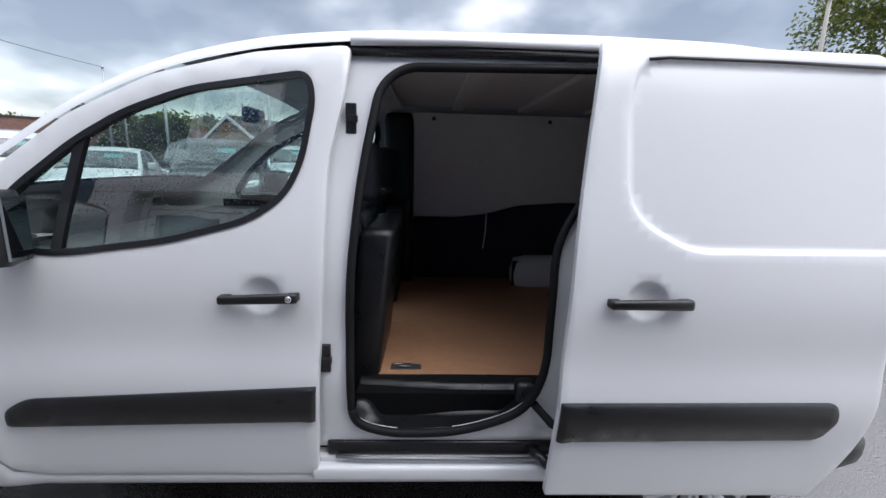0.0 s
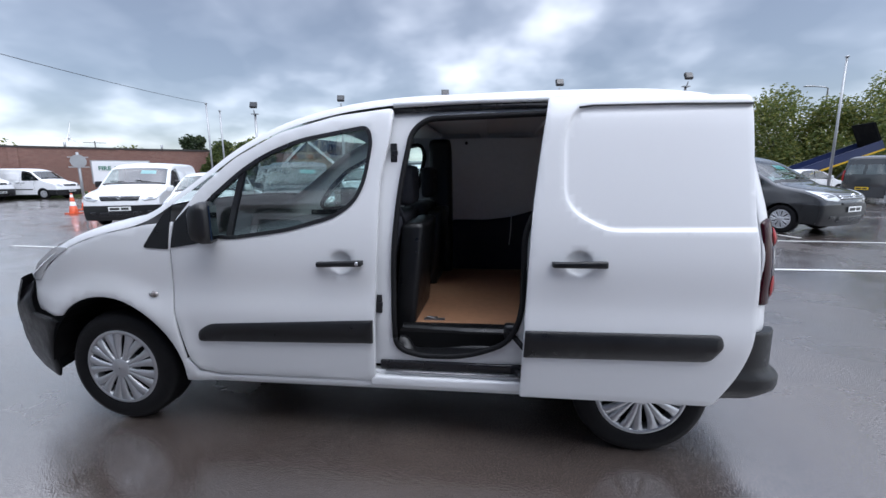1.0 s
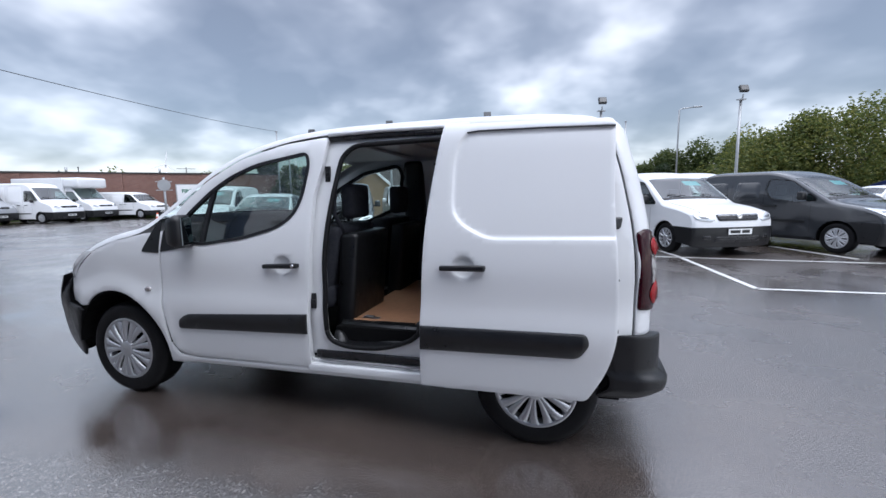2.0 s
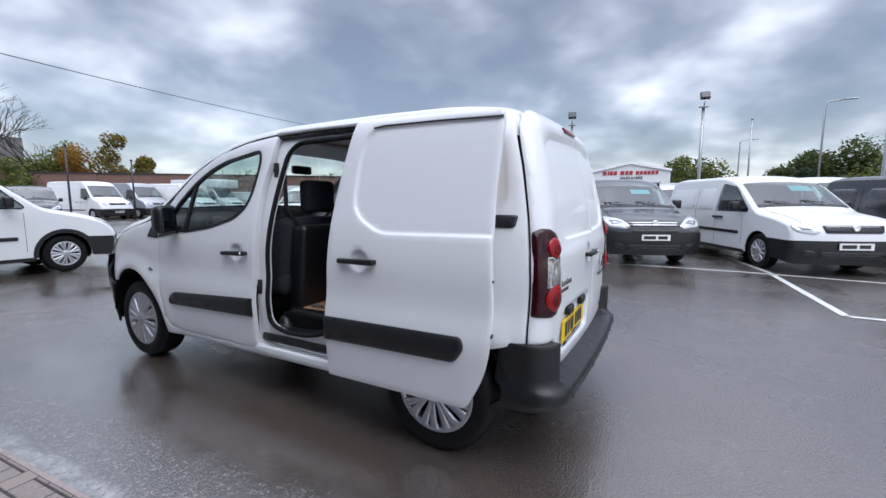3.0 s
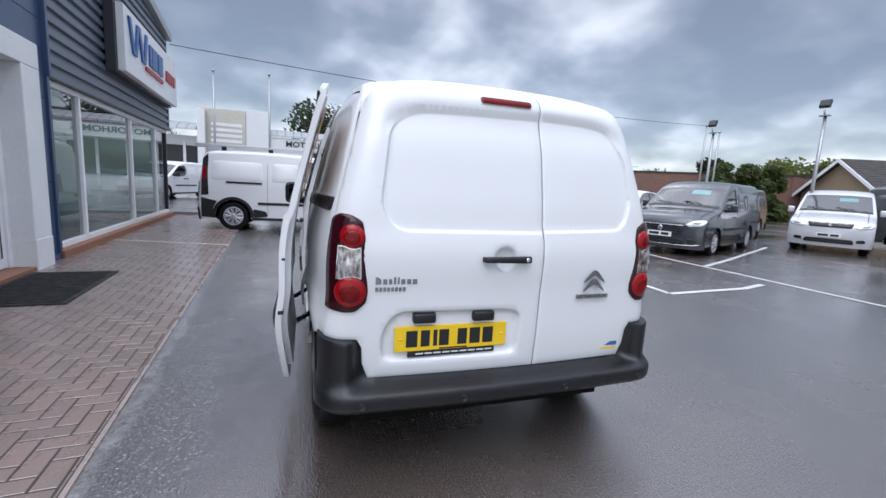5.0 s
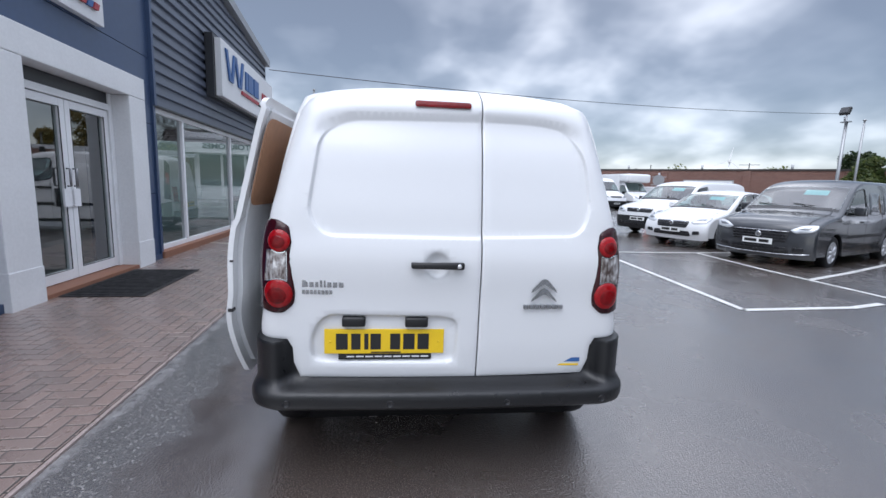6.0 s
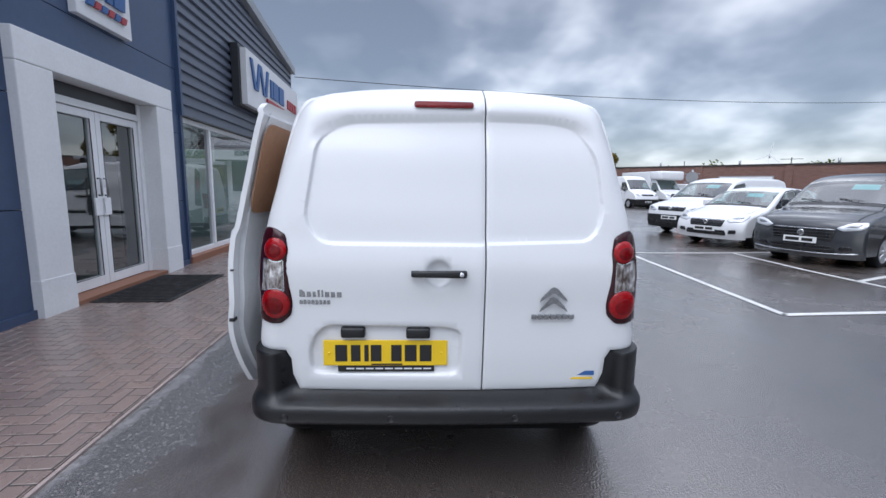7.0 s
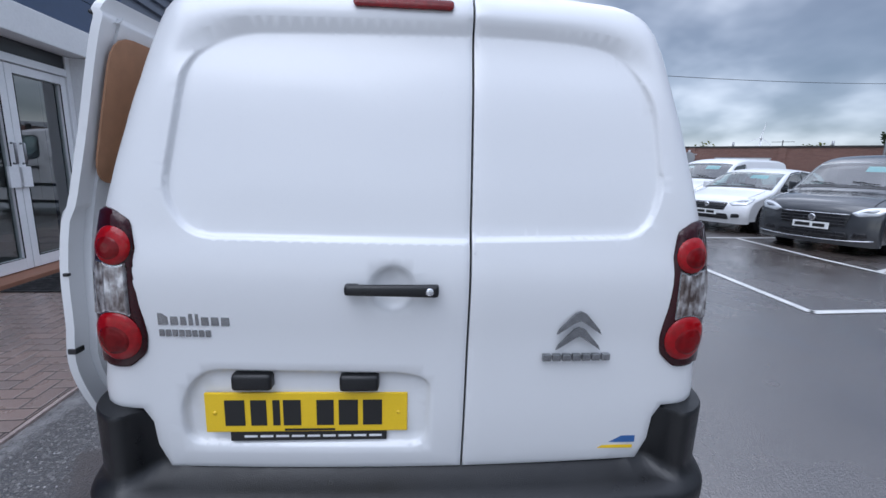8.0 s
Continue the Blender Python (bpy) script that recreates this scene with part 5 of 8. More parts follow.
    for i in range(16):
        z = 0.632 + (1.640 - 0.632) * i / 15
        rim.append((rear_skin(-rear_max(z), z).x - 0.013, z))
    arch = [p[:2] for p in arc(1.364, 0.315, 0.415, 42, 150, 16)]
    quarter = [(1.40, 1.689), (1.07, 1.692)] + [(1.07, 0.62)] + arch[::-1] + rim
    win2 = rounded([(1.12, 1.20), (1.72, 1.20, 0.12), (1.66, 1.60, 0.12), (1.12, 1.60)], 0.06)
    dist = shape_distance(win2)
    panel("rear_quarter", quarter, lambda a, b, d: skin(a, b, d + 0.012 * smooth01((0.012 - dist(a, b)) / 0.03)), WHITE, van, res=0.045, thick=0.015, edge=0.006, roll=0.003, extra=contour(win2, -0.012, 0.0, 0.016))
    slot = rounded([(1.08, 1.142), (1.755, 1.142, 0.02), (1.765, 1.20, 0.012), (1.08, 1.20)], 0.005)
    panel("door_rail", slot, lambda a, b, d: skin(a, b, d - 0.012), GLOSS_BLACK, van, "black sliding door rail", res=0.08, thick=0.02, edge=0.01, roll=0.006)


def build_slider():
    def sk(a, b, d=0.0):
        return Vector((a, -(soft(SIDE_Z, b, 0.05) + 0.108 + 0.012 * (a - 1.2) - d), b))
    out = rounded([(0.787, 0.338, 0.01), (1.605, 0.345, 0.03), (1.69, 0.50, 0.1), (1.728, 0.65, 0.1), (1.735, 0.82, 0.1), (1.718, 1.10, 0.1), (1.708, 1.30, 0.1), (1.716, 1.60, 0.06), (1.708, 1.662, 0.05), (0.896, 1.676, 0.01), (0.862, 1.46), (0.825, 1.18), (0.805, 0.80), (0.795, 0.55)], 0.12)
    rec = rounded([(0.955, 1.20, 0.10), (1.135, 1.103, 0.06), (1.80, 1.112), (1.80, 1.625), (1.0, 1.632, 0.09), (0.958, 1.50, 0.08)], 0.08)
    dist = shape_distance(rec)

    def outer(a, b, d=0.0):
        return sk(a, b, d + 0.014 * smooth01((0.003 - dist(a, b)) / 0.016))
    cup = circle(1.022, 0.968, 0.057)
    sd = panel("sliding_door", out, outer, WHITE, van, "white sliding side door, slid back and open", holes=[cup], res=0.026, thick=0.026, edge=0.006, roll=0.003, extra=contour(rec, -0.004, 0.001, 0.007, 0.014))
    mould = rounded([(0.798, 0.545, 0.004), (1.565, 0.562, 0.03), (1.614, 0.633, 0.03), (1.597, 0.682, 0.02), (0.803, 0.670, 0.004)], 0.02)
    panel("door_moulding", mould, lambda a, b, d: sk(a, b, d - 0.016), PLASTIC, sd, "wide black plastic side moulding", res=0.05, thick=0.018, edge=0.012, roll=0.010)
    handle(sd, sk(1.022, 0.968), (1, -0.012, 0.02), (0, -1, 0.02), lock=False)
    # a thin black line along the recess's top edge
    line = [(1.02, 1.625), (1.08, 1.632), (1.4, 1.630), (1.712, 1.622)]
    tube("gutter_trim", [sk(a, b, 0.003) for a, b in line], 0.005, GLOSS_BLACK, sd, "thin dark line along the top of the recess", 6)
    # inner frame, hardboard lining and the latch gear on the trailing edge
    panel("inner_frame", [tuple(v) for v in inset(dense(out, 0.05), 0.055)], lambda a, b, d: sk(a, b, d + 0.028), PRIMER, sd, "pale inner door frame", res=0.08, thick=0.02, edge=0.012, roll=-0.01)
    board = rounded([(0.95, 1.18), (1.68, 1.18), (1.69, 1.58), (0.98, 1.58)], 0.08)
    panel("lining_board", board, lambda a, b, d: sk(a, b, d + 0.052), PLY, sd, "brown hardboard door lining", res=0.2, thick=0.006)
    for z in (0.93, 0.70):
        c = sk(1.728 - 0.02 * (z < 0.75), z, 0.02)
        bm = bmesh.new()
        s = 0.007 if z > 0.75 else 0.012
        bm_box(bm, -0.008, 0.006 + (0.02 if z < 0.75 else 0), -s, s, -s * 0.7, s * 0.7, 0.003)
        bm.transform(Matrix.Translation(c))
        part("latch_bolt", bm, GLOSS_BLACK, sd, "black latch fitting")
    # arms that carry the door
    tube("lower_arm", [(0.76, -0.83, 0.405), (0.80, -0.87, 0.395), (0.84, -0.93, 0.37)], 0.016, GLOSS_BLACK, sd, "black lower door arm")
    tube("cable_conduit", [(0.745, -0.80, 0.585), (0.765, -0.84, 0.575), (0.81, -0.91, 0.545), (0.85, -0.94, 0.535)], 0.013, RUBBER, sd, "black cable conduit")
    bm = bmesh.new()
    bm_box(bm, 0.715, 0.785, -0.82, -0.76, 0.55, 0.625, 0.02)
    part("conduit_boss", bm, PLASTIC, sd, "", True)


def build_top():
    edge = [(-1.96, 0.778), (-1.80, 0.862), (-1.58, 0.984), (-1.353, 1.060), (-1.085, 1.110), (-0.79, 1.312), (-0.61, 1.450), (-0.38, 1.568), (-0.10, 1.645), (0.2, 1.682), (0.9, 1.694), (1.4, 1.690), (1.62, 1.664, 0.05), (1.672, 1.640, 0.03), (1.680, 1.56)]
    sh = HeroShell(edge, 0.055, 0.22, 0.022)
    e = sh.e
    a = min(i for i in range(len(e)) if e[i, 0] > -1.05)
    b = max(i for i in range(len(e)) if e[i, 0] < -0.36)
    h = min(i for i in range(len(e)) if e[i, 0] > -1.62)
    sh.ribbon("bonnet", h, a - 1, -1, 1, WHITE, van)
    sh.ribbon("scuttle", a - 1, a, -0.90, 0.90, GLOSS_BLACK, van)
    for v0, v1 in ((-1.0, -0.90), (0.90, 1.0)):
        sh.ribbon("windscreen_pillar", a - 1, b, v0, v1, WHITE, van, n=6)
    g = sh.ribbon("windscreen", a, b, -0.92, 0.92, GLASS, van, 0.002, "clear windscreen", n=16)
    g.visible_shadow = False
    sh.ribbon("roof", b, len(e) - 1, -1, 1, WHITE, van)
    sh.ribbon("nose", 0, h, -1, 1, WHITE, van)
    for s in (-1, 1):
        sh.ribbon("headlight", 1, h - 1, 0.62 if s > 0 else -1.0, 1.0 if s > 0 else -0.62, HEADLAMP, van, 0.008, "clear headlamp", n=6)
    low = HeroShell([(-1.81, 0.272), (-1.945, 0.335), (-2.04, 0.45), (-2.05, 0.60), (-2.0, 0.70), (-1.96, 0.778)], 0.04, 0.18, 0.0, 4.0, 0.67)
    low.x0 = sh.x0
    low.ribbon("front_bumper", 0, len(low.e) - 1, -1, 1, PLASTIC, van, 0.004, "black front bumper")
    n = len(low.e)
    low.ribbon("grille", n - 5, n - 2, -0.55, 0.55, GLOSS_BLACK, van, 0.015, n=8)
    number_plate(van, low.at(n // 2, 0, 0.03), 270, PLATE_WHITE)
    # far side in one sheet, with its window
    out = [tuple(p) for p in e if p[0] < 1.42] + [(rear_skin(rear_max(z), z).x - 0.013, z) for z in np.linspace(1.640, 0.60, 12)] + [(1.80, 0.5), (1.76, 0.3)] + [p[:2] for p in arc(1.364, 0.315, 0.40, 0, 180, 14)] + [(0.93, 0.27), (-0.96, 0.27)] + [p[:2] for p in arc(-1.364, 0.315, 0.40, 0, 180, 14)] + [(-1.80, 0.25), (-1.955, 0.5)]
    win = rounded([(-0.865, 1.075), (-0.752, 1.222), (-0.585, 1.366), (-0.28, 1.516), (0.055, 1.574), (0.074, 1.50), (0.0, 1.222), (-0.33, 1.09)], 0.05)

    def far(a_, b_, d):
        return Vector((a_, half_width(a_, b_) - d, b_))
    panel("far_side_panel", out, far, WHITE, van, holes=[win], res=0.07, thick=0.03, flip=True)
    g = panel("far_window_glass", win, lambda a_, b_, d: far(a_, b_, d + 0.01), GLASS_WET, van, "rain-spotted window glass", res=0.1, solid=False, flip=True)
    g.visible_shadow = False
    panel("far_window_frame", [tuple(v) for v in inset(dense(win, 0.04), -0.03)], lambda a_, b_, d: far(a_, b_, d - 0.003), GLOSS_BLACK, van, holes=[win], res=0.5, thick=0.05, flip=True)
    bm = bmesh.new()
    bm_box(bm, -0.74, -0.61, 0.94, 1.13, 1.02, 1.24, 0.045)
    bm_box(bm, -0.72, -0.64, 0.82, 0.98, 1.03, 1.09, 0.02)
    part("door_mirror", bm, PLASTIC, van, "black door mirror", True)
    tube("roof_aerial", [(-0.02, 0.0, 1.74), (0.10, 0.0, 1.80)], 0.008, GLOSS_BLACK, van, "short black roof aerial", 6)


def build_rear():
    split = 0.136

    def top(s):
        a = min(1.0, abs(s) / 0.655)
        return 1.742 - 0.085 * a ** 3.2

    def door(sgn, inner):
        """Outline in arc length and height, from the bottom inner corner outwards and up."""
        pts = [(inner, 0.452), (sgn * 0.64, 0.452 if sgn < 0 else 0.456), (sgn * 0.665, 0.52), (sgn * 0.668, 0.59), (sgn * 0.69, 0.628)]
        pts += [(sgn * rear_max(z), z) for z in np.linspace(0.63, 1.612, 20)]
        pts += [(sgn * s, top(s)) for s in np.linspace(0.635, abs(inner) + 0.02, 9) if s > abs(inner) + 0.01 or sgn < 0]
        if sgn < 0:
            pts += [(s, top(s)) for s in np.linspace(-inner * 0.5, inner, 4)]
        else:
            pts += [(inner, top(inner))]
        return pts
    recL = rounded([(-0.605, 1.17, 0.06), (-0.54, 1.079, 0.06), (0.20, 1.079), (0.20, 1.586), (-0.44, 1.568, 0.08), (-0.56, 1.51, 0.08)], 0.06)
    recR = rounded([(0.0, 1.079), (0.58, 1.097, 0.06), (0.632, 1.20, 0.08), (0.608, 1.45, 0.15), (0.525, 1.563, 0.1), (0.40, 1.583, 0.1), (0.0, 1.588)], 0.06)
    plate_rec = rounded([(-0.59, 0.525, 0.05), (0.04, 0.520, 0.05), (0.045, 0.72, 0.05), (-0.03, 0.738, 0.05), (-0.53, 0.742, 0.05), (-0.59, 0.66, 0.08)], 0.05)
    dl, dr, dp = shape_distance(recL), shape_distance(recR), shape_distance(plate_rec)

    def ledge(d, z):
        """A crisp step at the foot, a broad bevel under the roof lip."""
        k = smooth01((z - 1.45) / 0.12)
        return 0.015 * (1 - k) * smooth01((0.004 - d) / 0.011) + 0.024 * k * max(0.0, min(1.0, (0.046 - d) / 0.046))

    def left(s, z, d=0.0):
        return rear_skin(s, z, d + ledge(dl(s, z), z) + 0.020 * smooth01((0.004 - dp(s, z)) / 0.015) - 0.010 * smooth01((1.10 - z) / 0.12) * smooth01((z - 0.80) / 0.2))

    def right(s, z, d=0.0):
        return rear_skin(s, z, d + ledge(dr(s, z), z) - 0.010 * smooth01((1.10 - z) / 0.12) * smooth01((z - 0.80) / 0.2))
    cup = circle(-0.055, 0.966, 0.055)
    rl = panel("rear_door", door(-1, split - 0.003), left, WHITE, van, "wide white left rear door", holes=[cup], res=0.03, thick=0.03, edge=0.006, roll=0.004, flip=False, extra=contour(recL, -0.036, -0.007, -0.003, 0.001, 0.005, 0.010) + contour(plate_rec, -0.006, 0.0, 0.005, 0.011))
    rr = panel("rear_door", door(1, split + 0.003), right, WHITE, van, "narrower white right rear door", res=0.03, thick=0.03, edge=0.006, roll=0.004, extra=contour(recR, -0.036, -0.007, -0.003, 0.001, 0.005, 0.010))
    gap = [(split - 0.02, 0.46), (split + 0.02, 0.46), (split + 0.02, 1.735), (split - 0.02, 1.735)]
    panel("door_gap_seal", gap, lambda s, z, d: rear_skin(s, z, d + 0.056), RUBBER, van, "", res=0.1, thick=0.01)
    for s in (-1, 1):
        side = [(s * (rear_max(z) - 0.03), z) for z in np.linspace(0.63, 1.62, 14)] + [(s * (rear_max(z) + 0.03), z) for z in np.linspace(1.62, 0.63, 14)]
        panel("corner_seal", side, lambda a, b, d: rear_skin(a, b, d + 0.03), RUBBER, van, "", res=0.1, thick=0.01)
    c = left(-0.055, 0.966)
    handle(rl, c, (0, 1, 0), (1, 0, 0.05), 0.225, r=0.053)
    # high brake light
    bl = rounded([(-0.162, 1.637), (0.084, 1.637), (0.084, 1.665), (-0.162, 1.665)], 0.012)
    panel("brake_light", bl, lambda s, z, d: rear_skin(s, z, d - 0.012), RED_CORE, rl, "slim red high brake light", res=0.06, thick=0.03, edge=0.006, roll=0.004)
    # tail lamps
    for s in (-1, 1):
        zz = np.linspace(0.755, 1.125, 12)
        lamp = [(s * (rear_max(z) - 0.004), z) for z in zz]
        lamp += [(s * 0.765, 1.142), (s * 0.72, 1.138), (s * 0.676, 1.115), (s * 0.664, 1.05), (s * 0.660, 0.90), (s * 0.655, 0.87), (s * 0.651, 0.83), (s * 0.658, 0.785), (s * 0.70, 0.748), (s * 0.74, 0.745)]
        lamp = rounded(lamp, 0.012, 2)
        tl = panel("tail_light", lamp, lambda a, b, d: rear_skin(a, b, d - 0.012), DARK_RED, van, "dark red wraparound tail lamp", res=0.03, thick=0.03, edge=0.008, roll=0.008)

        def bulge(cx, cz, r, name, mat, label, lift, dome, ripple=0.0, res=0.008):
            """A domed lens; ripple cuts rings into it."""
            def f(a, b, d):
                k = min(1.0, math.hypot(a - cx, b - cz) / r)
                return rear_skin(a, b, d - 0.012 - lift - dome * math.sqrt(max(0.0, 1 - k * k)) - ripple * math.cos(k * 15))
            return panel(name, circle(cx, cz, r, 32), f, mat, tl, label, res=res, thick=0.02, solid=False, extra=[circle(cx, cz, r * q, 24) for q in (0.2, 0.35, 0.5, 0.65, 0.8, 0.92)])
        for cz, r, nm, cx in ((0.832, 0.061, "stop_lens", s * 0.720), (1.055, 0.046, "upper_lens", s * 0.714)):
            bulge(cx, cz, r, nm, RED_LENS, "round bright red lens", 0.002, 0.012)
            bulge(cx, cz - r * 0.08, r * 0.60, "lens_ring", RED_CORE, "deeper red ring in the lens", 0.0115, 0.0055, 0.0005)
        lo = [(s * (0.717 + 0.066 * math.cos(a)), 0.832 + 0.066 * math.sin(a)) for a in np.linspace(radians(123), radians(57), 7)]
        hi = [(s * (0.710 + 0.052 * math.cos(a)), 1.055 + 0.052 * math.sin(a)) for a in np.linspace(radians(-55), radians(-122), 7)]
        clear = [(s * 0.684, 0.886)] + lo + [(s * 0.772, 0.886), (s * 0.764, 1.014)] + hi + [(s * 0.686, 1.014)]
        panel("reversing_lens_rim", [tuple(v) for v in inset(dense(clear, 0.012), -0.004)], lambda a, b, d: rear_skin(a, b, d - 0.0135), CHROME, tl, "thin bright rim round the clear lens", res=0.012, thick=0.02)
        panel("reversing_lens", clear, lambda a, b, d: rear_skin(a, b, d - 0.0165 - 0.0025 * math.sin(a * 420)), CLEAR_LENS, tl, "clear ribbed lens", res=0.006, thick=0.02)
    # number plate, its lamps and the strip below
    yc, zc = -0.274, 0.618
    c = Vector((rear_skin(yc, zc).x - 0.016, yc, zc))
    bm = bmesh.new()
    bm_box(bm, -0.004, 0.004, -0.26, 0.26, -0.0555, 0.0555, 0.003)
    bm.transform(Matrix.Translation(c))
    pl = part("number_plate", bm, YELLOW, rl, "yellow number plate")
    for y0, w in ((-0.185, 0.05), (-0.125, 0.04), (-0.080, 0.018), (-0.040, 0.045), (0.045, 0.044), (0.105, 0.05), (0.168, 0.05)):
        box("plate_bar", c.x + 0.0045, c.x + 0.0055, yc + y0 - w / 2, yc + y0 + w / 2, zc - 0.036, zc + 0.036, INK, pl, "black bar")
    for y0 in (-0.235, 0.235):
        vs, fs = lathe([(0.006, 0.0045), (0.004, 0.007), (0.001, 0.0075)], 10)
        mesh("plate_screw", [(c.x + v[1], yc + y0 + v[0], zc + v[2]) for v in vs], fs, YELLOW, pl, "yellow plate screw", True)
    st = box("dealer_strip", c.x - 0.004, c.x + 0.002, yc - 0.20, yc + 0.205, zc - 0.082, zc - 0.056, INK, rl, "black strip with a line of white bars")
    for i in range(9):
        y0 = yc - 0.165 + i * 0.0405
        box("print_bar", c.x + 0.0025, c.x + 0.003, y0, y0 + 0.033, zc - 0.072, zc - 0.066, SIGN_WHITE, st)
    box("print_bar", c.x + 0.0045, c.x + 0.0052, yc - 0.06, yc + 0.07, zc - 0.052, zc - 0.046, INK, pl)
    for y0 in (-0.408, -0.138):
        bm = bmesh.new()
        bm_box(bm, -0.03, 0.012, -0.050, 0.050, -0.024, 0.020, 0.010)
        bm.transform(Matrix.Translation((rear_skin(y0, 0.715).x - 0.004, y0, 0.712)))
        part("plate_lamp", bm, PLASTIC, rl, "black number plate lamp", True)
    # chromed marks: plain bars and two chevrons
    for i, w in enumerate((0.024, 0.018, 0.014, 0.010, 0.008, 0.018, 0.018, 0.02)):
        y0 = -0.622 + sum((0.024, 0.018, 0.014, 0.010, 0.008, 0.018, 0.018, 0.02)[:i]) + i * 0.006
        q = rear_skin(y0, 0.876)
        box("badge_bar", q.x + 0.002, q.x + 0.005, y0, y0 + w, 0.862, 0.892 if i in (0, 3, 4) else 0.884, BADGE, rl, "silver badge bar", 0.001)
    for i in range(8):
        y0 = -0.622 + i * 0.016
        q = rear_skin(y0, 0.84)
        box("badge_bar", q.x + 0.001, q.x + 0.004, y0, y0 + 0.012, 0.832, 0.849, BADGE, rl, "small silver badge bar")
    for dz in (0.0, -0.042):
        vs = []
        for dx in (0.002, 0.009):
            x0 = rear_skin(0.421, 0.88).x + 0.010 + dx
            vs += [(x0, 0.421 + y_, 0.886 + dz + z_) for y_, z_ in ((-0.058, -0.036), (-0.052, -0.022), (-0.014, 0.020), (0.0, 0.026), (0.014, 0.020), (0.052, -0.022), (0.058, -0.036), (0.010, -0.003), (0.0, 0.001), (-0.010, -0.003))]
        n = 10
        fs = [tuple(range(n, 2 * n))] + [(i, (i + 1) % n, n + (i + 1) % n, n + i) for i in range(n)]
        mesh("chevron", vs, fs, BADGE, rr, "chrome chevron")
    for i in range(7):
        y0 = 0.332 + i * 0.0265
        box("badge_bar", rear_skin(y0, 0.782).x + 0.002, rear_skin(y0, 0.782).x + 0.014, y0, y0 + 0.022, 0.775, 0.793, BADGE, rr, "silver badge bar", 0.002)
    q = rear_skin(0.57, 0.51)
    box("dealer_sticker", q.x + 0.0005, q.x + 0.0015, 0.525, 0.625, 0.515, 0.535, BLUE_PRINT, rr, "small blue dealer sticker")
    box("dealer_sticker", q.x + 0.0005, q.x + 0.0015, 0.52, 0.62, 0.497, 0.506, YELLOW, rr, "small yellow sticker stripe")
    # bumper
    R, wb = 0.15, 0.845

    def bump(s, z, d=0.0):
        f, a = wb - R, abs(s)
        x = 1.985 + 0.02 * (1 - (min(a, f) / f) ** 2)
        swell = 0.022 * smooth01((z - 0.30) / 0.08) - 0.012 * smooth01((z - 0.408) / 0.02) - (0.030 + 0.075 * smooth01((0.738 - a) / 0.075)) * max(0.0, min(1.0, (z - 0.424) / 0.026)) - 0.05 * smooth01((0.36 - z) / 0.06)
        x += swell
        if a <= f:
            return Vector((x - d, s, z))
        t = (a - f) / R
        if t <= math.pi / 2:
            return Vector((x - R + (R - d) * math.cos(t), math.copysign(f + (R + swell * 0.3 - d) * math.sin(t), s), z))
        return Vector((x - R - (t - math.pi / 2) * R, math.copysign(f + R + swell * 0.3 - d - 0.05 * smooth01((0.32 - z) / 0.1), s), z))
    far_s = wb - R + R * math.pi / 2 + 0.11
    out = [(-0.60, 0.326), (0.60, 0.326), (0.80, 0.320), (far_s + 0.03, 0.300), (far_s + 0.025, 0.40), (far_s + 0.01, 0.52), (far_s, 0.632), (0.715, 0.630), (0.655, 0.605), (0.640, 0.53), (0.63, 0.466), (0.59, 0.456), (-0.59, 0.456), (-0.63, 0.466), (-0.640, 0.53), (-0.655, 0.605), (-0.715, 0.630), (-far_s, 0.632), (-far_s - 0.01, 0.52), (-far_s - 0.025, 0.40), (-far_s - 0.03, 0.300), (-0.80, 0.320)]
    rb = panel("rear_bumper", rounded(out, 0.05, 4), bump, PLASTIC, van, "black textured rear bumper, wet", res=0.02, thick=0.05, edge=0.006, roll=0.004, extra=[[(a, z) for a in np.linspace(-far_s + 0.01, far_s - 0.01, 110)] for z in (0.407, 0.419, 0.425)])
    for y0 in (-0.675, -0.245, 0.262, 0.70):
        q, q2 = bump(y0, 0.380), bump(y0, 0.380, 0.05)
        nrm = (q - q2).normalized()
        vs, fs = lathe([(0.016, 0.0), (0.016, 0.002), (0.0135, 0.003), (0.013, 0.0015), (0.001, 0.002)], 16, "Z")
        m = Matrix.Translation(q) @ nrm.to_track_quat("Z", "Y").to_matrix().to_4x4()
        mesh("parking_sensor", [m @ Vector(v) for v in vs], fs, GLOSS_BLACK, rb, "round black parking sensor", True)


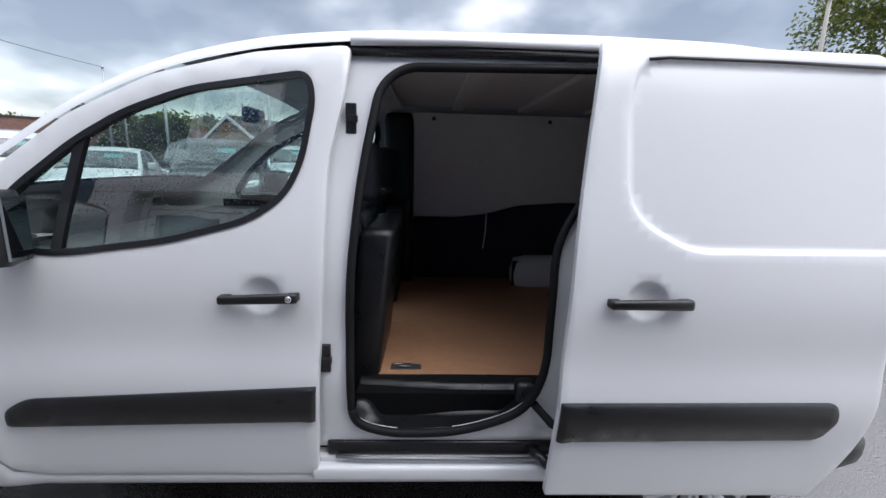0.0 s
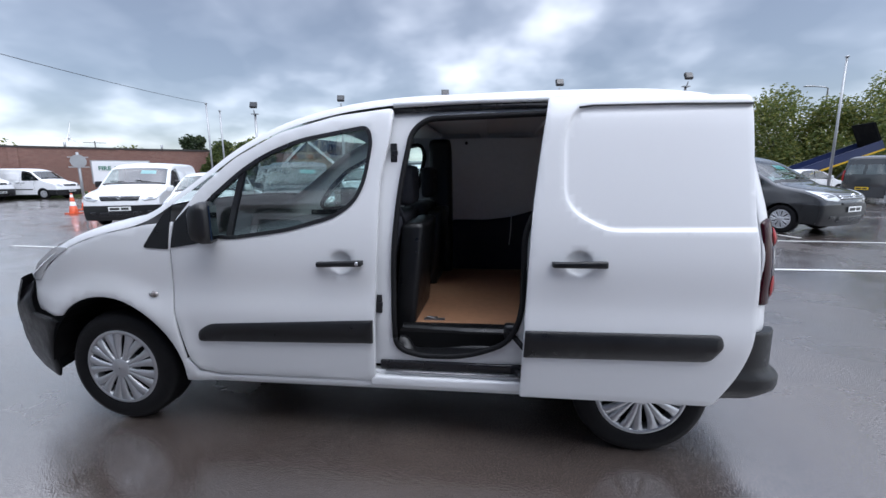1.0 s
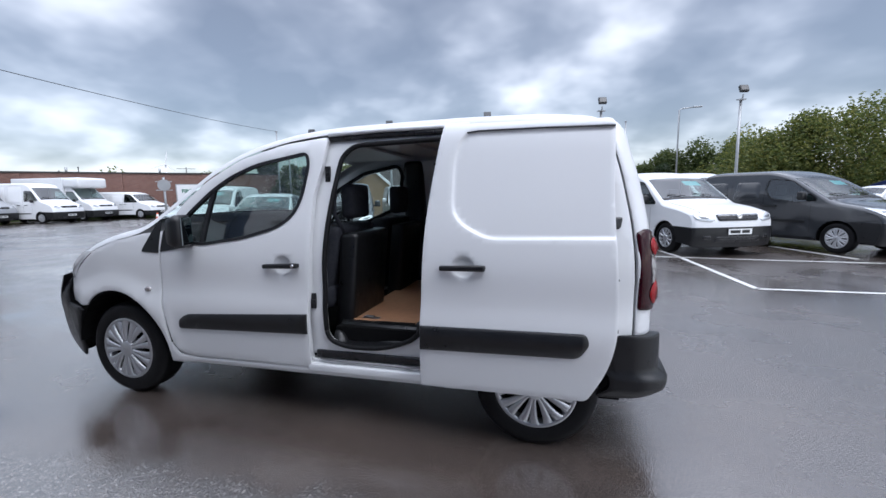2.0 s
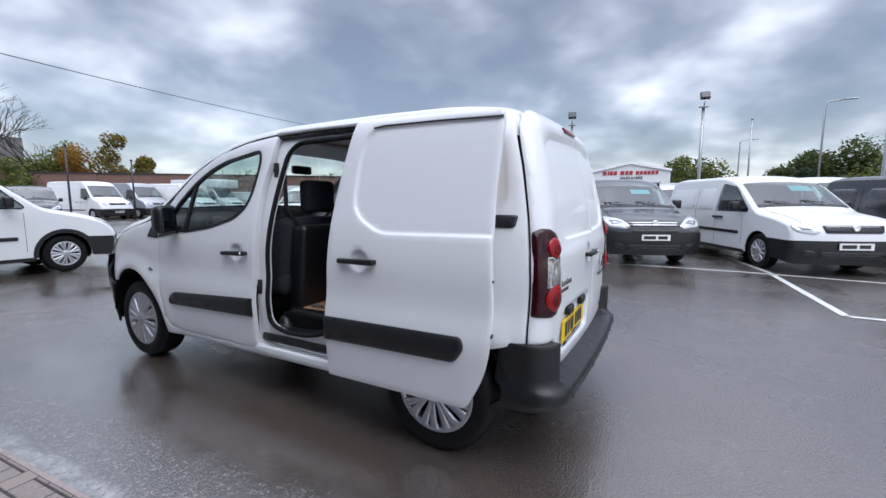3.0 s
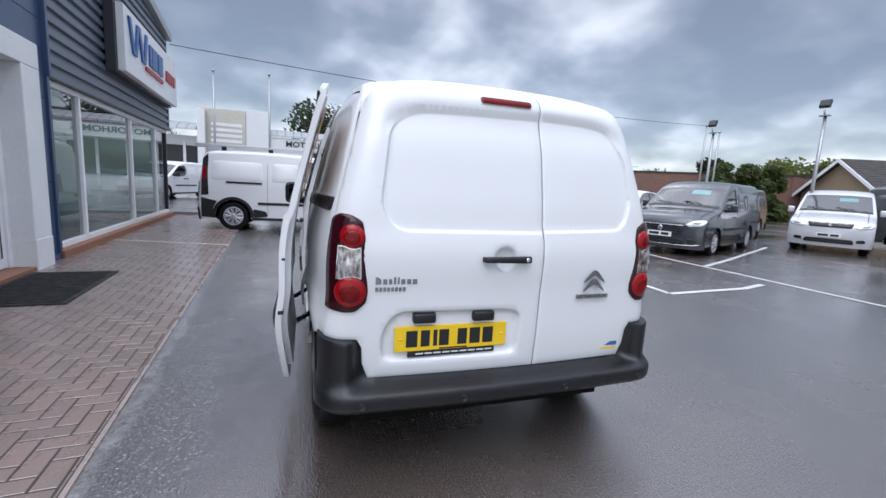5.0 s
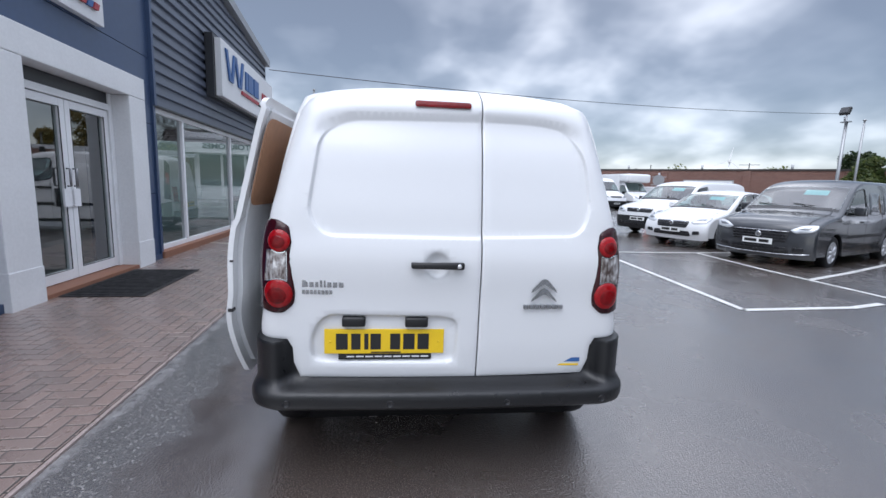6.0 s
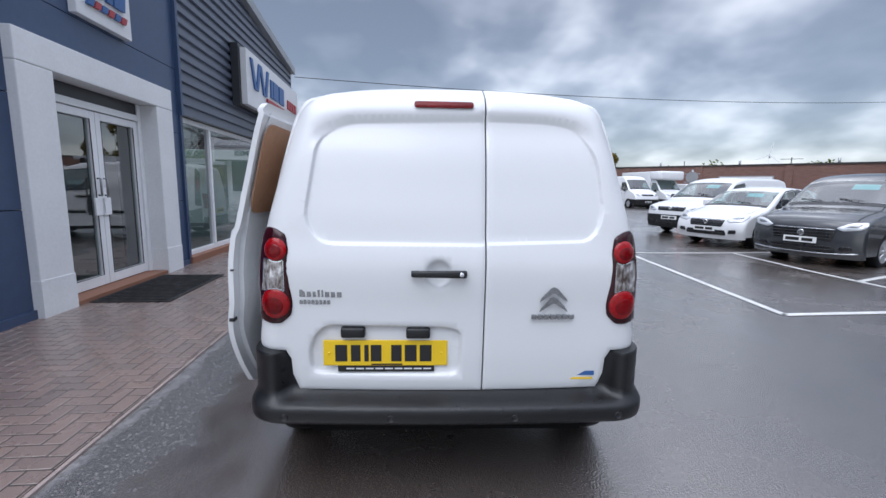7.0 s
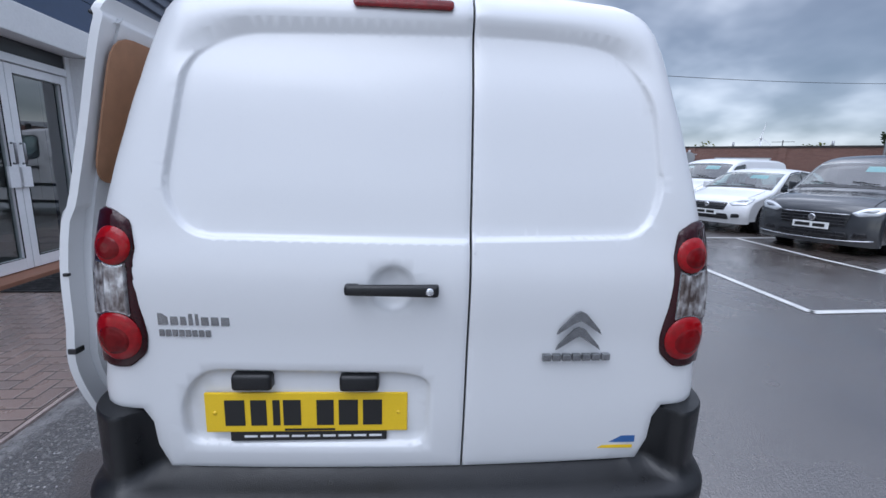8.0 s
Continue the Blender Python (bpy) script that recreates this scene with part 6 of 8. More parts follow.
def build_inside():
    box("underbody", -1.75, 1.80, -0.62, 0.62, 0.20, 0.42, UNDER, van)
    box("load_floor_base", 0.18, 1.86, -0.74, 0.76, 0.42, 0.545, UNDER, van)
    box("cab_floor", -1.0, 0.18, -0.78, 0.78, 0.36, 0.42, UNDER, van)
    for wx in (-1.364, 1.364):
        for s in (-1, 1):
            pts = arc(wx, 0.315, 0.408, 4, 176, 18)
            vs = [(p[0], yy, p[1]) for yy in (s * 0.845, s * 0.56) for p in pts]
            n = len(pts)
            mesh("arch_liner", vs, [(i, i + 1, n + i + 1, n + i) for i in range(n - 1)], UNDER, van, "black wheel arch liner")
            box("arch_back", wx - 0.40, wx + 0.40, s * 0.55, s * 0.56, 0.2, 0.72, UNDER, van)
    bm = bmesh.new()
    bm_box(bm, 0.20, 1.84, -0.635, 0.70, 0.548, 0.563, 0.003)
    pf = part("plywood_floor", bm, PLY, van, "bare brown plywood load floor")
    # recessed lashing ring near the door
    bm = bmesh.new()
    bm_box(bm, 0.285, 0.40, -0.605, -0.565, 0.5632, 0.566, 0.001)
    part("lashing_plate", bm, STEEL, pf, "steel lashing plate")
    tube("lashing_ring", [(0.30, -0.585, 0.567), (0.30, -0.575, 0.572), (0.36, -0.575, 0.572), (0.36, -0.595, 0.572), (0.30, -0.595, 0.572)], 0.004, STEEL, pf)
    # moulded step well
    nx, ny = 26, 14
    vs, fs = [], []
    for j in range(ny + 1):
        for i in range(nx + 1):
            x, y = 0.185 + 0.66 * i / nx, -0.815 + 0.19 * j / ny
            rise = smooth01((y + 0.715 + 0.03 * math.sin((x - 0.2) * 4)) / 0.045)
            left_, right_ = smooth01((0.27 - x) / 0.05), smooth01((x - 0.66) / 0.12)
            z = 0.462 + 0.098 * max(rise, left_ * 0.65 * smooth01((y + 0.80) / 0.05), right_ * 0.9) + 0.012 * smooth01((x - 0.35) / 0.3)
            vs.append((x, y, min(z, 0.562)))
    fs = [(j * (nx + 1) + i, j * (nx + 1) + i + 1, (j + 1) * (nx + 1) + i + 1, (j + 1) * (nx + 1) + i) for j in range(ny) for i in range(nx)]
    mesh("step_well", vs, fs, PLASTIC, van, "black moulded plastic step well", True)
    # walls of the load space
    def wall(a, b, d):
        return Vector((a, 0.745 - 0.20 * max(0, b - 0.95) ** 1.3 - d, b))
    panel("load_wall", rounded([(0.30, 0.55), (1.80, 0.55), (1.76, 1.62), (0.30, 1.62)], 0.03), wall, PRIMER, van, "pale painted load space wall", res=0.2, thick=0.01, flip=True)
    low = [(0.30, 0.56), (1.80, 0.56), (1.80, 1.09), (1.28, 1.085), (1.0, 1.06), (0.80, 1.0), (0.6, 0.975), (0.30, 0.975)]
    panel("wall_lining", rounded(low, 0.05), lambda a, b, d: wall(a, b, d + 0.022), LINING, van, "dark blue lower wall lining", res=0.2, thick=0.01, flip=True)
    rec = rounded([(0.98, 1.12), (1.70, 1.12), (1.68, 1.56), (1.0, 1.56)], 0.10)
    panel("wall_pressing", rec, lambda a, b, d: wall(a, b, d + 0.016), PRIMER, van, "", res=0.2, thick=0.012, flip=True, edge=0.02, roll=0.01)
    bm = bmesh.new()
    bm_box(bm, 0.96, 1.74, 0.50, 0.735, 0.50, 0.745, 0.10)
    part("wheel_box", bm, PRIMER, van, "pale grey wheel arch box", True)
    for x in (0.44, 1.15):
        vs, fs = lathe([(0.012, -0.004), (0.001, -0.004)], 12)
        mesh("wall_hole", [(x + v[0], 0.60 + v[1], 1.585 + v[2]) for v in vs], fs, INK, van)
    tube("loose_strap", [(0.80, 0.705, 1.02), (0.798, 0.69, 0.90), (0.785, 0.69, 0.77)], 0.004, SIGN_WHITE, van, "thin pale hanging strap", 6)
    box("headlining", 0.25, 1.70, -0.60, 0.60, 1.655, 1.668, PRIMER, van, "pale load space ceiling")
    for x in (0.55, 0.95, 1.35):
        box("roof_bow", x, x + 0.06, -0.60, 0.60, 1.632, 1.654, PRIMER, van)
    box("cab_headlining", -0.30, 0.25, -0.60, 0.60, 1.63, 1.645, PRIMER, van)
    for s in (-1,):
        panel("near_wall", [(1.0, 0.56), (1.80, 0.56), (1.76, 1.60), (1.0, 1.60)], lambda a, b, d: Vector((a, -(0.735 - 0.20 * max(0, b - 0.95) ** 1.3 - d), b)), PRIMER, van, "", res=0.3, thick=0.01)
    # pillar on the far side with its dark trim
    bm = bmesh.new()
    bm_box(bm, 0.14, 0.32, 0.60, 0.76, 0.5, 1.62, 0.04)
    part("far_pillar_trim", bm, PLASTIC, van, "dark pillar trim", True)
    # seats
    for y0, w in ((-0.40, 0.27), (0.40, 0.25)):
        bm = bmesh.new()
        bm_box(bm, -0.42, 0.12, y0 - w, y0 + w, 0.62, 0.78, 0.05)
        bm_box(bm, -0.09, 0.10, y0 - w, y0 + w, 0.66, 1.15, 0.06)
        for v in bm.verts:
            if v.co.z > 0.80:
                v.co.x += (v.co.z - 0.80) * 0.30
        st = part("seat", bm, FABRIC, van, "dark fabric front seat", True)
        bm = bmesh.new()
        bm_box(bm, 0.13, 0.22, y0 - 0.13, y0 + 0.13, 1.18, 1.40, 0.035)
        part("headrest", bm, FABRIC, st, "dark headrest", True)
        bm = bmesh.new()
        bm_box(bm, 0.12, 0.24, y0 - w + 0.02, y0 + w - 0.02, 0.46, 1.10, 0.03)
        for v in bm.verts:
            v.co.x += (v.co.z - 0.46) * 0.10
        part("seat_back_cover", bm, PLASTIC, st, "dark moulded seat back", True)
    tube("seat_belt", [(0.20, -0.70, 1.50), (0.16, -0.66, 1.22), (0.20, -0.58, 1.05)], 0.014, FABRIC, van, "dark seat belt", 6)
    # dashboard and wheel
    bm = bmesh.new()
    bm_box(bm, -1.02, -0.58, -0.74, 0.74, 0.68, 1.02, 0.08)
    part("dashboard", bm, PLASTIC, van, "dark moulded dashboard", True)
    bm = bmesh.new()
    bm_box(bm, -0.62, -0.50, -0.14, 0.16, 0.60, 1.00, 0.03)
    part("centre_console", bm, PLASTIC, van, "dark centre console", True)
    ring = [Vector((0.05 * math.sin(a), 0.185 * math.cos(a), 0.178 * math.sin(a))) for a in np.linspace(0, 2 * math.pi, 29)]
    sw = tube("steering_wheel", [p + Vector((-0.40, 0.38, 1.02)) for p in ring], 0.014, GLOSS_BLACK, van, "black steering wheel")
    bm = bmesh.new()
    bm_box(bm, -0.44, -0.38, 0.30, 0.46, 0.96, 1.06, 0.03)
    bm_box(bm, -0.425, -0.40, 0.20, 0.56, 1.0, 1.03, 0.008)
    part("wheel_hub", bm, GLOSS_BLACK, sw, "", True)
    bm = bmesh.new()
    bm_box(bm, -0.42, -0.38, -0.10, 0.10, 1.48, 1.55, 0.02)
    part("rear_view_mirror", bm, GLOSS_BLACK, van, "", True)
    box("cab_side_trim", -0.95, 0.10, 0.80, 0.82, 0.45, 1.05, PLASTIC, van)
    box("cab_side_trim", -0.95, 0.06, -0.82, -0.80, 0.45, 1.02, PLASTIC, van)


build_side()
build_slider()
build_top()
build_rear()
build_inside()
hero_wheels = wheel_meshes(0.315, 0.20, 0.212, 9, SILVER, petals=True)
for wx in (-1.364, 1.364):
    put_wheel(van, wx, -0.735, 0.315, hero_wheels, False)
    put_wheel(van, wx, 0.735, 0.315, hero_wheels, True)


# ---- the yard: ground, paving, lines ----
def build_ground():
    xs = [-900, -400, -200, -120, -80, -60, -50, -44, -38, -32, -27, -22, -18, -14, -10, -6, -2, 2, 6, 10, 15, 20, 30, 45, 70, 120, 250, 900]
    ys = [-900, -300, -120, -60, -30, -15, -8, -4, -1, 2, 5, 8, 11, 14, 17, 21, 25, 30, 36, 42, 50, 60, 80, 120, 250, 900]
    vs = [(x, y, min(ground_z(x, y), 3.0)) for y in ys for x in xs]
    n = len(xs)
    fs = [(j * n + i, j * n + i + 1, (j + 1) * n + i + 1, (j + 1) * n + i) for j in range(len(ys) - 1) for i in range(n - 1)]
    g = mesh("ground", vs, fs, ASPHALT, smooth=True)
    tagged(g, "dark wet asphalt yard with shallow puddles", "ground", kind="structure")


build_ground()


def road_line(points, width=0.09):
    vs, fs = [], []
    P = [Vector((x, y)) for x, y in points]
    for i, p in enumerate(P):
        d = (P[min(i + 1, len(P) - 1)] - P[max(i - 1, 0)]).normalized()
        s = Vector((-d.y, d.x)) * width / 2
        for q in (p - s, p + s):
            vs.append((q.x, q.y, ground_z(q.x, q.y) + 0.005))
    fs = [(2 * i, 2 * i + 2, 2 * i + 3, 2 * i + 1) for i in range(len(P) - 1)]
    return tagged(mesh("parking_line", vs, fs, LINE), "worn white painted parking bay line", "line", "parking bay lines", "structure")


for pts in ([(-0.68, 3.80), (-4.7, 4.15), (-9, 4.55)], [(-0.68, 3.80), (-0.80, 5.38), (-0.98, 6.0)], [(-5.17, 4.3), (-5.20, 5.4), (-5.29, 6.6), (-5.75, 10.5)], [(-2.42, 6.5), (-3.06, 7.95), (-5.0, 12)],
            [(4.06, 3.50), (5.8, 3.48), (9.0, 3.2), (14, 2.7)], [(4.06, 3.50), (3.84, 6.6), (2.9, 11)], [(-5.3, 6.62), (-3.3, 6.47), (-1.77, 6.48), (1.05, 6.44), (3.4, 6.45), (5.2, 6.25), (7.2, 6.12), (14, 5.4)], [(1.75, 7.6), (0.9, 11.2)], [(6.3, 8.6), (6.9, 6.6)], [(10.0, 7.8), (10.9, 5.2)]):
    road_line(pts)

FACE = pose(0, -3.71, 0, 0, 0, 180 + 3.32)  # the showroom's own frame: x along the facade, y inwards, z up


def build_paving():
    """Blocks 200 x 100 mm in herringbone between the showroom and the yard."""
    slab = box("paving", -4.56, 10.78, -1.82, 0.25, -0.05, 0.0116, JOINT)
    slab.matrix_world = FACE
    tagged(slab, "wet red-brown block paving laid in herringbone", "paving", kind="structure")
    me = bpy.data.meshes.new("paving_block")
    bm = bmesh.new()
    bm_box(bm, -0.0965, 0.0965, -0.0465, 0.0465, -0.03, 0.0)
    top = [f for f in bm.faces if f.normal.z > 0.9]
    r = bmesh.ops.inset_region(bm, faces=top, thickness=0.006, depth=0.0)
    for f in bm.faces:
        if f.normal.z > 0.9 and len(f.verts) == 4 and f.calc_area() > 0.01:
            for v in f.verts:
                v.co.z += 0.004
    bm.to_mesh(me)
    bm.free()
    me.materials.append(PAVER)
    rng = random.Random(4)
    near, rest = [], []
    for i in range(-46, 109):
        for j in range(-22, 7):
            k = (i - j) % 4
            if k not in (0, 3):
                continue
            cx, cy, turn = ((i + 1) * 0.1, (j + 0.5) * 0.1, 0) if k == 0 else ((i + 0.5) * 0.1, (j + 1) * 0.1, 90)
            if cy < -1.97 or cy > 0.5 or cx > 10.8 or (cy > 0.2 and not 0.6 < cx < 4):
                continue
            m = pose(cx, cy, 0.010 + rng.uniform(-0.0004, 0.0006), rng.uniform(-0.2, 0.2), rng.uniform(-0.15, 0.15), turn + rng.uniform(-0.5, 0.5))
            (near if -2.6 < cx < 1.2 and -1.70 < cy < -0.22 else rest).append(m)
    if len(near) > 300:
        rest += near[300:]
        near = near[:300]
    for m in near:
        ob = new("paving_block", me)
        ob.parent = slab
        ob.matrix_local = m
    base = [v.co.copy() for v in me.vertices]
    polys = [tuple(p.vertices) for p in me.polygons]
    vs, fs = [], []
    for m in rest:
        s = len(vs)
        vs += [Vector((q.x, max(q.y, -1.816), q.z)) for q in (m @ v for v in base)]
        fs += [tuple(s + i for i in p) for p in polys]
    ob = mesh("paving_blocks", vs, fs, PAVER_JOINED, slab)
    ob["kind"] = "stuff"
    edge = box("kerb_edging", -4.6, 10.9, -1.842, -1.820, -0.1, 0.013, EDGING, bevel=0.003)
    edge.matrix_world = FACE
    tagged(edge, "flush brown wet edging along the paving", "kerb", kind="structure")
    strip = box("paving_strip", -0.025, 0.025, -1.12, 1.12, -0.05, 0.0175, CONCRETE, bevel=0.003)
    strip.matrix_world = pose(-5.1, -3.2, 0, 0, 0, -15.3)
    tagged(strip, "thin pale concrete strip across the block paving", "paving strip", kind="structure")
    edge = box("kerb_edging", 10.9, 11.05, -1.93, 0.3, -0.1, 0.09, KERB, bevel=0.01)
    edge.matrix_world = FACE
    tagged(edge, "low concrete kerb at the end of the paving", "kerb", kind="structure")


# ---- the showroom ----
def build_showroom():
    b = thing("showroom_building", FACE, "dark blue clad vehicle showroom with a pale grey door portal", "building", kind="structure")

    def bx(name, u0, u1, n0, n1, z0, z1, mat, label="", bevel=0.0, parent=b):
        return box(name, u0, u1, -n1, -n0, z0, z1, mat, parent, label, bevel)
    def sheet(name, u0, u1, n, z0, z1, label, parent):
        return mesh(name, [(u0, -n, z0), (u1, -n, z0), (u1, -n, z1), (u0, -n, z1)], [(0, 1, 2, 3)], SHOP_GLASS, parent, label)
    # flat navy panels beside the portal and above it, in courses
    # panels left of u = -0.04: unseen extension, added to shade the van's side
    for u0, u1, zr in ((-3.0, -2.03, 4.3), (-2.02, -0.04, 4.3), (-0.03, 0.44, 6.2)):
        for z0, z1 in ((0.0, 1.045), (1.055, 2.09), (2.10, 3.05), (3.06, zr)):
            bx("wall_panel", u0, u1, -0.30, -0.09, z0, z1, NAVY)
    for z0, z1 in ((2.672, 3.05), (3.06, 6.2)):
        bx("wall_panel", 0.442, 3.40, -0.30, -0.09, z0, z1, NAVY)
    for z0, z1 in ((0.0, 1.045), (1.055, 2.09), (2.10, 2.668)):
        bx("wall_panel", 3.054, 3.40, -0.30, -0.09, z0, z1, NAVY)
    bx("wall_base", -3.0, 0.436, -0.11, -0.06, 0.0, 0.10, NAVY, "navy base flashing")
    bx("wall_base", 3.056, 3.42, -0.11, -0.06, 0.0, 0.09, NAVY, "navy base flashing")
    bx("inner_wall", -3.0, 0.0, -0.6, -0.31, 0, 4.25, NAVY)
    bx("inner_wall", 0.0, 0.86, -0.6, -0.31, 0, 6.1, NAVY)
    bx("inner_wall", 0.86, 3.45, -0.6, -0.31, 2.4, 6.1, NAVY)
    bx("inner_wall", 2.66, 3.45, -0.6, -0.31, 0, 2.4, NAVY)
    # portal
    bx("portal_post", 0.44, 0.86, -0.305, 0.0, 0.0, 2.378, RENDER_GREY, "pale grey rendered portal post", 0.012)
    bx("portal_post", 2.64, 3.05, -0.305, 0.0, 0.0, 2.378, RENDER_GREY, "pale grey rendered portal post", 0.012)
    bx("portal_beam", 0.44, 3.05, -0.305, 0.002, 2.38, 2.67, RENDER_GREY, "pale grey rendered portal beam", 0.012)
    bx("portal_plinth", 0.435, 0.864, -0.30, 0.006, 0.0, 0.38, RENDER_GREY, "", 0.006)
    bx("portal_plinth", 2.636, 3.054, -0.30, 0.006, 0.0, 0.38, RENDER_GREY, "", 0.006)
    bx("door_step", 0.866, 2.634, -0.42, -0.01, 0.0, 0.06, TERRACOTTA, "terracotta tiled door step", 0.006)
    # glazed double door
    zt = 2.12
    for u0, u1 in ((0.862, 0.93), (2.57, 2.638)):
        bx("door_frame", u0, u1, -0.33, -0.22, 0.06, 2.376, WHITE_FRAME, bevel=0.006)
    bx("door_frame", 0.93, 2.57, -0.33, -0.22, zt + 0.03, zt + 0.11, WHITE_FRAME, bevel=0.006)
    bx("shutter_box", 0.93, 2.57, -0.32, -0.24, zt + 0.11, 2.376, DARK_FRAME, "dark louvred panel over the door")
    for u0, u1, hs in ((0.94, 1.745, 1), (1.755, 2.56, -1)):
        d = bx("door_leaf", u0, u0 + 0.085, -0.31, -0.24, 0.07, zt + 0.02, WHITE_FRAME, "white aluminium glazed door", 0.006)
        bx("leaf_rail", u1 - 0.085, u1, -0.31, -0.24, 0.07, zt + 0.02, WHITE_FRAME, bevel=0.006, parent=d)
        bx("leaf_rail", u0 + 0.085, u1 - 0.085, -0.31, -0.24, 0.07, 0.19, WHITE_FRAME, bevel=0.006, parent=d)
        bx("leaf_rail", u0 + 0.085, u1 - 0.085, -0.31, -0.24, zt - 0.07, zt + 0.02, WHITE_FRAME, bevel=0.006, parent=d)
        sheet("pane", u0 + 0.08, u1 - 0.08, -0.275, 0.18, zt - 0.06, "clear door glass", d)
        tube("glazing_seal", [(u0 + 0.087, 0.242, 0.192), (u1 - 0.087, 0.242, 0.192), (u1 - 0.087, 0.242, zt - 0.072), (u0 + 0.087, 0.242, zt - 0.072), (u0 + 0.087, 0.242, 0.192)], 0.006, RUBBER, d, "black glazing seal", 6)
        hu = u1 - 0.05 if hs > 0 else u0 + 0.05
        bx("push_plate", hu - 0.10, hu + 0.06, -0.24, -0.215, 0.92, 1.13, WHITE_FRAME, "white push plate", 0.004, parent=d)
        tube("door_handle", [(hu - 0.02, 0.225, 1.16), (hu - 0.02, 0.19, 1.16), (hu - 0.02, 0.19, 1.36), (hu - 0.02, 0.225, 1.36)], 0.012, STEEL, d)
    # showroom glazing
    zs, zg = 0.14, 2.38
    bx("glazing_sill", 3.42, 10.55, -0.40, -0.02, 0.0, zs - 0.02, TERRACOTTA, "brown brick sill under the glazing", 0.008)
    bx("sill_rail", 3.47, 10.45, -0.22, -0.14, zs - 0.02, zs + 0.06, WHITE_FRAME, bevel=0.006)
    bx("head_rail", 3.47, 10.45, -0.22, -0.14, zg - 0.08, zg, WHITE_FRAME, bevel=0.006)
    us = [3.50, 4.6, 7.2, 9.2, 10.4]
    for u in us:
        bx("mullion", u - 0.035, u + 0.035, -0.23, -0.135, zs + 0.06, zg - 0.08, WHITE_FRAME if u != us[-1] else DARK_FRAME, bevel=0.005)
        bx("mullion_seal", u + 0.036, u + 0.05, -0.20, -0.15, zs + 0.06, zg - 0.08, RUBBER)
    for u0, u1 in zip(us, us[1:]):
        sheet("pane", u0 + 0.04, u1 - 0.04, -0.18, zs + 0.05, zg - 0.07, "large showroom window pane", b)
    # corrugated cladding: a real folded sheet
    z = 2.40
    prof = []
    while z < 6.4:
        prof += [(z, 0.0), (z + 0.085, 0.0), (z + 0.10, -0.045), (z + 0.16, -0.045), (z + 0.175, 0.0)]
        z += 0.175
    vs, fs = [], []
    verge = lambda u: 4.84 + 0.115 * (10.5 - u)  # the roof line falls towards the far end
    vs += [(3.45, 0.06 - p[1], min(p[0], verge(3.45))) for p in prof]
    vs += [(max(3.45, min(10.5, 10.5 - (p[0] - 4.84) / 0.115)), 0.06 - p[1], min(p[0], verge(3.45))) for p in prof]
    m = len(prof)
    fs = [(i, i + 1, m + i + 1, m + i) for i in range(m - 1)]
    mesh("corrugated_cladding", vs, fs, SLATE, b, "dark slate-blue horizontal corrugated cladding")
    # its end, turned round the corner
    vs = []
    for n in (0.06, 6.0):
        vs += [(10.5 + p[1] * 0.6, n, min(p[0], 4.84)) for p in prof]
    mesh("corrugated_cladding_end", vs, [f[::-1] for f in fs], SLATE, b)
    bx("corner_flashing", 3.40, 3.47, -0.31, -0.03, 2.38, 6.3, NAVY, bevel=0.006)
    bx("corner_flashing", 3.402, 3.468, -0.30, -0.06, 0.0, 2.378, NAVY)
    bx("cladding_soffit", 3.45, 10.5, -0.9, -0.05, 2.382, 2.40, DARK_FRAME)
    mesh("roof_sheet", [(10.55, -0.06, verge(10.55)), (3.4, -0.06, verge(3.4)), (3.4, 8, verge(3.4)), (10.55, 8, verge(10.55))], [(0, 1, 2, 3)], SLATE, b)
    # shallow pitched verge rising towards the door
    vs = [(10.56, -0.06, 4.78), (10.56, -0.06, 4.98), (3.4, -0.06, verge(3.4) + 0.14), (3.4, -0.06, verge(3.4) - 0.06)]
    vs += [(x, 0.10, z_) for x, _, z_ in vs]
    mesh("roof_verge", vs, [(0, 1, 2, 3), (7, 6, 5, 4), (0, 4, 5, 1), (1, 5, 6, 2), (2, 6, 7, 3), (3, 7, 4, 0)], ROOF_METAL, b, "pale metal roof verge")
    # inside: floor, back wall, ceiling
    bx("showroom_floor", 3.45, 10.4, -7.0, -0.33, 0.02, 0.10, KERB)
    bx("lobby_floor", 0.86, 3.44, -7.0, -0.43, 0.0, 0.055, KERB)
    bx("back_wall", -3.0, 10.9, -7.2, -7.0, 0, 4.2, PRIMER)
    bx("showroom_ceiling", -3.0, 10.9, -7.0, -0.61, 2.75, 2.82, SIGN_WHITE)
    bx("end_wall", -3.1, -3.0, -7.2, -0.09, 0, 4.3, NAVY)
    mesh("end_pane", [(10.42, 0.24, 0.1), (10.42, 6.9, 0.1), (10.42, 6.9, 2.38), (10.42, 0.24, 2.38)], [(0, 1, 2, 3)], SHOP_GLASS, b, "glazed end of the showroom")
    bx("desk", 1.3, 2.6, -3.6, -2.9, 0.07, 1.1, DARK_FRAME, "dark reception desk", 0.02)
    bx("lobby_side_wall", 3.3, 3.4, -6.9, -0.9, 0.05, 2.7, PRIMER)
    for u in (5.6, 7.4, 9.2):
        bx("ceiling_strip_light", u - 0.6, u + 0.6, -3.2, -3.05, 2.70, 2.745, SIGN_WHITE)
    return b


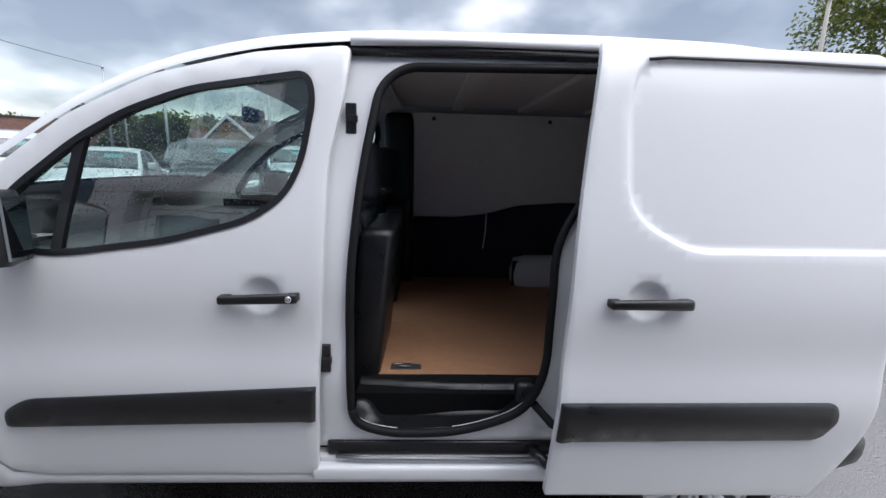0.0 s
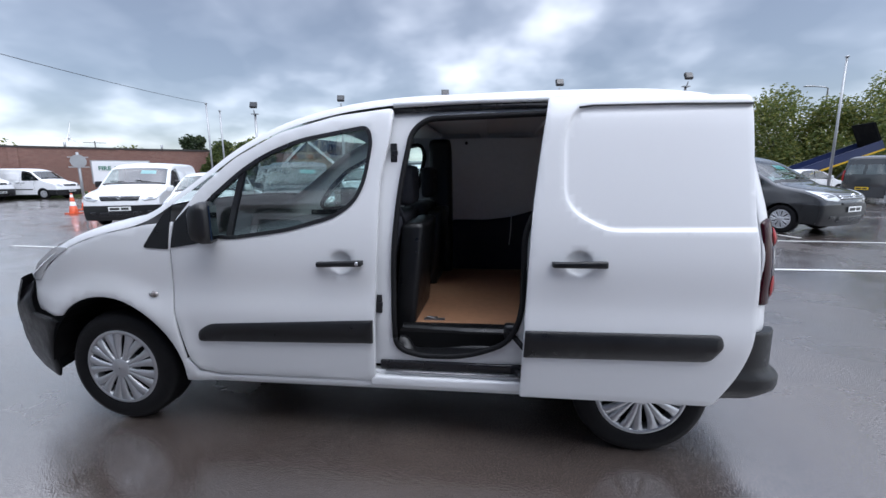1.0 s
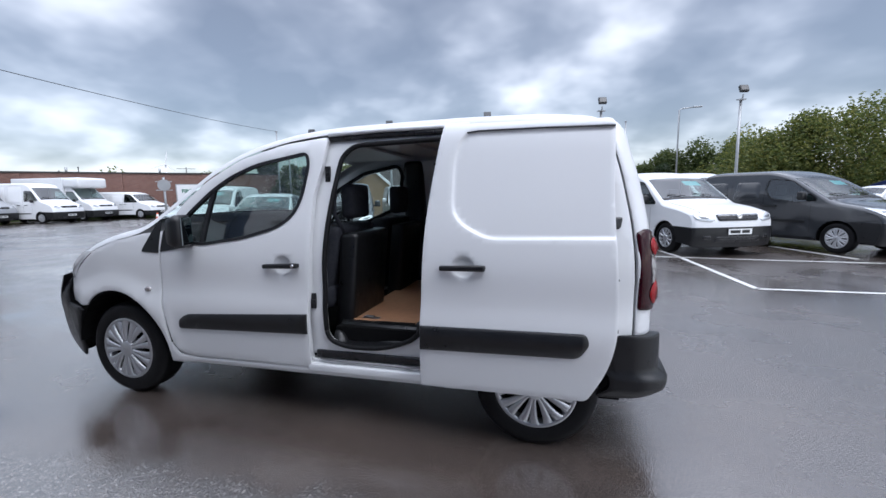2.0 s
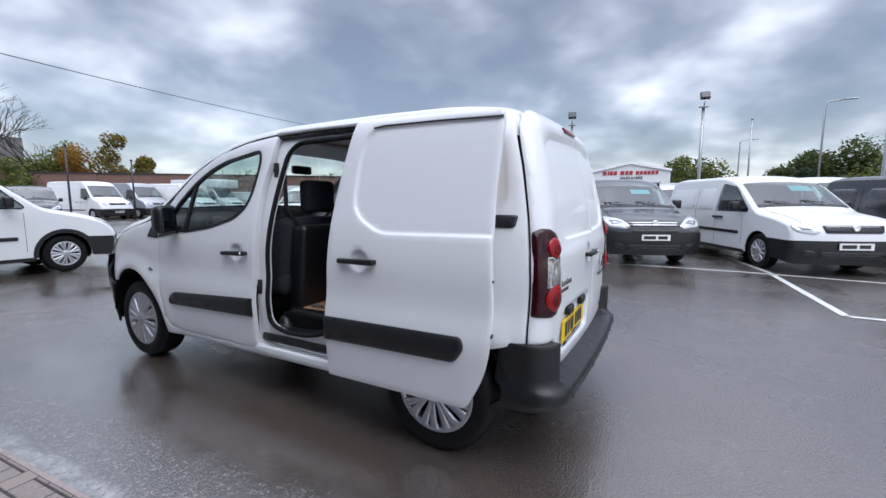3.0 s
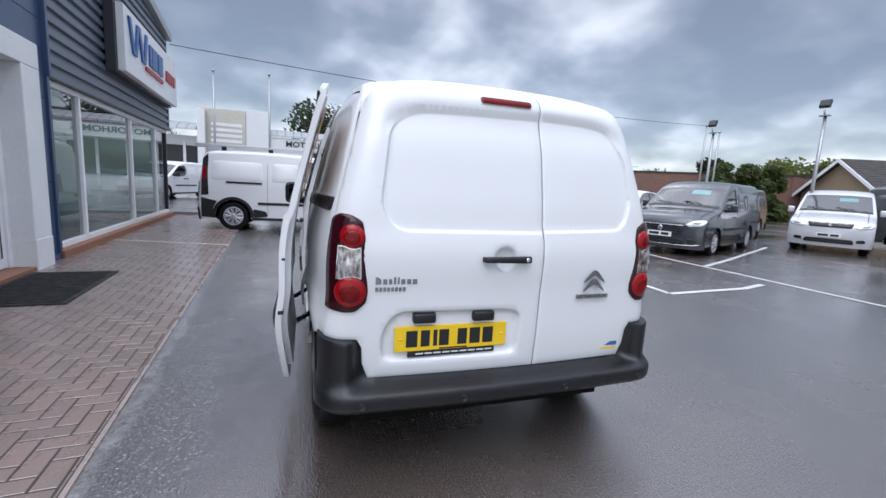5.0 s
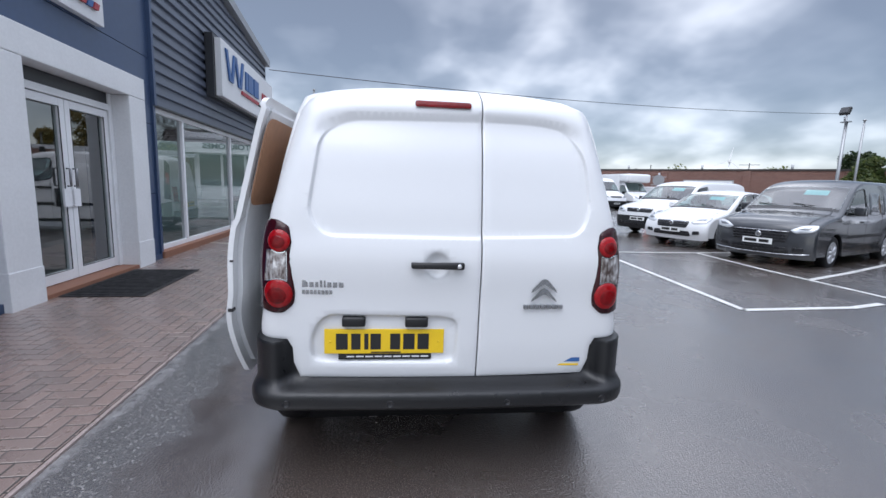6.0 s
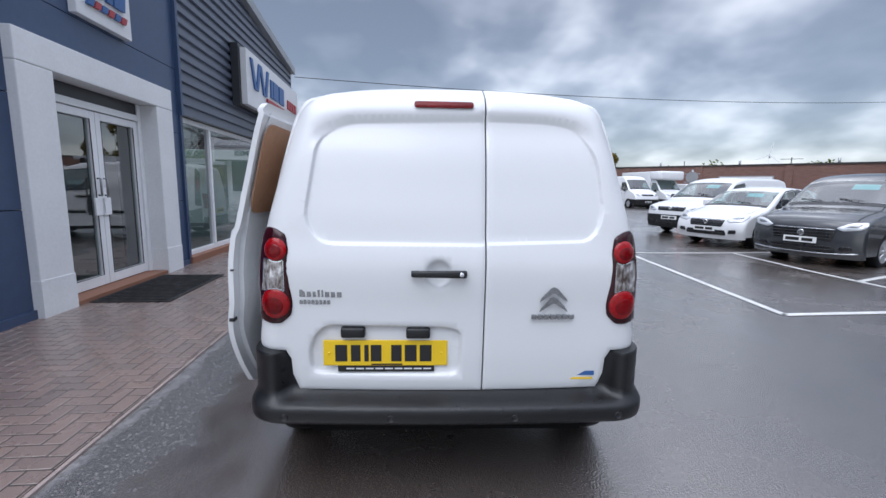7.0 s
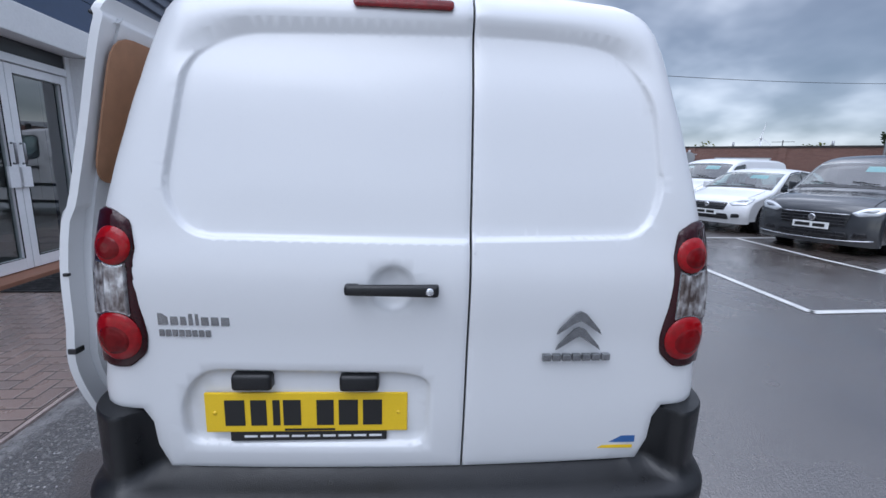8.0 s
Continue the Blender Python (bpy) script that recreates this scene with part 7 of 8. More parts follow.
def sign_letters(parent, x0, z, y, widths, h, mats, slant=0.0, depth=0.03):
    """Plain coloured bars in place of a brand's lettering."""
    x = x0
    for w, mat in zip(widths, mats):
        vs = []
        for yy in (y, y - depth):
            vs += [(x, yy, z), (x + w, yy, z), (x + w + slant, yy, z + h), (x + slant, yy, z + h)]
        mesh("letter_bar", vs, [(0, 1, 2, 3), (7, 6, 5, 4), (0, 4, 5, 1), (1, 5, 6, 2), (2, 6, 7, 3), (3, 7, 4, 0)], mat, parent)
        x += w * 1.25


def build_signs():
    s = thing("showroom_sign", FACE, "white fascia sign with slanted blue and red bars", "sign")
    box("sign_board", 5.66, 10.05, -0.22, -0.10, 2.98, 4.10, SIGN_WHITE, s, "white sign board", 0.01)
    box("sign_back", 5.58, 9.98, -0.096, 0.05, 2.94, 4.16, DARK_FRAME, s, "dark sign backing box")
    # a tall zigzag of four blue bars, three shorter ones, a stripe and a small red row
    for x0, lean in ((5.86, 0.20), (6.18, -0.20), (6.46, 0.20), (6.78, -0.20)):
        sign_letters(s, x0 + (0.0 if lean < 0 else 0.20), 3.36, -0.224, (0.13,), 0.60, (BLUE_PRINT,), -lean)
    sign_letters(s, 7.22, 3.42, -0.224, (0.16, 0.42, 0.42), 0.42, (BLUE_PRINT,) * 3, 0.03)
    sign_letters(s, 6.9, 3.26, -0.224, (1.45,), 0.08, (RED_PRINT,), 0.03)
    sign_letters(s, 8.75, 3.42, -0.224, (0.2, 0.2, 0.2, 0.2), 0.24, (RED_PRINT,) * 4, 0.03)
    s = thing("door_sign", FACE, "white sign over the showroom door with coloured bars", "sign")
    box("sign_board", 1.27, 2.20, 0.0, 0.086, 3.08, 4.5, SIGN_WHITE, s, "white sign board", 0.008)
    sign_letters(s, 1.45, 3.36, -0.004, (0.22, 0.1, 0.2), 0.5, (BLUE_PRINT,) * 3, 0.06)
    sign_letters(s, 1.40, 3.22, -0.004, (0.09, 0.09, 0.09, 0.09, 0.09, 0.09), 0.075, (BLUE_PRINT, RED_PRINT, BLUE_PRINT, RED_PRINT, BLUE_PRINT, RED_PRINT), 0.03)
    # door mat
    m = thing("door_mat", FACE, "black ribbed rubber mat on the block paving", "mat")
    bm = bmesh.new()
    bm_box(bm, 1.0, 2.47, -0.84, -0.01, 0.016, 0.026, 0.003)
    part("mat_base", bm, MAT_RUBBER, m)
    for i in range(20):
        u = 1.055 + i * 0.0695
        box("rib", u, u + 0.035, -0.79, -0.06, 0.027, 0.034, MAT_RUBBER, m)


build_paving()
build_showroom()
build_signs()


# ---- poles, walls and buildings round the yard ----
def flood_pole(x, y, h, head=0, label="galvanised pole with a square floodlight on top"):
    z = ground_z(x, y)
    p = thing("floodlight_pole", pose(x, y, z, 0, 0, head), label, "floodlight", "floodlight poles")
    tube("pole", [(0, 0, 0), (0, 0, h - 0.35)], 0.055, GALV, p, sides=10, taper=0.8)
    tube("bracket", [(0, 0, h - 0.36), (0, -0.10, h - 0.30), (0, -0.12, h - 0.2)], 0.025, GALV, p)
    box("crossplate", -0.13, 0.13, -0.10, 0.05, h - 0.37, h - 0.34, GALV, p)
    bm = bmesh.new()
    bm_box(bm, -0.14, 0.14, -0.06, 0.05, -0.12, 0.12, 0.02)
    bm.transform(pose(0, -0.12, h - 0.02, -25))
    hd = part("lamp_head", bm, PLASTIC, p, "black floodlight housing")
    bm = bmesh.new()
    bm_box(bm, -0.115, 0.115, -0.070, -0.062, -0.09, 0.09)
    bm.transform(pose(0, -0.12, h - 0.02, -25))
    part("lamp_glass", bm, DARK_GLASS, hd, "dark floodlight glass")


for x, y, h in ((-9.18, 14.3, 4.22), (-5.49, 14.35, 4.38), (-1.28, 14.12, 4.42), (2.93, 13.92, 4.62), (7.47, 14.25, 4.76)):
    flood_pole(x, y, h - ground_z(x, y), 12)


def plain_mast(x, y, h, r=0.05, mat=GALV, label="slim pale metal mast"):
    z = ground_z(x, y)
    p = thing("mast", pose(x, y, z), label, "pole", "masts")
    tube("pole", [(0, 0, 0), (0, 0, h)], r, mat, p, sides=8, taper=0.7)
    vs, fs = lathe([(0.001, h + 0.09), (r * 1.3, h + 0.05), (r * 1.3, h), (r * 0.5, h - 0.01)], 8, "Z")
    mesh("cap", vs, fs, mat, p, smooth=True)


for x, y, h in ((-19.2, 25.55, 6.3), (-18.5, 25.95, 5.85), (-30.7, 9.4, 4.6), (-29.9, 12.6, 3.9), (-24.0, -5.5, 6.9), (-23.8, -2.6, 7.0), (17.6, 21.3, 6.8), (6.6, 34.5, 6.9), (-51.7, 33.8, 5.2), (-50.5, 31.0, 4.6)):
    plain_mast(x, y, h, 0.07, DARK_FRAME if x < -28 else GALV)


def street_lamp(x, y, h, turn):
    p = thing("street_lamp", pose(x, y, ground_z(x, y), 0, 0, turn), "tall grey street lamp with a flat arm", "street lamp", "street lamps")
    tube("pole", [(0, 0, 0), (0, 0, h - 0.1), (0.25, 0, h), (1.1, 0, h + 0.08)], 0.07, GALV, p, sides=8, taper=0.6)
    bm = bmesh.new()
    bm_box(bm, 1.0, 1.7, -0.12, 0.12, h + 0.04, h + 0.13, 0.03)
    part("lantern", bm, GALV, p, smooth=True)


for x, y, h, t in ((10.9, 36.5, 8.0, 5), (25.88, 34.5, 7.7, 180), (8.2, 57.1, 8.0, 0)):
    street_lamp(x, y, h, t)


def wall_block(name, p0, p1, h, thick, mat, label, coping=None):
    """A straight wall between two places, standing on the rising ground."""
    d = Vector((p1[0] - p0[0], p1[1] - p0[1], 0))
    zb = min(ground_z(*p0), ground_z(*p1)) - 0.3
    zt = max(ground_z(*p0), ground_z(*p1)) + h
    w = thing(name, pose(p0[0], p0[1], 0, 0, 0, math.degrees(math.atan2(d.y, d.x))), label, "wall", kind="structure")
    box("wall", 0, d.length, -thick, 0, zb, zt, mat, w)
    if coping:
        box("coping", -0.05, d.length + 0.05, -thick - 0.05, 0.05, zt + 0.002, zt + 0.14, coping, w)
    return w, d.length, zt


def build_brick_wall():
    w, length, zt = wall_block("brick_boundary_wall", (-44, 12), (-10, 46), 3.44, 0.4, BRICK, "long brown brick factory wall", ROOF_TILE)
    for u in range(4, int(length), 6):
        box("wall_pier", u, u + 0.5, -0.41, -0.48, 0.3, zt - 0.02, BRICK, w)
        tube("vent_pipe", [(u + 3, 0.2, zt), (u + 3, 0.2, zt + 0.5)], 0.08, GALV, w)
    verge = box("grass_verge", 0, length, -2.2, -0.42, -0.2, 0.35, GRASS)
    verge.matrix_world = w.matrix_world
    tagged(verge, "strip of rough grass below the brick wall", "grass", kind="structure")
    # the assembly point board stands in front of it
    s = thing("fire_assembly_sign", pose(-16.75, 15.5, 0, 0, 0, 43), "white board with green fire assembly point lettering", "sign")
    z = 1.12
    box("board", -1.07, 1.07, -0.06, 0.0, z, z + 0.96, SIGN_WHITE, s, "white board", 0.02)
    box("board_frame", -1.12, 1.12, -0.04, 0.04, z - 0.05, z + 1.01, GALV, s)
    green = simple("green_sign_print", (0.06, 0.20, 0.14), 0.5)
    text_mesh("line_of_text", "FIRE ASSEMBLY", 0.26, green, s, pose(0, -0.075, z + 0.64, 90), 0.01, "green capitals")
    text_mesh("line_of_text", "POINT", 0.26, green, s, pose(0, -0.075, z + 0.26, 90), 0.01, "green capitals")
    for u in (-0.9, 0.9):
        box("leg", u - 0.04, u + 0.04, 0.045, 0.11, 0.1, z + 0.9, GALV, s)


build_brick_wall()


def building(name, corner, turn, L, D, H, ridge, wall_mat, roof_mat, label, gable_front=False, eave=0.35, lift=0.0):
    """A gabled hall: local x along its front, y to the back."""
    b = thing(name, pose(corner[0], corner[1], ground_z(*corner) - 0.2 + lift, 0, 0, turn), label, "building", kind="structure")
    if gable_front:
        prof = [(0, 0), (L, 0), (L, H), (L / 2, ridge), (0, H)]
        vs = [(x, y, z) for y in (0, D) for x, z in prof]
        fs = [(4, 3, 2, 1, 0), (5, 6, 7, 8, 9)] + [(i, (i + 1) % 5, 5 + (i + 1) % 5, 5 + i) for i in range(5)]
        mesh("walls", vs, fs, wall_mat, b)
        e = eave
        k = (ridge - H) / (L / 2)
        for s in (0, 1):
            x0, x1 = (-e, L / 2) if s == 0 else (L + e, L / 2)
            z0, z1 = H - e * k + 0.03, ridge + 0.03
            vs = [(x0, -e, z0), (x1, -e, z1), (x1, D + e, z1), (x0, D + e, z0)]
            vs += [(x, y, z + 0.14) for x, y, z in vs]
            mesh("roof_slope", vs, [(0, 1, 2, 3), (7, 6, 5, 4), (0, 4, 5, 1), (1, 5, 6, 2), (2, 6, 7, 3), (3, 7, 4, 0)], roof_mat, b)
            vs = [(x0, -e - 0.02, z0 - 0.1), (x1, -e - 0.02, z1 - 0.1), (x1, -e - 0.02, z1 + 0.16), (x0, -e - 0.02, z0 + 0.16)]
            vs += [(x, y - 0.05, z) for x, y, z in vs]
            mesh("barge_board", vs, [(0, 1, 2, 3), (7, 6, 5, 4), (0, 4, 5, 1), (1, 5, 6, 2), (2, 6, 7, 3), (3, 7, 4, 0)], WHITE_FRAME, b)
    return b


def tiled_courses(b, L, D, H, ridge, e, n, mat):
    """Courses of tiles standing proud on both slopes of a gabled roof (gable to the front)."""
    k = (ridge - H) / (L / 2)
    for s in (0, 1):
        vs, fs = [], []
        for i in range(n):
            t0, t1 = i / n, (i + 1) / n
            q = len(vs)
            for t, up in ((t0, 0.205), (t1, 0.185), (t1, 0.17), (t0, 0.17)):
                x = -e + (L / 2 + e) * t
                z = H - e * k + (L / 2 + e) * t * k + up
                X = x if s == 0 else L - x
                vs += [(X, -e, z), (X, D + e, z)]
            fs += [(q, q + 1, q + 3, q + 2), (q, q + 6, q + 7, q + 1), (q, q + 2, q + 4, q + 6), (q + 1, q + 7, q + 5, q + 3)]
        mesh("tile_courses", vs, fs, mat, b)


# the bungalow with a brown tiled roof behind the parked vans
b = building("tiled_bungalow", (-19.0, 35.9), -23, 6.8, 11.6, 2.38, 4.62, TAN, ROOF_TILE, "tan bungalow with a dark brown tiled roof", True)
tiled_courses(b, 6.8, 11.6, 2.38, 4.62, 0.35, 14, ROOF_TILE)
# the white gabled sales hall far behind
b = building("white_sales_hall", (-6.9, 51.7), 6, 8.4, 14, 4.85, 5.75, SIGN_WHITE, ROOF_METAL, "white gabled hall with a red fascia bars sign", True, 0.1)
for x0, widths, h in ((1.15, (0.44, 0.2, 0.34, 0.36), 0.46), (3.1, (0.42, 0.36, 0.36), 0.46), (4.75, (0.36, 0.3, 0.34, 0.32, 0.34, 0.3), 0.42)):
    sign_letters(b, x0, 4.42, -0.02, widths, h, (RED_PRINT,) * len(widths), 0.05)
text_mesh("line_of_text", "SALES & HIRE", 0.42, INK, b, pose(4.3, -0.04, 4.06, 90), 0.01, "dark capitals")


def build_motorhome_hall():
    b = thing("motorhome_hall", pose(-26.5, -9.5, 0, 0, 0, 92), "low white hall with a curved metal roof and motorhomes sign", "building", kind="structure")
    # local x runs along its front (towards +y in the yard), local y goes back (to -x)
    box("walls", 0, 12.3, 0.3, 9, 0, 3.5, SIGN_WHITE, b)
    for i in range(8):
        u = 0.5 + i * 1.45
        box("window", u, u + 1.3, 0.22, 0.32, 0.9, 2.9, DARK_FRAME, b, "dark window in the hall's front")
        box("window_post", u + 1.3, u + 1.45, 0.16, 0.3, 0.2, 3.1, WHITE_FRAME, b)
    # barrel-edged roof in ribs
    n = 26
    for i in range(n):
        u0, u1 = -0.3 + i * 0.5, -0.3 + i * 0.5 + 0.47
        if 2.6 < u0 < 6.6:
            continue
        prof = [(-0.85, 3.76), (-0.80, 3.90), (-0.3, 4.12), (0.6, 4.34), (3.0, 4.58), (8.5, 4.58)]
        vs = [(u, y, z) for u in (u0, u1) for y, z in prof]
        m = len(prof)
        mesh("roof_rib", vs, [(k, m + k, m + k + 1, k + 1) for k in range(m - 1)], ROOF_METAL, b)
    box("fascia", 6.75, 12.6, -0.78, -0.60, 2.96, 3.74, SIGN_WHITE, b, "pale grey fascia")
    box("end_cap", 12.6, 12.75, -0.88, 6, 2.7, 4.36, WHITE_FRAME, b)
    text_mesh("sign_text", "MOTORHOMES", 0.47, INK, b, pose(9.55, -0.80, 3.38, 90), 0.02, "dark capital letters", 1.14)
    # tall weathered slab at its entrance
    box("entrance_slab", 3.0, 5.4, -1.0, -0.5, 0, 5.12, CONCRETE, b, "weathered pale concrete entrance slab", 0.02)
    box("white_block", 5.41, 6.75, -0.95, -0.4, 0, 5.22, SIGN_WHITE, b, "white rendered entrance block", 0.02)
    box("entrance_pier", 2.85, 3.25, -1.5, -1.01, 0, 4.98, SIGN_WHITE, b, "white entrance pier", 0.02)
    for i in range(5):
        box("weather_band", 3.5, 5.2, -1.012, -1.002, 2.85 + i * 0.32, 3.03 + i * 0.32, RENDER_GREY, b)


build_motorhome_hall()


def build_house():
    b = building("brick_house", (-56.5, 4.5), 75, 9.5, 9.5, 5.2, 8.3, BRICK, ROOF_TILE, "far brick house with a tiled roof and white dormers", False)
    box("walls", 2, 10, 0, 8, 0, 4.6, BRICK, b)
    vs = [(1.6, -0.5, 4.4), (10.4, -0.5, 4.4), (10.4, 4, 7.7), (1.6, 4, 7.7), (10.4, 8.5, 4.4), (1.6, 8.5, 4.4)]
    vs += [(x, y, z + 0.2) for x, y, z in vs]
    mesh("roof_slope", vs, [(3, 2, 1, 0), (6, 7, 8, 9), (5, 4, 2, 3), (9, 8, 10, 11), (0, 1, 7, 6), (1, 4, 10, 7), (4, 5, 11, 10), (5, 0, 6, 11)], ROOF_TILE, b, "brown tiled roof")
    for u in (2.15, 9.85):
        vs = [(u - 0.15, 0, 4.6), (u - 0.15, 8, 4.6), (u - 0.15, 4, 7.6), (u + 0.15, 0, 4.6), (u + 0.15, 8, 4.6), (u + 0.15, 4, 7.6)]
        mesh("gable", vs, [(0, 1, 2), (5, 4, 3), (0, 3, 4, 1), (1, 4, 5, 2), (2, 5, 3, 0)], BRICK, b, "red brick gable")
    for u in (3.2, 7.2):
        w = box("dormer", u, u + 1.4, 0.2, 2.5, 4.75, 6.1, WHITE_FRAME, b, "white dormer window")
        box("pane", u + 0.15, u + 1.25, 0.15, 0.19, 4.95, 5.95, DARK_FRAME, w)


build_house()


# ---- trees ----
def limbs(rng, p, d, length, r, depth, out, spread=0.6):
    q = p + d * length
    out.append((p, q, r))
    if depth == 0:
        return
    for _ in range(rng.choice((2, 3, 3))):
        nd = (d + Vector((rng.uniform(-1, 1), rng.uniform(-1, 1), rng.uniform(-0.35, 0.7))) * spread).normalized()
        limbs(rng, p + d * length * rng.uniform(0.6, 1.0), nd, length * rng.uniform(0.55, 0.8), r * 0.6, depth - 1, out, spread)


def tree(x, y, h, width, leaf, seed, label, leaves=1500, size=0.30, bare=False, category="tree", base=0.2):
    rng = random.Random(seed)
    t = thing("tree" if not category == "bush" else "bush", pose(x, y, ground_z(x, y) - 0.1), label, category, "trees round the yard")
    segs = []
    limbs(rng, Vector((0, 0, 0)), Vector((rng.uniform(-0.06, 0.06), rng.uniform(-0.06, 0.06), 1)).normalized(), h * (0.33 if bare else 0.30), h * (0.014 if bare else 0.022), 6 if bare else 3, segs, 0.75)
    vs, fs = [], []
    for p, q, r in segs:
        d = (q - p).normalized()
        s = d.cross(Vector((0.3, 0.9, 0.2))).normalized()
        u = s.cross(d)
        k = len(vs)
        for c, rr in ((p, r), (q, r * 0.62)):
            vs += [c + (s * math.cos(a) + u * math.sin(a)) * rr for a in (0, 1.257, 2.513, 3.77, 5.027)]
        fs += [(k + i, k + (i + 1) % 5, k + 5 + (i + 1) % 5, k + 5 + i) for i in range(5)]
    mesh("trunk", vs, fs, BARK, t, "grey-brown trunk and limbs", True)
    if bare:
        return t
    # crown: leaf clumps gathered round the lobes
    lobes = []
    for _ in range(16):
        a, k = rng.uniform(0, 6.283), math.sqrt(rng.random())
        lz = rng.uniform(base, 1.0)
        prof = math.sin(min(1, (lz - base) / (1 - base) * 0.85 + 0.18) * math.pi) ** 0.6
        lobes.append((Vector((math.cos(a) * k * width * 0.36 * prof, math.sin(a) * k * width * 0.36 * prof, lz * h * 0.9)), rng.uniform(0.16, 0.26) * width))
    vs, fs = [], []
    for _ in range(leaves):
        c, r = rng.choice(lobes)
        dv = Vector((rng.gauss(0, 1), rng.gauss(0, 1), rng.gauss(0, 0.8)))
        dv = dv.normalized() * r * rng.uniform(0.55, 1.05)
        p = c + dv
        n = Vector((rng.gauss(0, 1), rng.gauss(0, 1), rng.gauss(0.4, 1))).normalized()
        a = n.cross(Vector((0.2, 0.5, 0.8))).normalized()
        b = n.cross(a)
        s = size * rng.uniform(0.5, 1.25)
        k = len(vs)
        vs += [p - a * s, p - b * s * 0.55 + n * s * 0.15, p + a * s, p + b * s * 0.6 + n * s * 0.12]
        fs += [(k, k + 1, k + 2), (k, k + 2, k + 3)]
    ob = mesh("crown", vs, fs, leaf, t, "uneven crown of small leaves")
    ob["kind"] = "stuff"
    return t


rng = random.Random(11)
for i in range(15):  # the tree belt behind the row of vans
    x = 16.6 + i * 1.9
    tree(x, 38.0 - i * 0.55 + rng.uniform(-2, 2), rng.uniform(6.4, 7.8) + (0.9 if i > 6 else 0) - (1.2 if i < 2 else 0), rng.uniform(6.0, 8.0), LEAF_GREEN if rng.random() < 0.8 else LEAF_ORANGE, 100 + i, "green broadleaf tree in early autumn", 9500, 0.125, base=0.08)
for x, y, h, w, leaf, s in ((-43, 45, 4.0, 6, LEAF_GREEN, 1), (-34, 52, 4.2, 6, LEAF_GREEN, 2), (-37.1, 46.9, 5.6, 4, LEAF_DARK, 3), (-36.1, 47.7, 5.8, 3, LEAF_DARK, 4), (-52, 38, 3.9, 6, LEAF_GREEN, 5), (-13, 55, 5.0, 5, LEAF_GREEN, 6)):
    tree(x, y, h + 0.9, w, leaf, s, "round tree behind the brick wall", 3500, 0.2)
for x, y, h, w, s in ((2.6, 60, 5.9, 6, 21), (6, 60, 5.2, 6, 22), (-27, 45, 4.2, 7, 23), (-30, 47, 4.0, 7, 24), (-23.5, 46, 4.6, 6, 25), (-25, 44, 4, 7, 26)):
    tree(x, y, h + 0.9, w, LEAF_GREEN, s, "green hedge tree beyond the yard", 3500, 0.2, base=0.05)
for x, y, h, w, leaf, k in ((12.5, 60, 5.2, 5.5, LEAF_MID, 61), (15.5, 60.5, 6.6, 7, LEAF_MID, 62), (19.0, 59, 7.2, 8, LEAF_MID, 63), (22.5, 57, 7.4, 8, LEAF_MID, 64), (26, 55, 7.6, 8, LEAF_GREEN, 65), (1.5, 66, 6.4, 6, LEAF_MID, 66), (5.5, 67, 7.2, 6, LEAF_MID, 67), (14.0, 57, 6.0, 3.0, LEAF_DARK, 68), (-22.2, 31.2, 4.5, 3.4, LEAF_MID, 69), (-20.6, 32.0, 4.8, 3.4, LEAF_MID, 70), (-19.2, 32.8, 4.2, 3.0, LEAF_MID, 71)):
    tree(x, y, h, w, leaf, k, "dense green tree on the rise beyond the yard", 6500, 0.2, base=0.04)
tree(26.0, 23.5, 13.5, 9.5, LEAF_GREEN, 33, "tall broadleaf tree at the yard's edge", 14000, 0.15, base=0.1)
tree(-36, 1.0, 8.2, 8.5, LEAF_DARK, 31, "dark evergreen tree behind the motorhome hall", 5500, 0.2, base=0.35)
for x, y, h, w, leaf, s in ((-50, 12.5, 5.2, 5, LEAF_GREEN, 41), (-46, 15, 6.0, 5, LEAF_GREEN, 42), (-44.4, 14.6, 6.8, 4.5, LEAF_ORANGE, 43), (-45.3, 18.3, 8.4, 4.4, LEAF_AMBER, 44), (-44.3, 20.6, 5.9, 3.4, LEAF_AMBER, 47), (-48, 8.5, 5.0, 4.5, LEAF_DARK, 45), (-45, 13, 4.8, 5.5, LEAF_GREEN, 46)):
    tree(x, y, h, w, leaf, s, "bushy tree turning autumn orange" if leaf in (LEAF_ORANGE, LEAF_AMBER) else "bushy green tree by the yard", 4200, 0.16, base=0.05)
for x, y, h, s in ((-44, 8.2, 12.5, 51), (-47, 4.6, 10.5, 52), (-46, 12.5, 10.0, 53), (-38, -9.5, 8.0, 54), (-40, 1.4, 10.0, 55)):
    tree(x, y, h, 6, LEAF_DARK, s, "bare leafless tree with crooked limbs", bare=True)

# overhead cable across the yard
p = thing("overhead_cable", pose(0, 0, 0), "thin dark overhead telephone cable", "cable")
a_, b_ = Vector((-11.0, -4.42, 4.82)), Vector((-19.2, 25.55, 6.33))
tube("cable", [a_.lerp(b_, t / 24) - Vector((0, 0, 4 * 0.32 * (t / 24) * (1 - t / 24))) for t in range(25)], 0.012, INK, p, sides=5)


plain_mast(20.7, 21.0, 10.0, 0.13, simple("pale_weathered_wood", (0.33, 0.31, 0.27), 0.8, 0, 40, 0.2, 0.2), "tall pale wooden pole beside the trees")


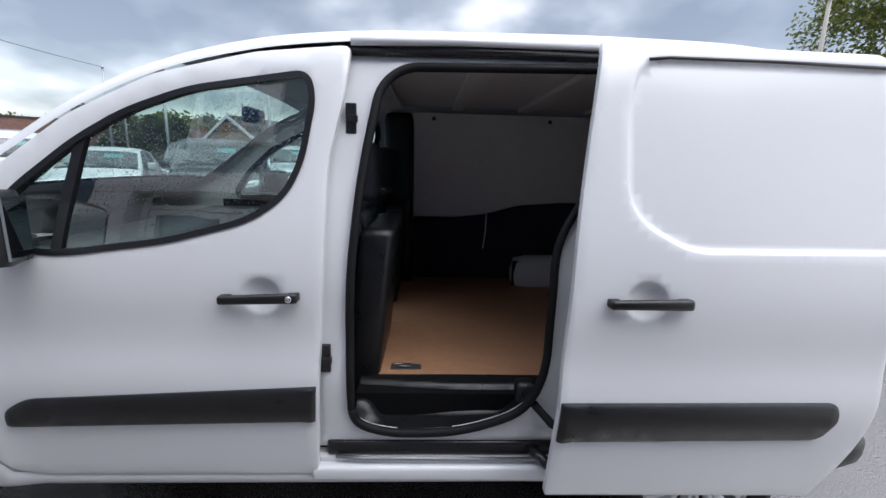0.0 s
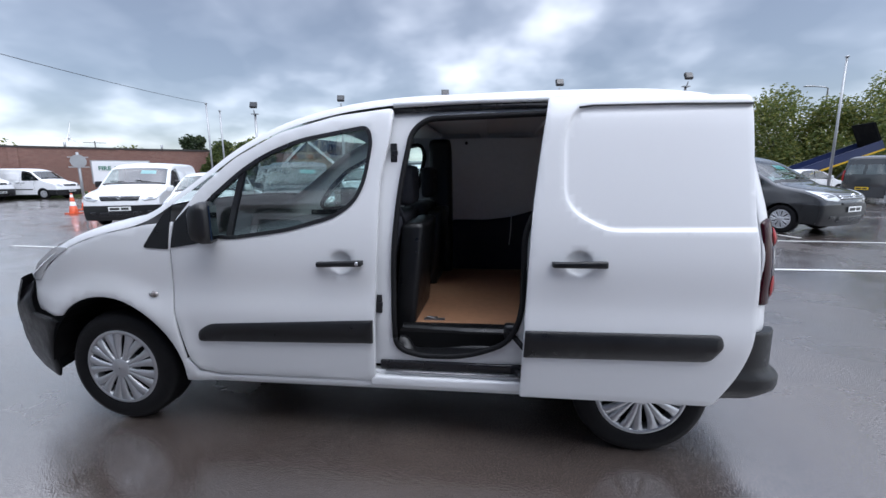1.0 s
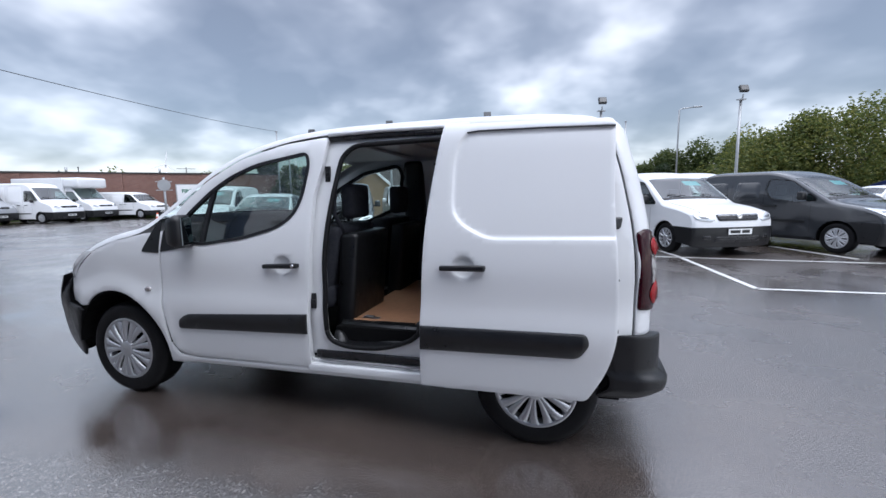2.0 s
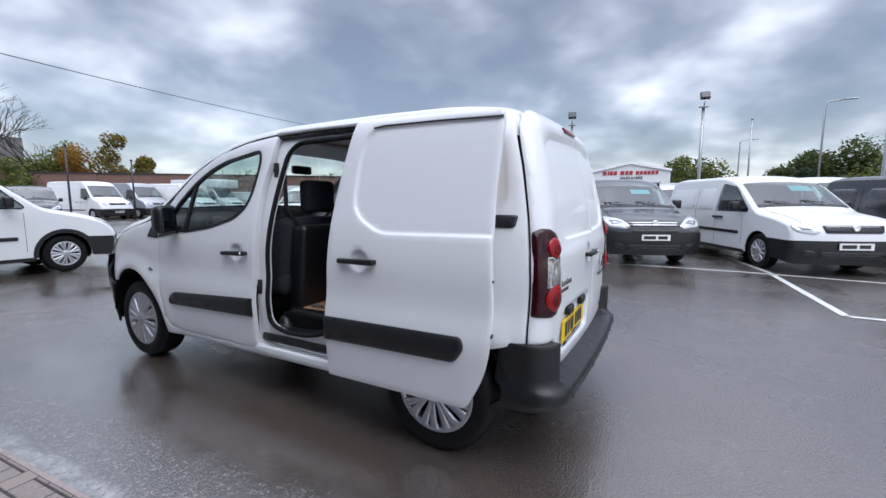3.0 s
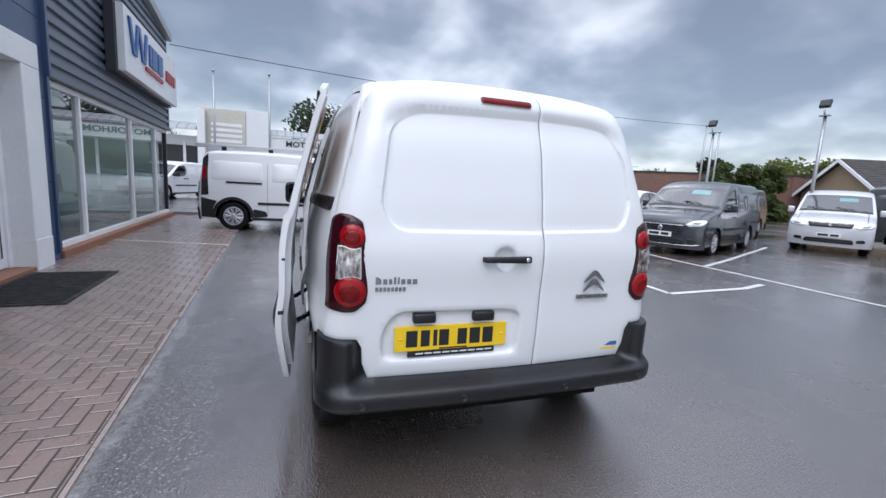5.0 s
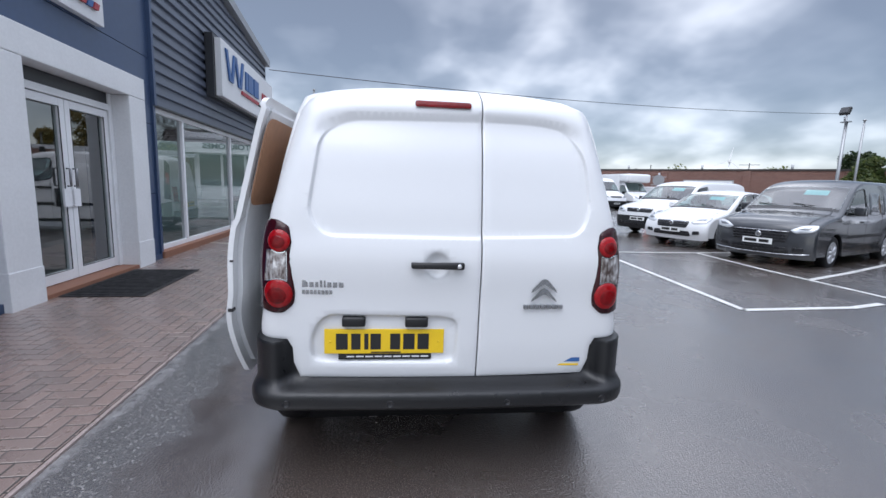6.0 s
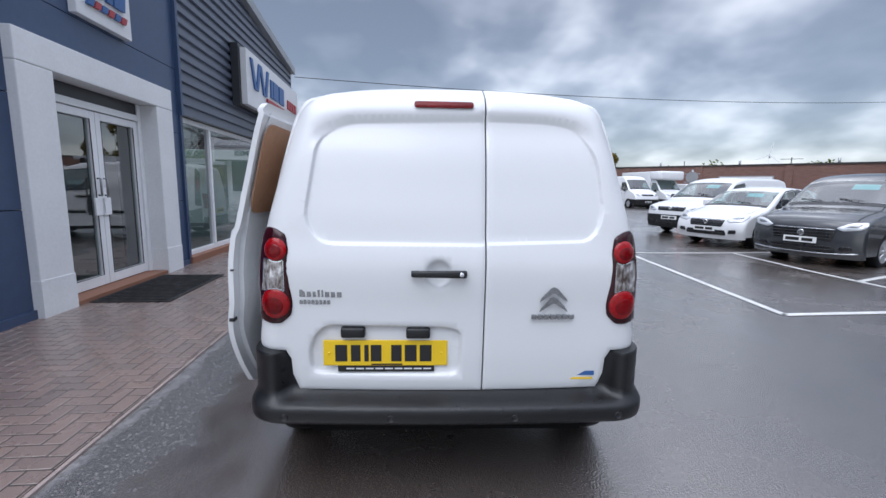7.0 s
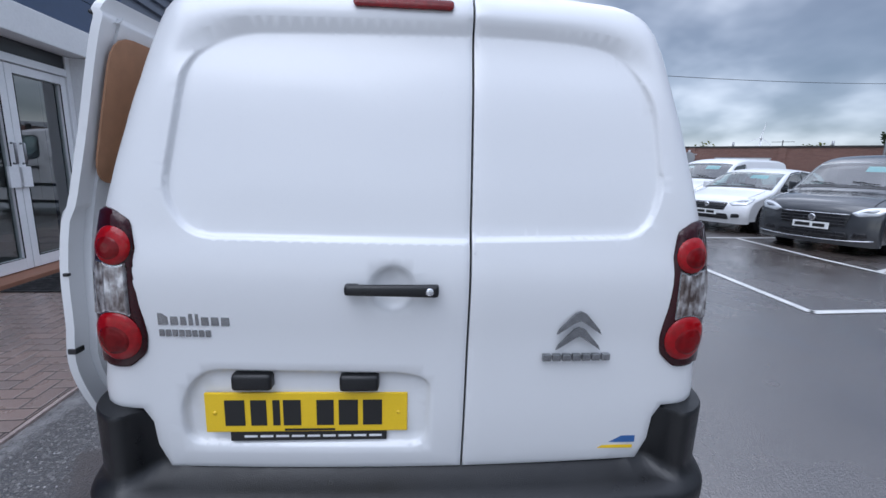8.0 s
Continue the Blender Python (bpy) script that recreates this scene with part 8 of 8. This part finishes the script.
def wind_turbine(x, y, h):
    t = thing("wind_turbine", pose(x, y, ground_z(x, y), 0, 0, 45), "small white wind turbine beyond the brick wall", "turbine")
    tube("tower", [(0, 0, 0), (0, 0, h)], 0.16, WHITE_FRAME, t, sides=10, taper=0.6)
    bm = bmesh.new()
    bm_box(bm, -0.14, 0.14, -0.35, 0.3, h - 0.05, h + 0.22, 0.06)
    part("nacelle", bm, WHITE_FRAME, t, smooth=True)
    for k in range(3):
        a = radians(80 + 120 * k)
        d = Vector((math.cos(a), 0, math.sin(a)))
        s = Vector((-d.z, 0, d.x))
        c = Vector((0, -0.40, h + 0.08))
        vs = []
        for q, w in ((0.1, 0.10), (0.6, 0.14), (1.9, 0.04)):
            vs += [c + d * q - s * w * 0.4, c + d * q + s * w * 0.6, c + d * q + Vector((0, 0.05, 0))]
        mesh("blade", vs, [(i * 3 + j, i * 3 + (j + 1) % 3, i * 3 + 3 + (j + 1) % 3, i * 3 + 3 + j) for i in range(2) for j in range(3)] + [(6, 7, 8)], WHITE_FRAME, t)


wind_turbine(-52.0, 45.5, 6.2)
p = thing("roof_aerial", pose(-48.5, 45.5, 0), "thin dark television aerial on a post", "aerial")
tube("post", [(0, 0, 0), (0, 0, 5.8)], 0.06, DARK_FRAME, p)
tube("boom", [(-0.8, -0.8, 5.6), (0.8, 0.8, 5.6)], 0.03, DARK_FRAME, p)
for k in (-0.7, -0.3, 0.3, 0.7):
    tube("element", [(k - 0.15, k + 0.15, 5.6), (k + 0.15, k - 0.15, 5.6)], 0.015, DARK_FRAME, p)


# ---- the parked vehicles ----
H = -66
vehicle("parked_van", "small_van", 1.12, 8.42, H, GREY_FAR, "dark grey small panel van facing the yard")
vehicle("parked_van", "long_van", 3.92, 8.94, H, WHITE_FAR, "white long-wheelbase van with an unpainted black bumper", rims="steel", slot=(0.95, 1.75, 1.10))
vehicle("parked_van", "small_van", 6.94, 9.0, H + 8, GREY_FAR, "dark grey small panel van with a sticker in its window")
vehicle("parked_van", "long_van", -5.05, 9.25, H, GREY_FAR, "dark grey long van with a roof aerial", rims="alloy", bumper=0, grille_box=(0.52, 0.74, 0.56), lift=-0.04)
vehicle("parked_car", "hatchback", -7.38, 8.68, H, WHITE_FAR, "white hatchback car with dark wheels", rims="dark", category="car", side_bar=False)
vehicle("parked_van", "long_van", -10.40, 9.83, H, WHITE_FAR, "white van with a black bumper beside the hatchback")
vehicle("parked_van", "long_van", -5.1, 15.0, H + 3, PALE_SILVER, "pale silver van parked in the second row", bumper=0)
vehicle("parked_van", "panel_van", -2.9, 17.6, 20, GREY_FAR, "dark grey van standing across the second row", bumper=0, sticker=False)
vehicle("parked_van", "long_van", -8.2, 14.2, H, GREY_FAR, "dark grey van in the second row", bumper=0)
vehicle("parked_van", "long_van", -2.1, 15.6, H, WHITE_FAR, "white van in the second row")
vehicle("parked_van", "long_van", 2.2, 14.6, H, WHITE_FAR, "white van with a roof rack in the second row", rack=True)
vehicle("parked_van", "panel_van", 6.2, 14.8, H, WHITE_FAR, "white van in the second row")
vehicle("parked_van", "maxi_van", -8.02, -0.79, 88, WHITE_FAR, "white long van with a roof rack and black side strip", rims="cap", rack=True, sticker=False, slot=(0.92, 1.68, 1.07), cladding=True, bumper=0.62)
vehicle("parked_van", "small_van", -20.5, -7.0, -20, WHITE_FAR, "small white van parked by the motorhome hall", bumper=0.55, sticker=False)
vehicle("parked_van", "panel_van", 16.95, 13.7, 15, SILVER_FAR, "silver panel van with a roof rack seen from behind", rack=True, sticker=False, rear_glass=True, bumper=0)
vehicle("parked_van", "panel_van", 18.6, 18.0, 15, GREY_FAR, "dark grey panel van seen from behind", sticker=False, rear_glass=True, bumper=0)
vehicle("parked_van", "panel_van", -29.9, 22.2, 8, WHITE_FAR, "white van parked before the brick wall", sticker=False)
vehicle("parked_van", "high_van", -31.0, 16.4, 8, WHITE_FAR, "white minibus parked beside a box van", sticker=False)
vehicle("parked_van", "high_van", -32.4, 11.1, 8, WHITE_FAR, "tall white minibus with dark side windows", sticker=False)
vehicle("parked_van", "high_van", -32.8, 13.9, 8, SILVER_FAR, "tall silver van parked beside a minibus", sticker=False)
vehicle("parked_van", "panel_van", -26.5, 6.2, -12, GREY_FAR, "tall grey van parked far off", sticker=False)
vehicle("parked_van", "panel_van", -36, 9.5, 0, WHITE_FAR, "white van parked far off", sticker=False)


def luton_van(x, y, heading):
    """A cab with a tall box body that juts out over it."""
    v = vehicle("box_van", "high_van", x, y, heading, WHITE_FAR, "white box van with a tall luton body", sticker=False)
    bm = bmesh.new()
    bm_box(bm, -0.72, 3.3, -1.08, 1.08, 0.72, 2.95, 0.06)
    part("box_body", bm, WHITE_FAR, v, "white box body")
    bm = bmesh.new()
    bm_box(bm, -1.95, -0.70, -1.08, 1.08, 2.25, 2.95, 0.16)
    part("luton_nose", bm, WHITE_FAR, v, "rounded white box over the cab", True)


luton_van(-32.0, 19.4, 8)


def traffic_cone(x, y):
    c = thing("traffic_cone", pose(x, y, ground_z(x, y)), "orange and white plastic traffic cone", "cone", "traffic cones")
    box("base", -0.2, 0.2, -0.2, 0.2, 0, 0.04, ORANGE, c, bevel=0.01)
    for z0, z1, mat in ((0.04, 0.30, ORANGE), (0.30, 0.46, SIGN_WHITE), (0.46, 0.62, ORANGE), (0.62, 0.72, SIGN_WHITE), (0.72, 0.78, ORANGE)):
        r = lambda z: 0.15 - 0.12 * z / 0.78
        vs, fs = lathe([(r(z0), z0), (r(z1), z1), (0.001, z1)], 16, "Z")
        mesh("band", vs, fs, mat, c, smooth=True)


for x, y in ((-15.22, 11.52), (-16.1, 13.1), (-16.6, 13.3)):
    traffic_cone(x, y)


def round_sign(x, y, turn):
    s = thing("round_road_sign", pose(x, y, ground_z(x, y), 0, 0, turn), "round sign seen from its grey back on a post", "sign")
    tube("post", [(0, 0, 0), (0, 0, 2.28)], 0.045, GALV, s, sides=8)
    vs, fs = lathe([(0.001, -0.05), (0.33, -0.05), (0.345, -0.06), (0.345, -0.075), (0.001, -0.075)], 28)
    mesh("disc", [(a * 0.70, b, c * 0.70 + 1.95) for a, b, c in vs], fs, GALV, s, "grey disc")
    for z in (1.74, 2.10):
        box("clip", -0.3, 0.3, -0.048, -0.02, z - 0.02, z + 0.02, GALV, s)


round_sign(-14.74, 11.55, 50)


def tipper(x, y, heading):
    t = thing("tipper_truck", pose(x, y, ground_z(x, y), 0, 0, heading - 180), "dark blue tipper truck with its bed raised", "truck", "vans for sale in the yard")
    box("chassis", -2.6, 2.6, -0.45, 0.45, 0.55, 0.75, UNDER, t)
    bm = bmesh.new()
    bm_box(bm, -2.9, -1.5, -0.95, 0.95, 0.5, 2.2, 0.15)
    part("cab", bm, WHITE_FAR, t, "white truck cab", True)
    m = pose(2.4, 0, 0.9, 0, 22, 0)
    for name, b, mat in (("bed_floor", (-3.9, 0.2, -1.0, 1.0, 0.0, 0.1), BLUE_PAINT), ("bed_side", (-4.2, 0.2, -1.0, -0.94, 0.1, 0.55), BLUE_PAINT), ("bed_side", (-4.2, 0.2, 0.94, 1.0, 0.1, 0.55), BLUE_PAINT), ("head_board", (-4.2, -4.12, -0.94, 0.94, 0.1, 1.6), UNDER), ("bed_stripe", (-4.2, 0.2, -1.012, -1.001, 0.0, 0.09), YELLOW_PAINT), ("bed_stripe", (-4.2, 0.2, 1.001, 1.012, 0.0, 0.09), YELLOW_PAINT), ("bed_rib", (-2.9, -2.82, -1.03, -1.0, 0.1, 0.55), BLUE_PAINT), ("bed_rib", (-1.5, -1.42, -1.03, -1.0, 0.1, 0.55), BLUE_PAINT)):
        bm = bmesh.new()
        bm_box(bm, *b)
        bm.transform(m)
        part(name, bm, mat, t)
    tube("tipping_ram", [(0.2, 0, 0.7), (-0.9, 0, 2.1)], 0.06, STEEL, t)
    for wx in (-1.9, 1.5):
        put_wheel(t, wx, -0.85, 0.35, rim_set(0.35, "steel"), False)
        put_wheel(t, wx, 0.85, 0.35, rim_set(0.35, "steel"), True)


tipper(20.3, 24.6, -8)
vehicle("parked_car", "hatchback", 18.0, 23.6, 15, WHITE_FAR, "white car parked behind the tipper truck", category="car", side_bar=False, sticker=False)
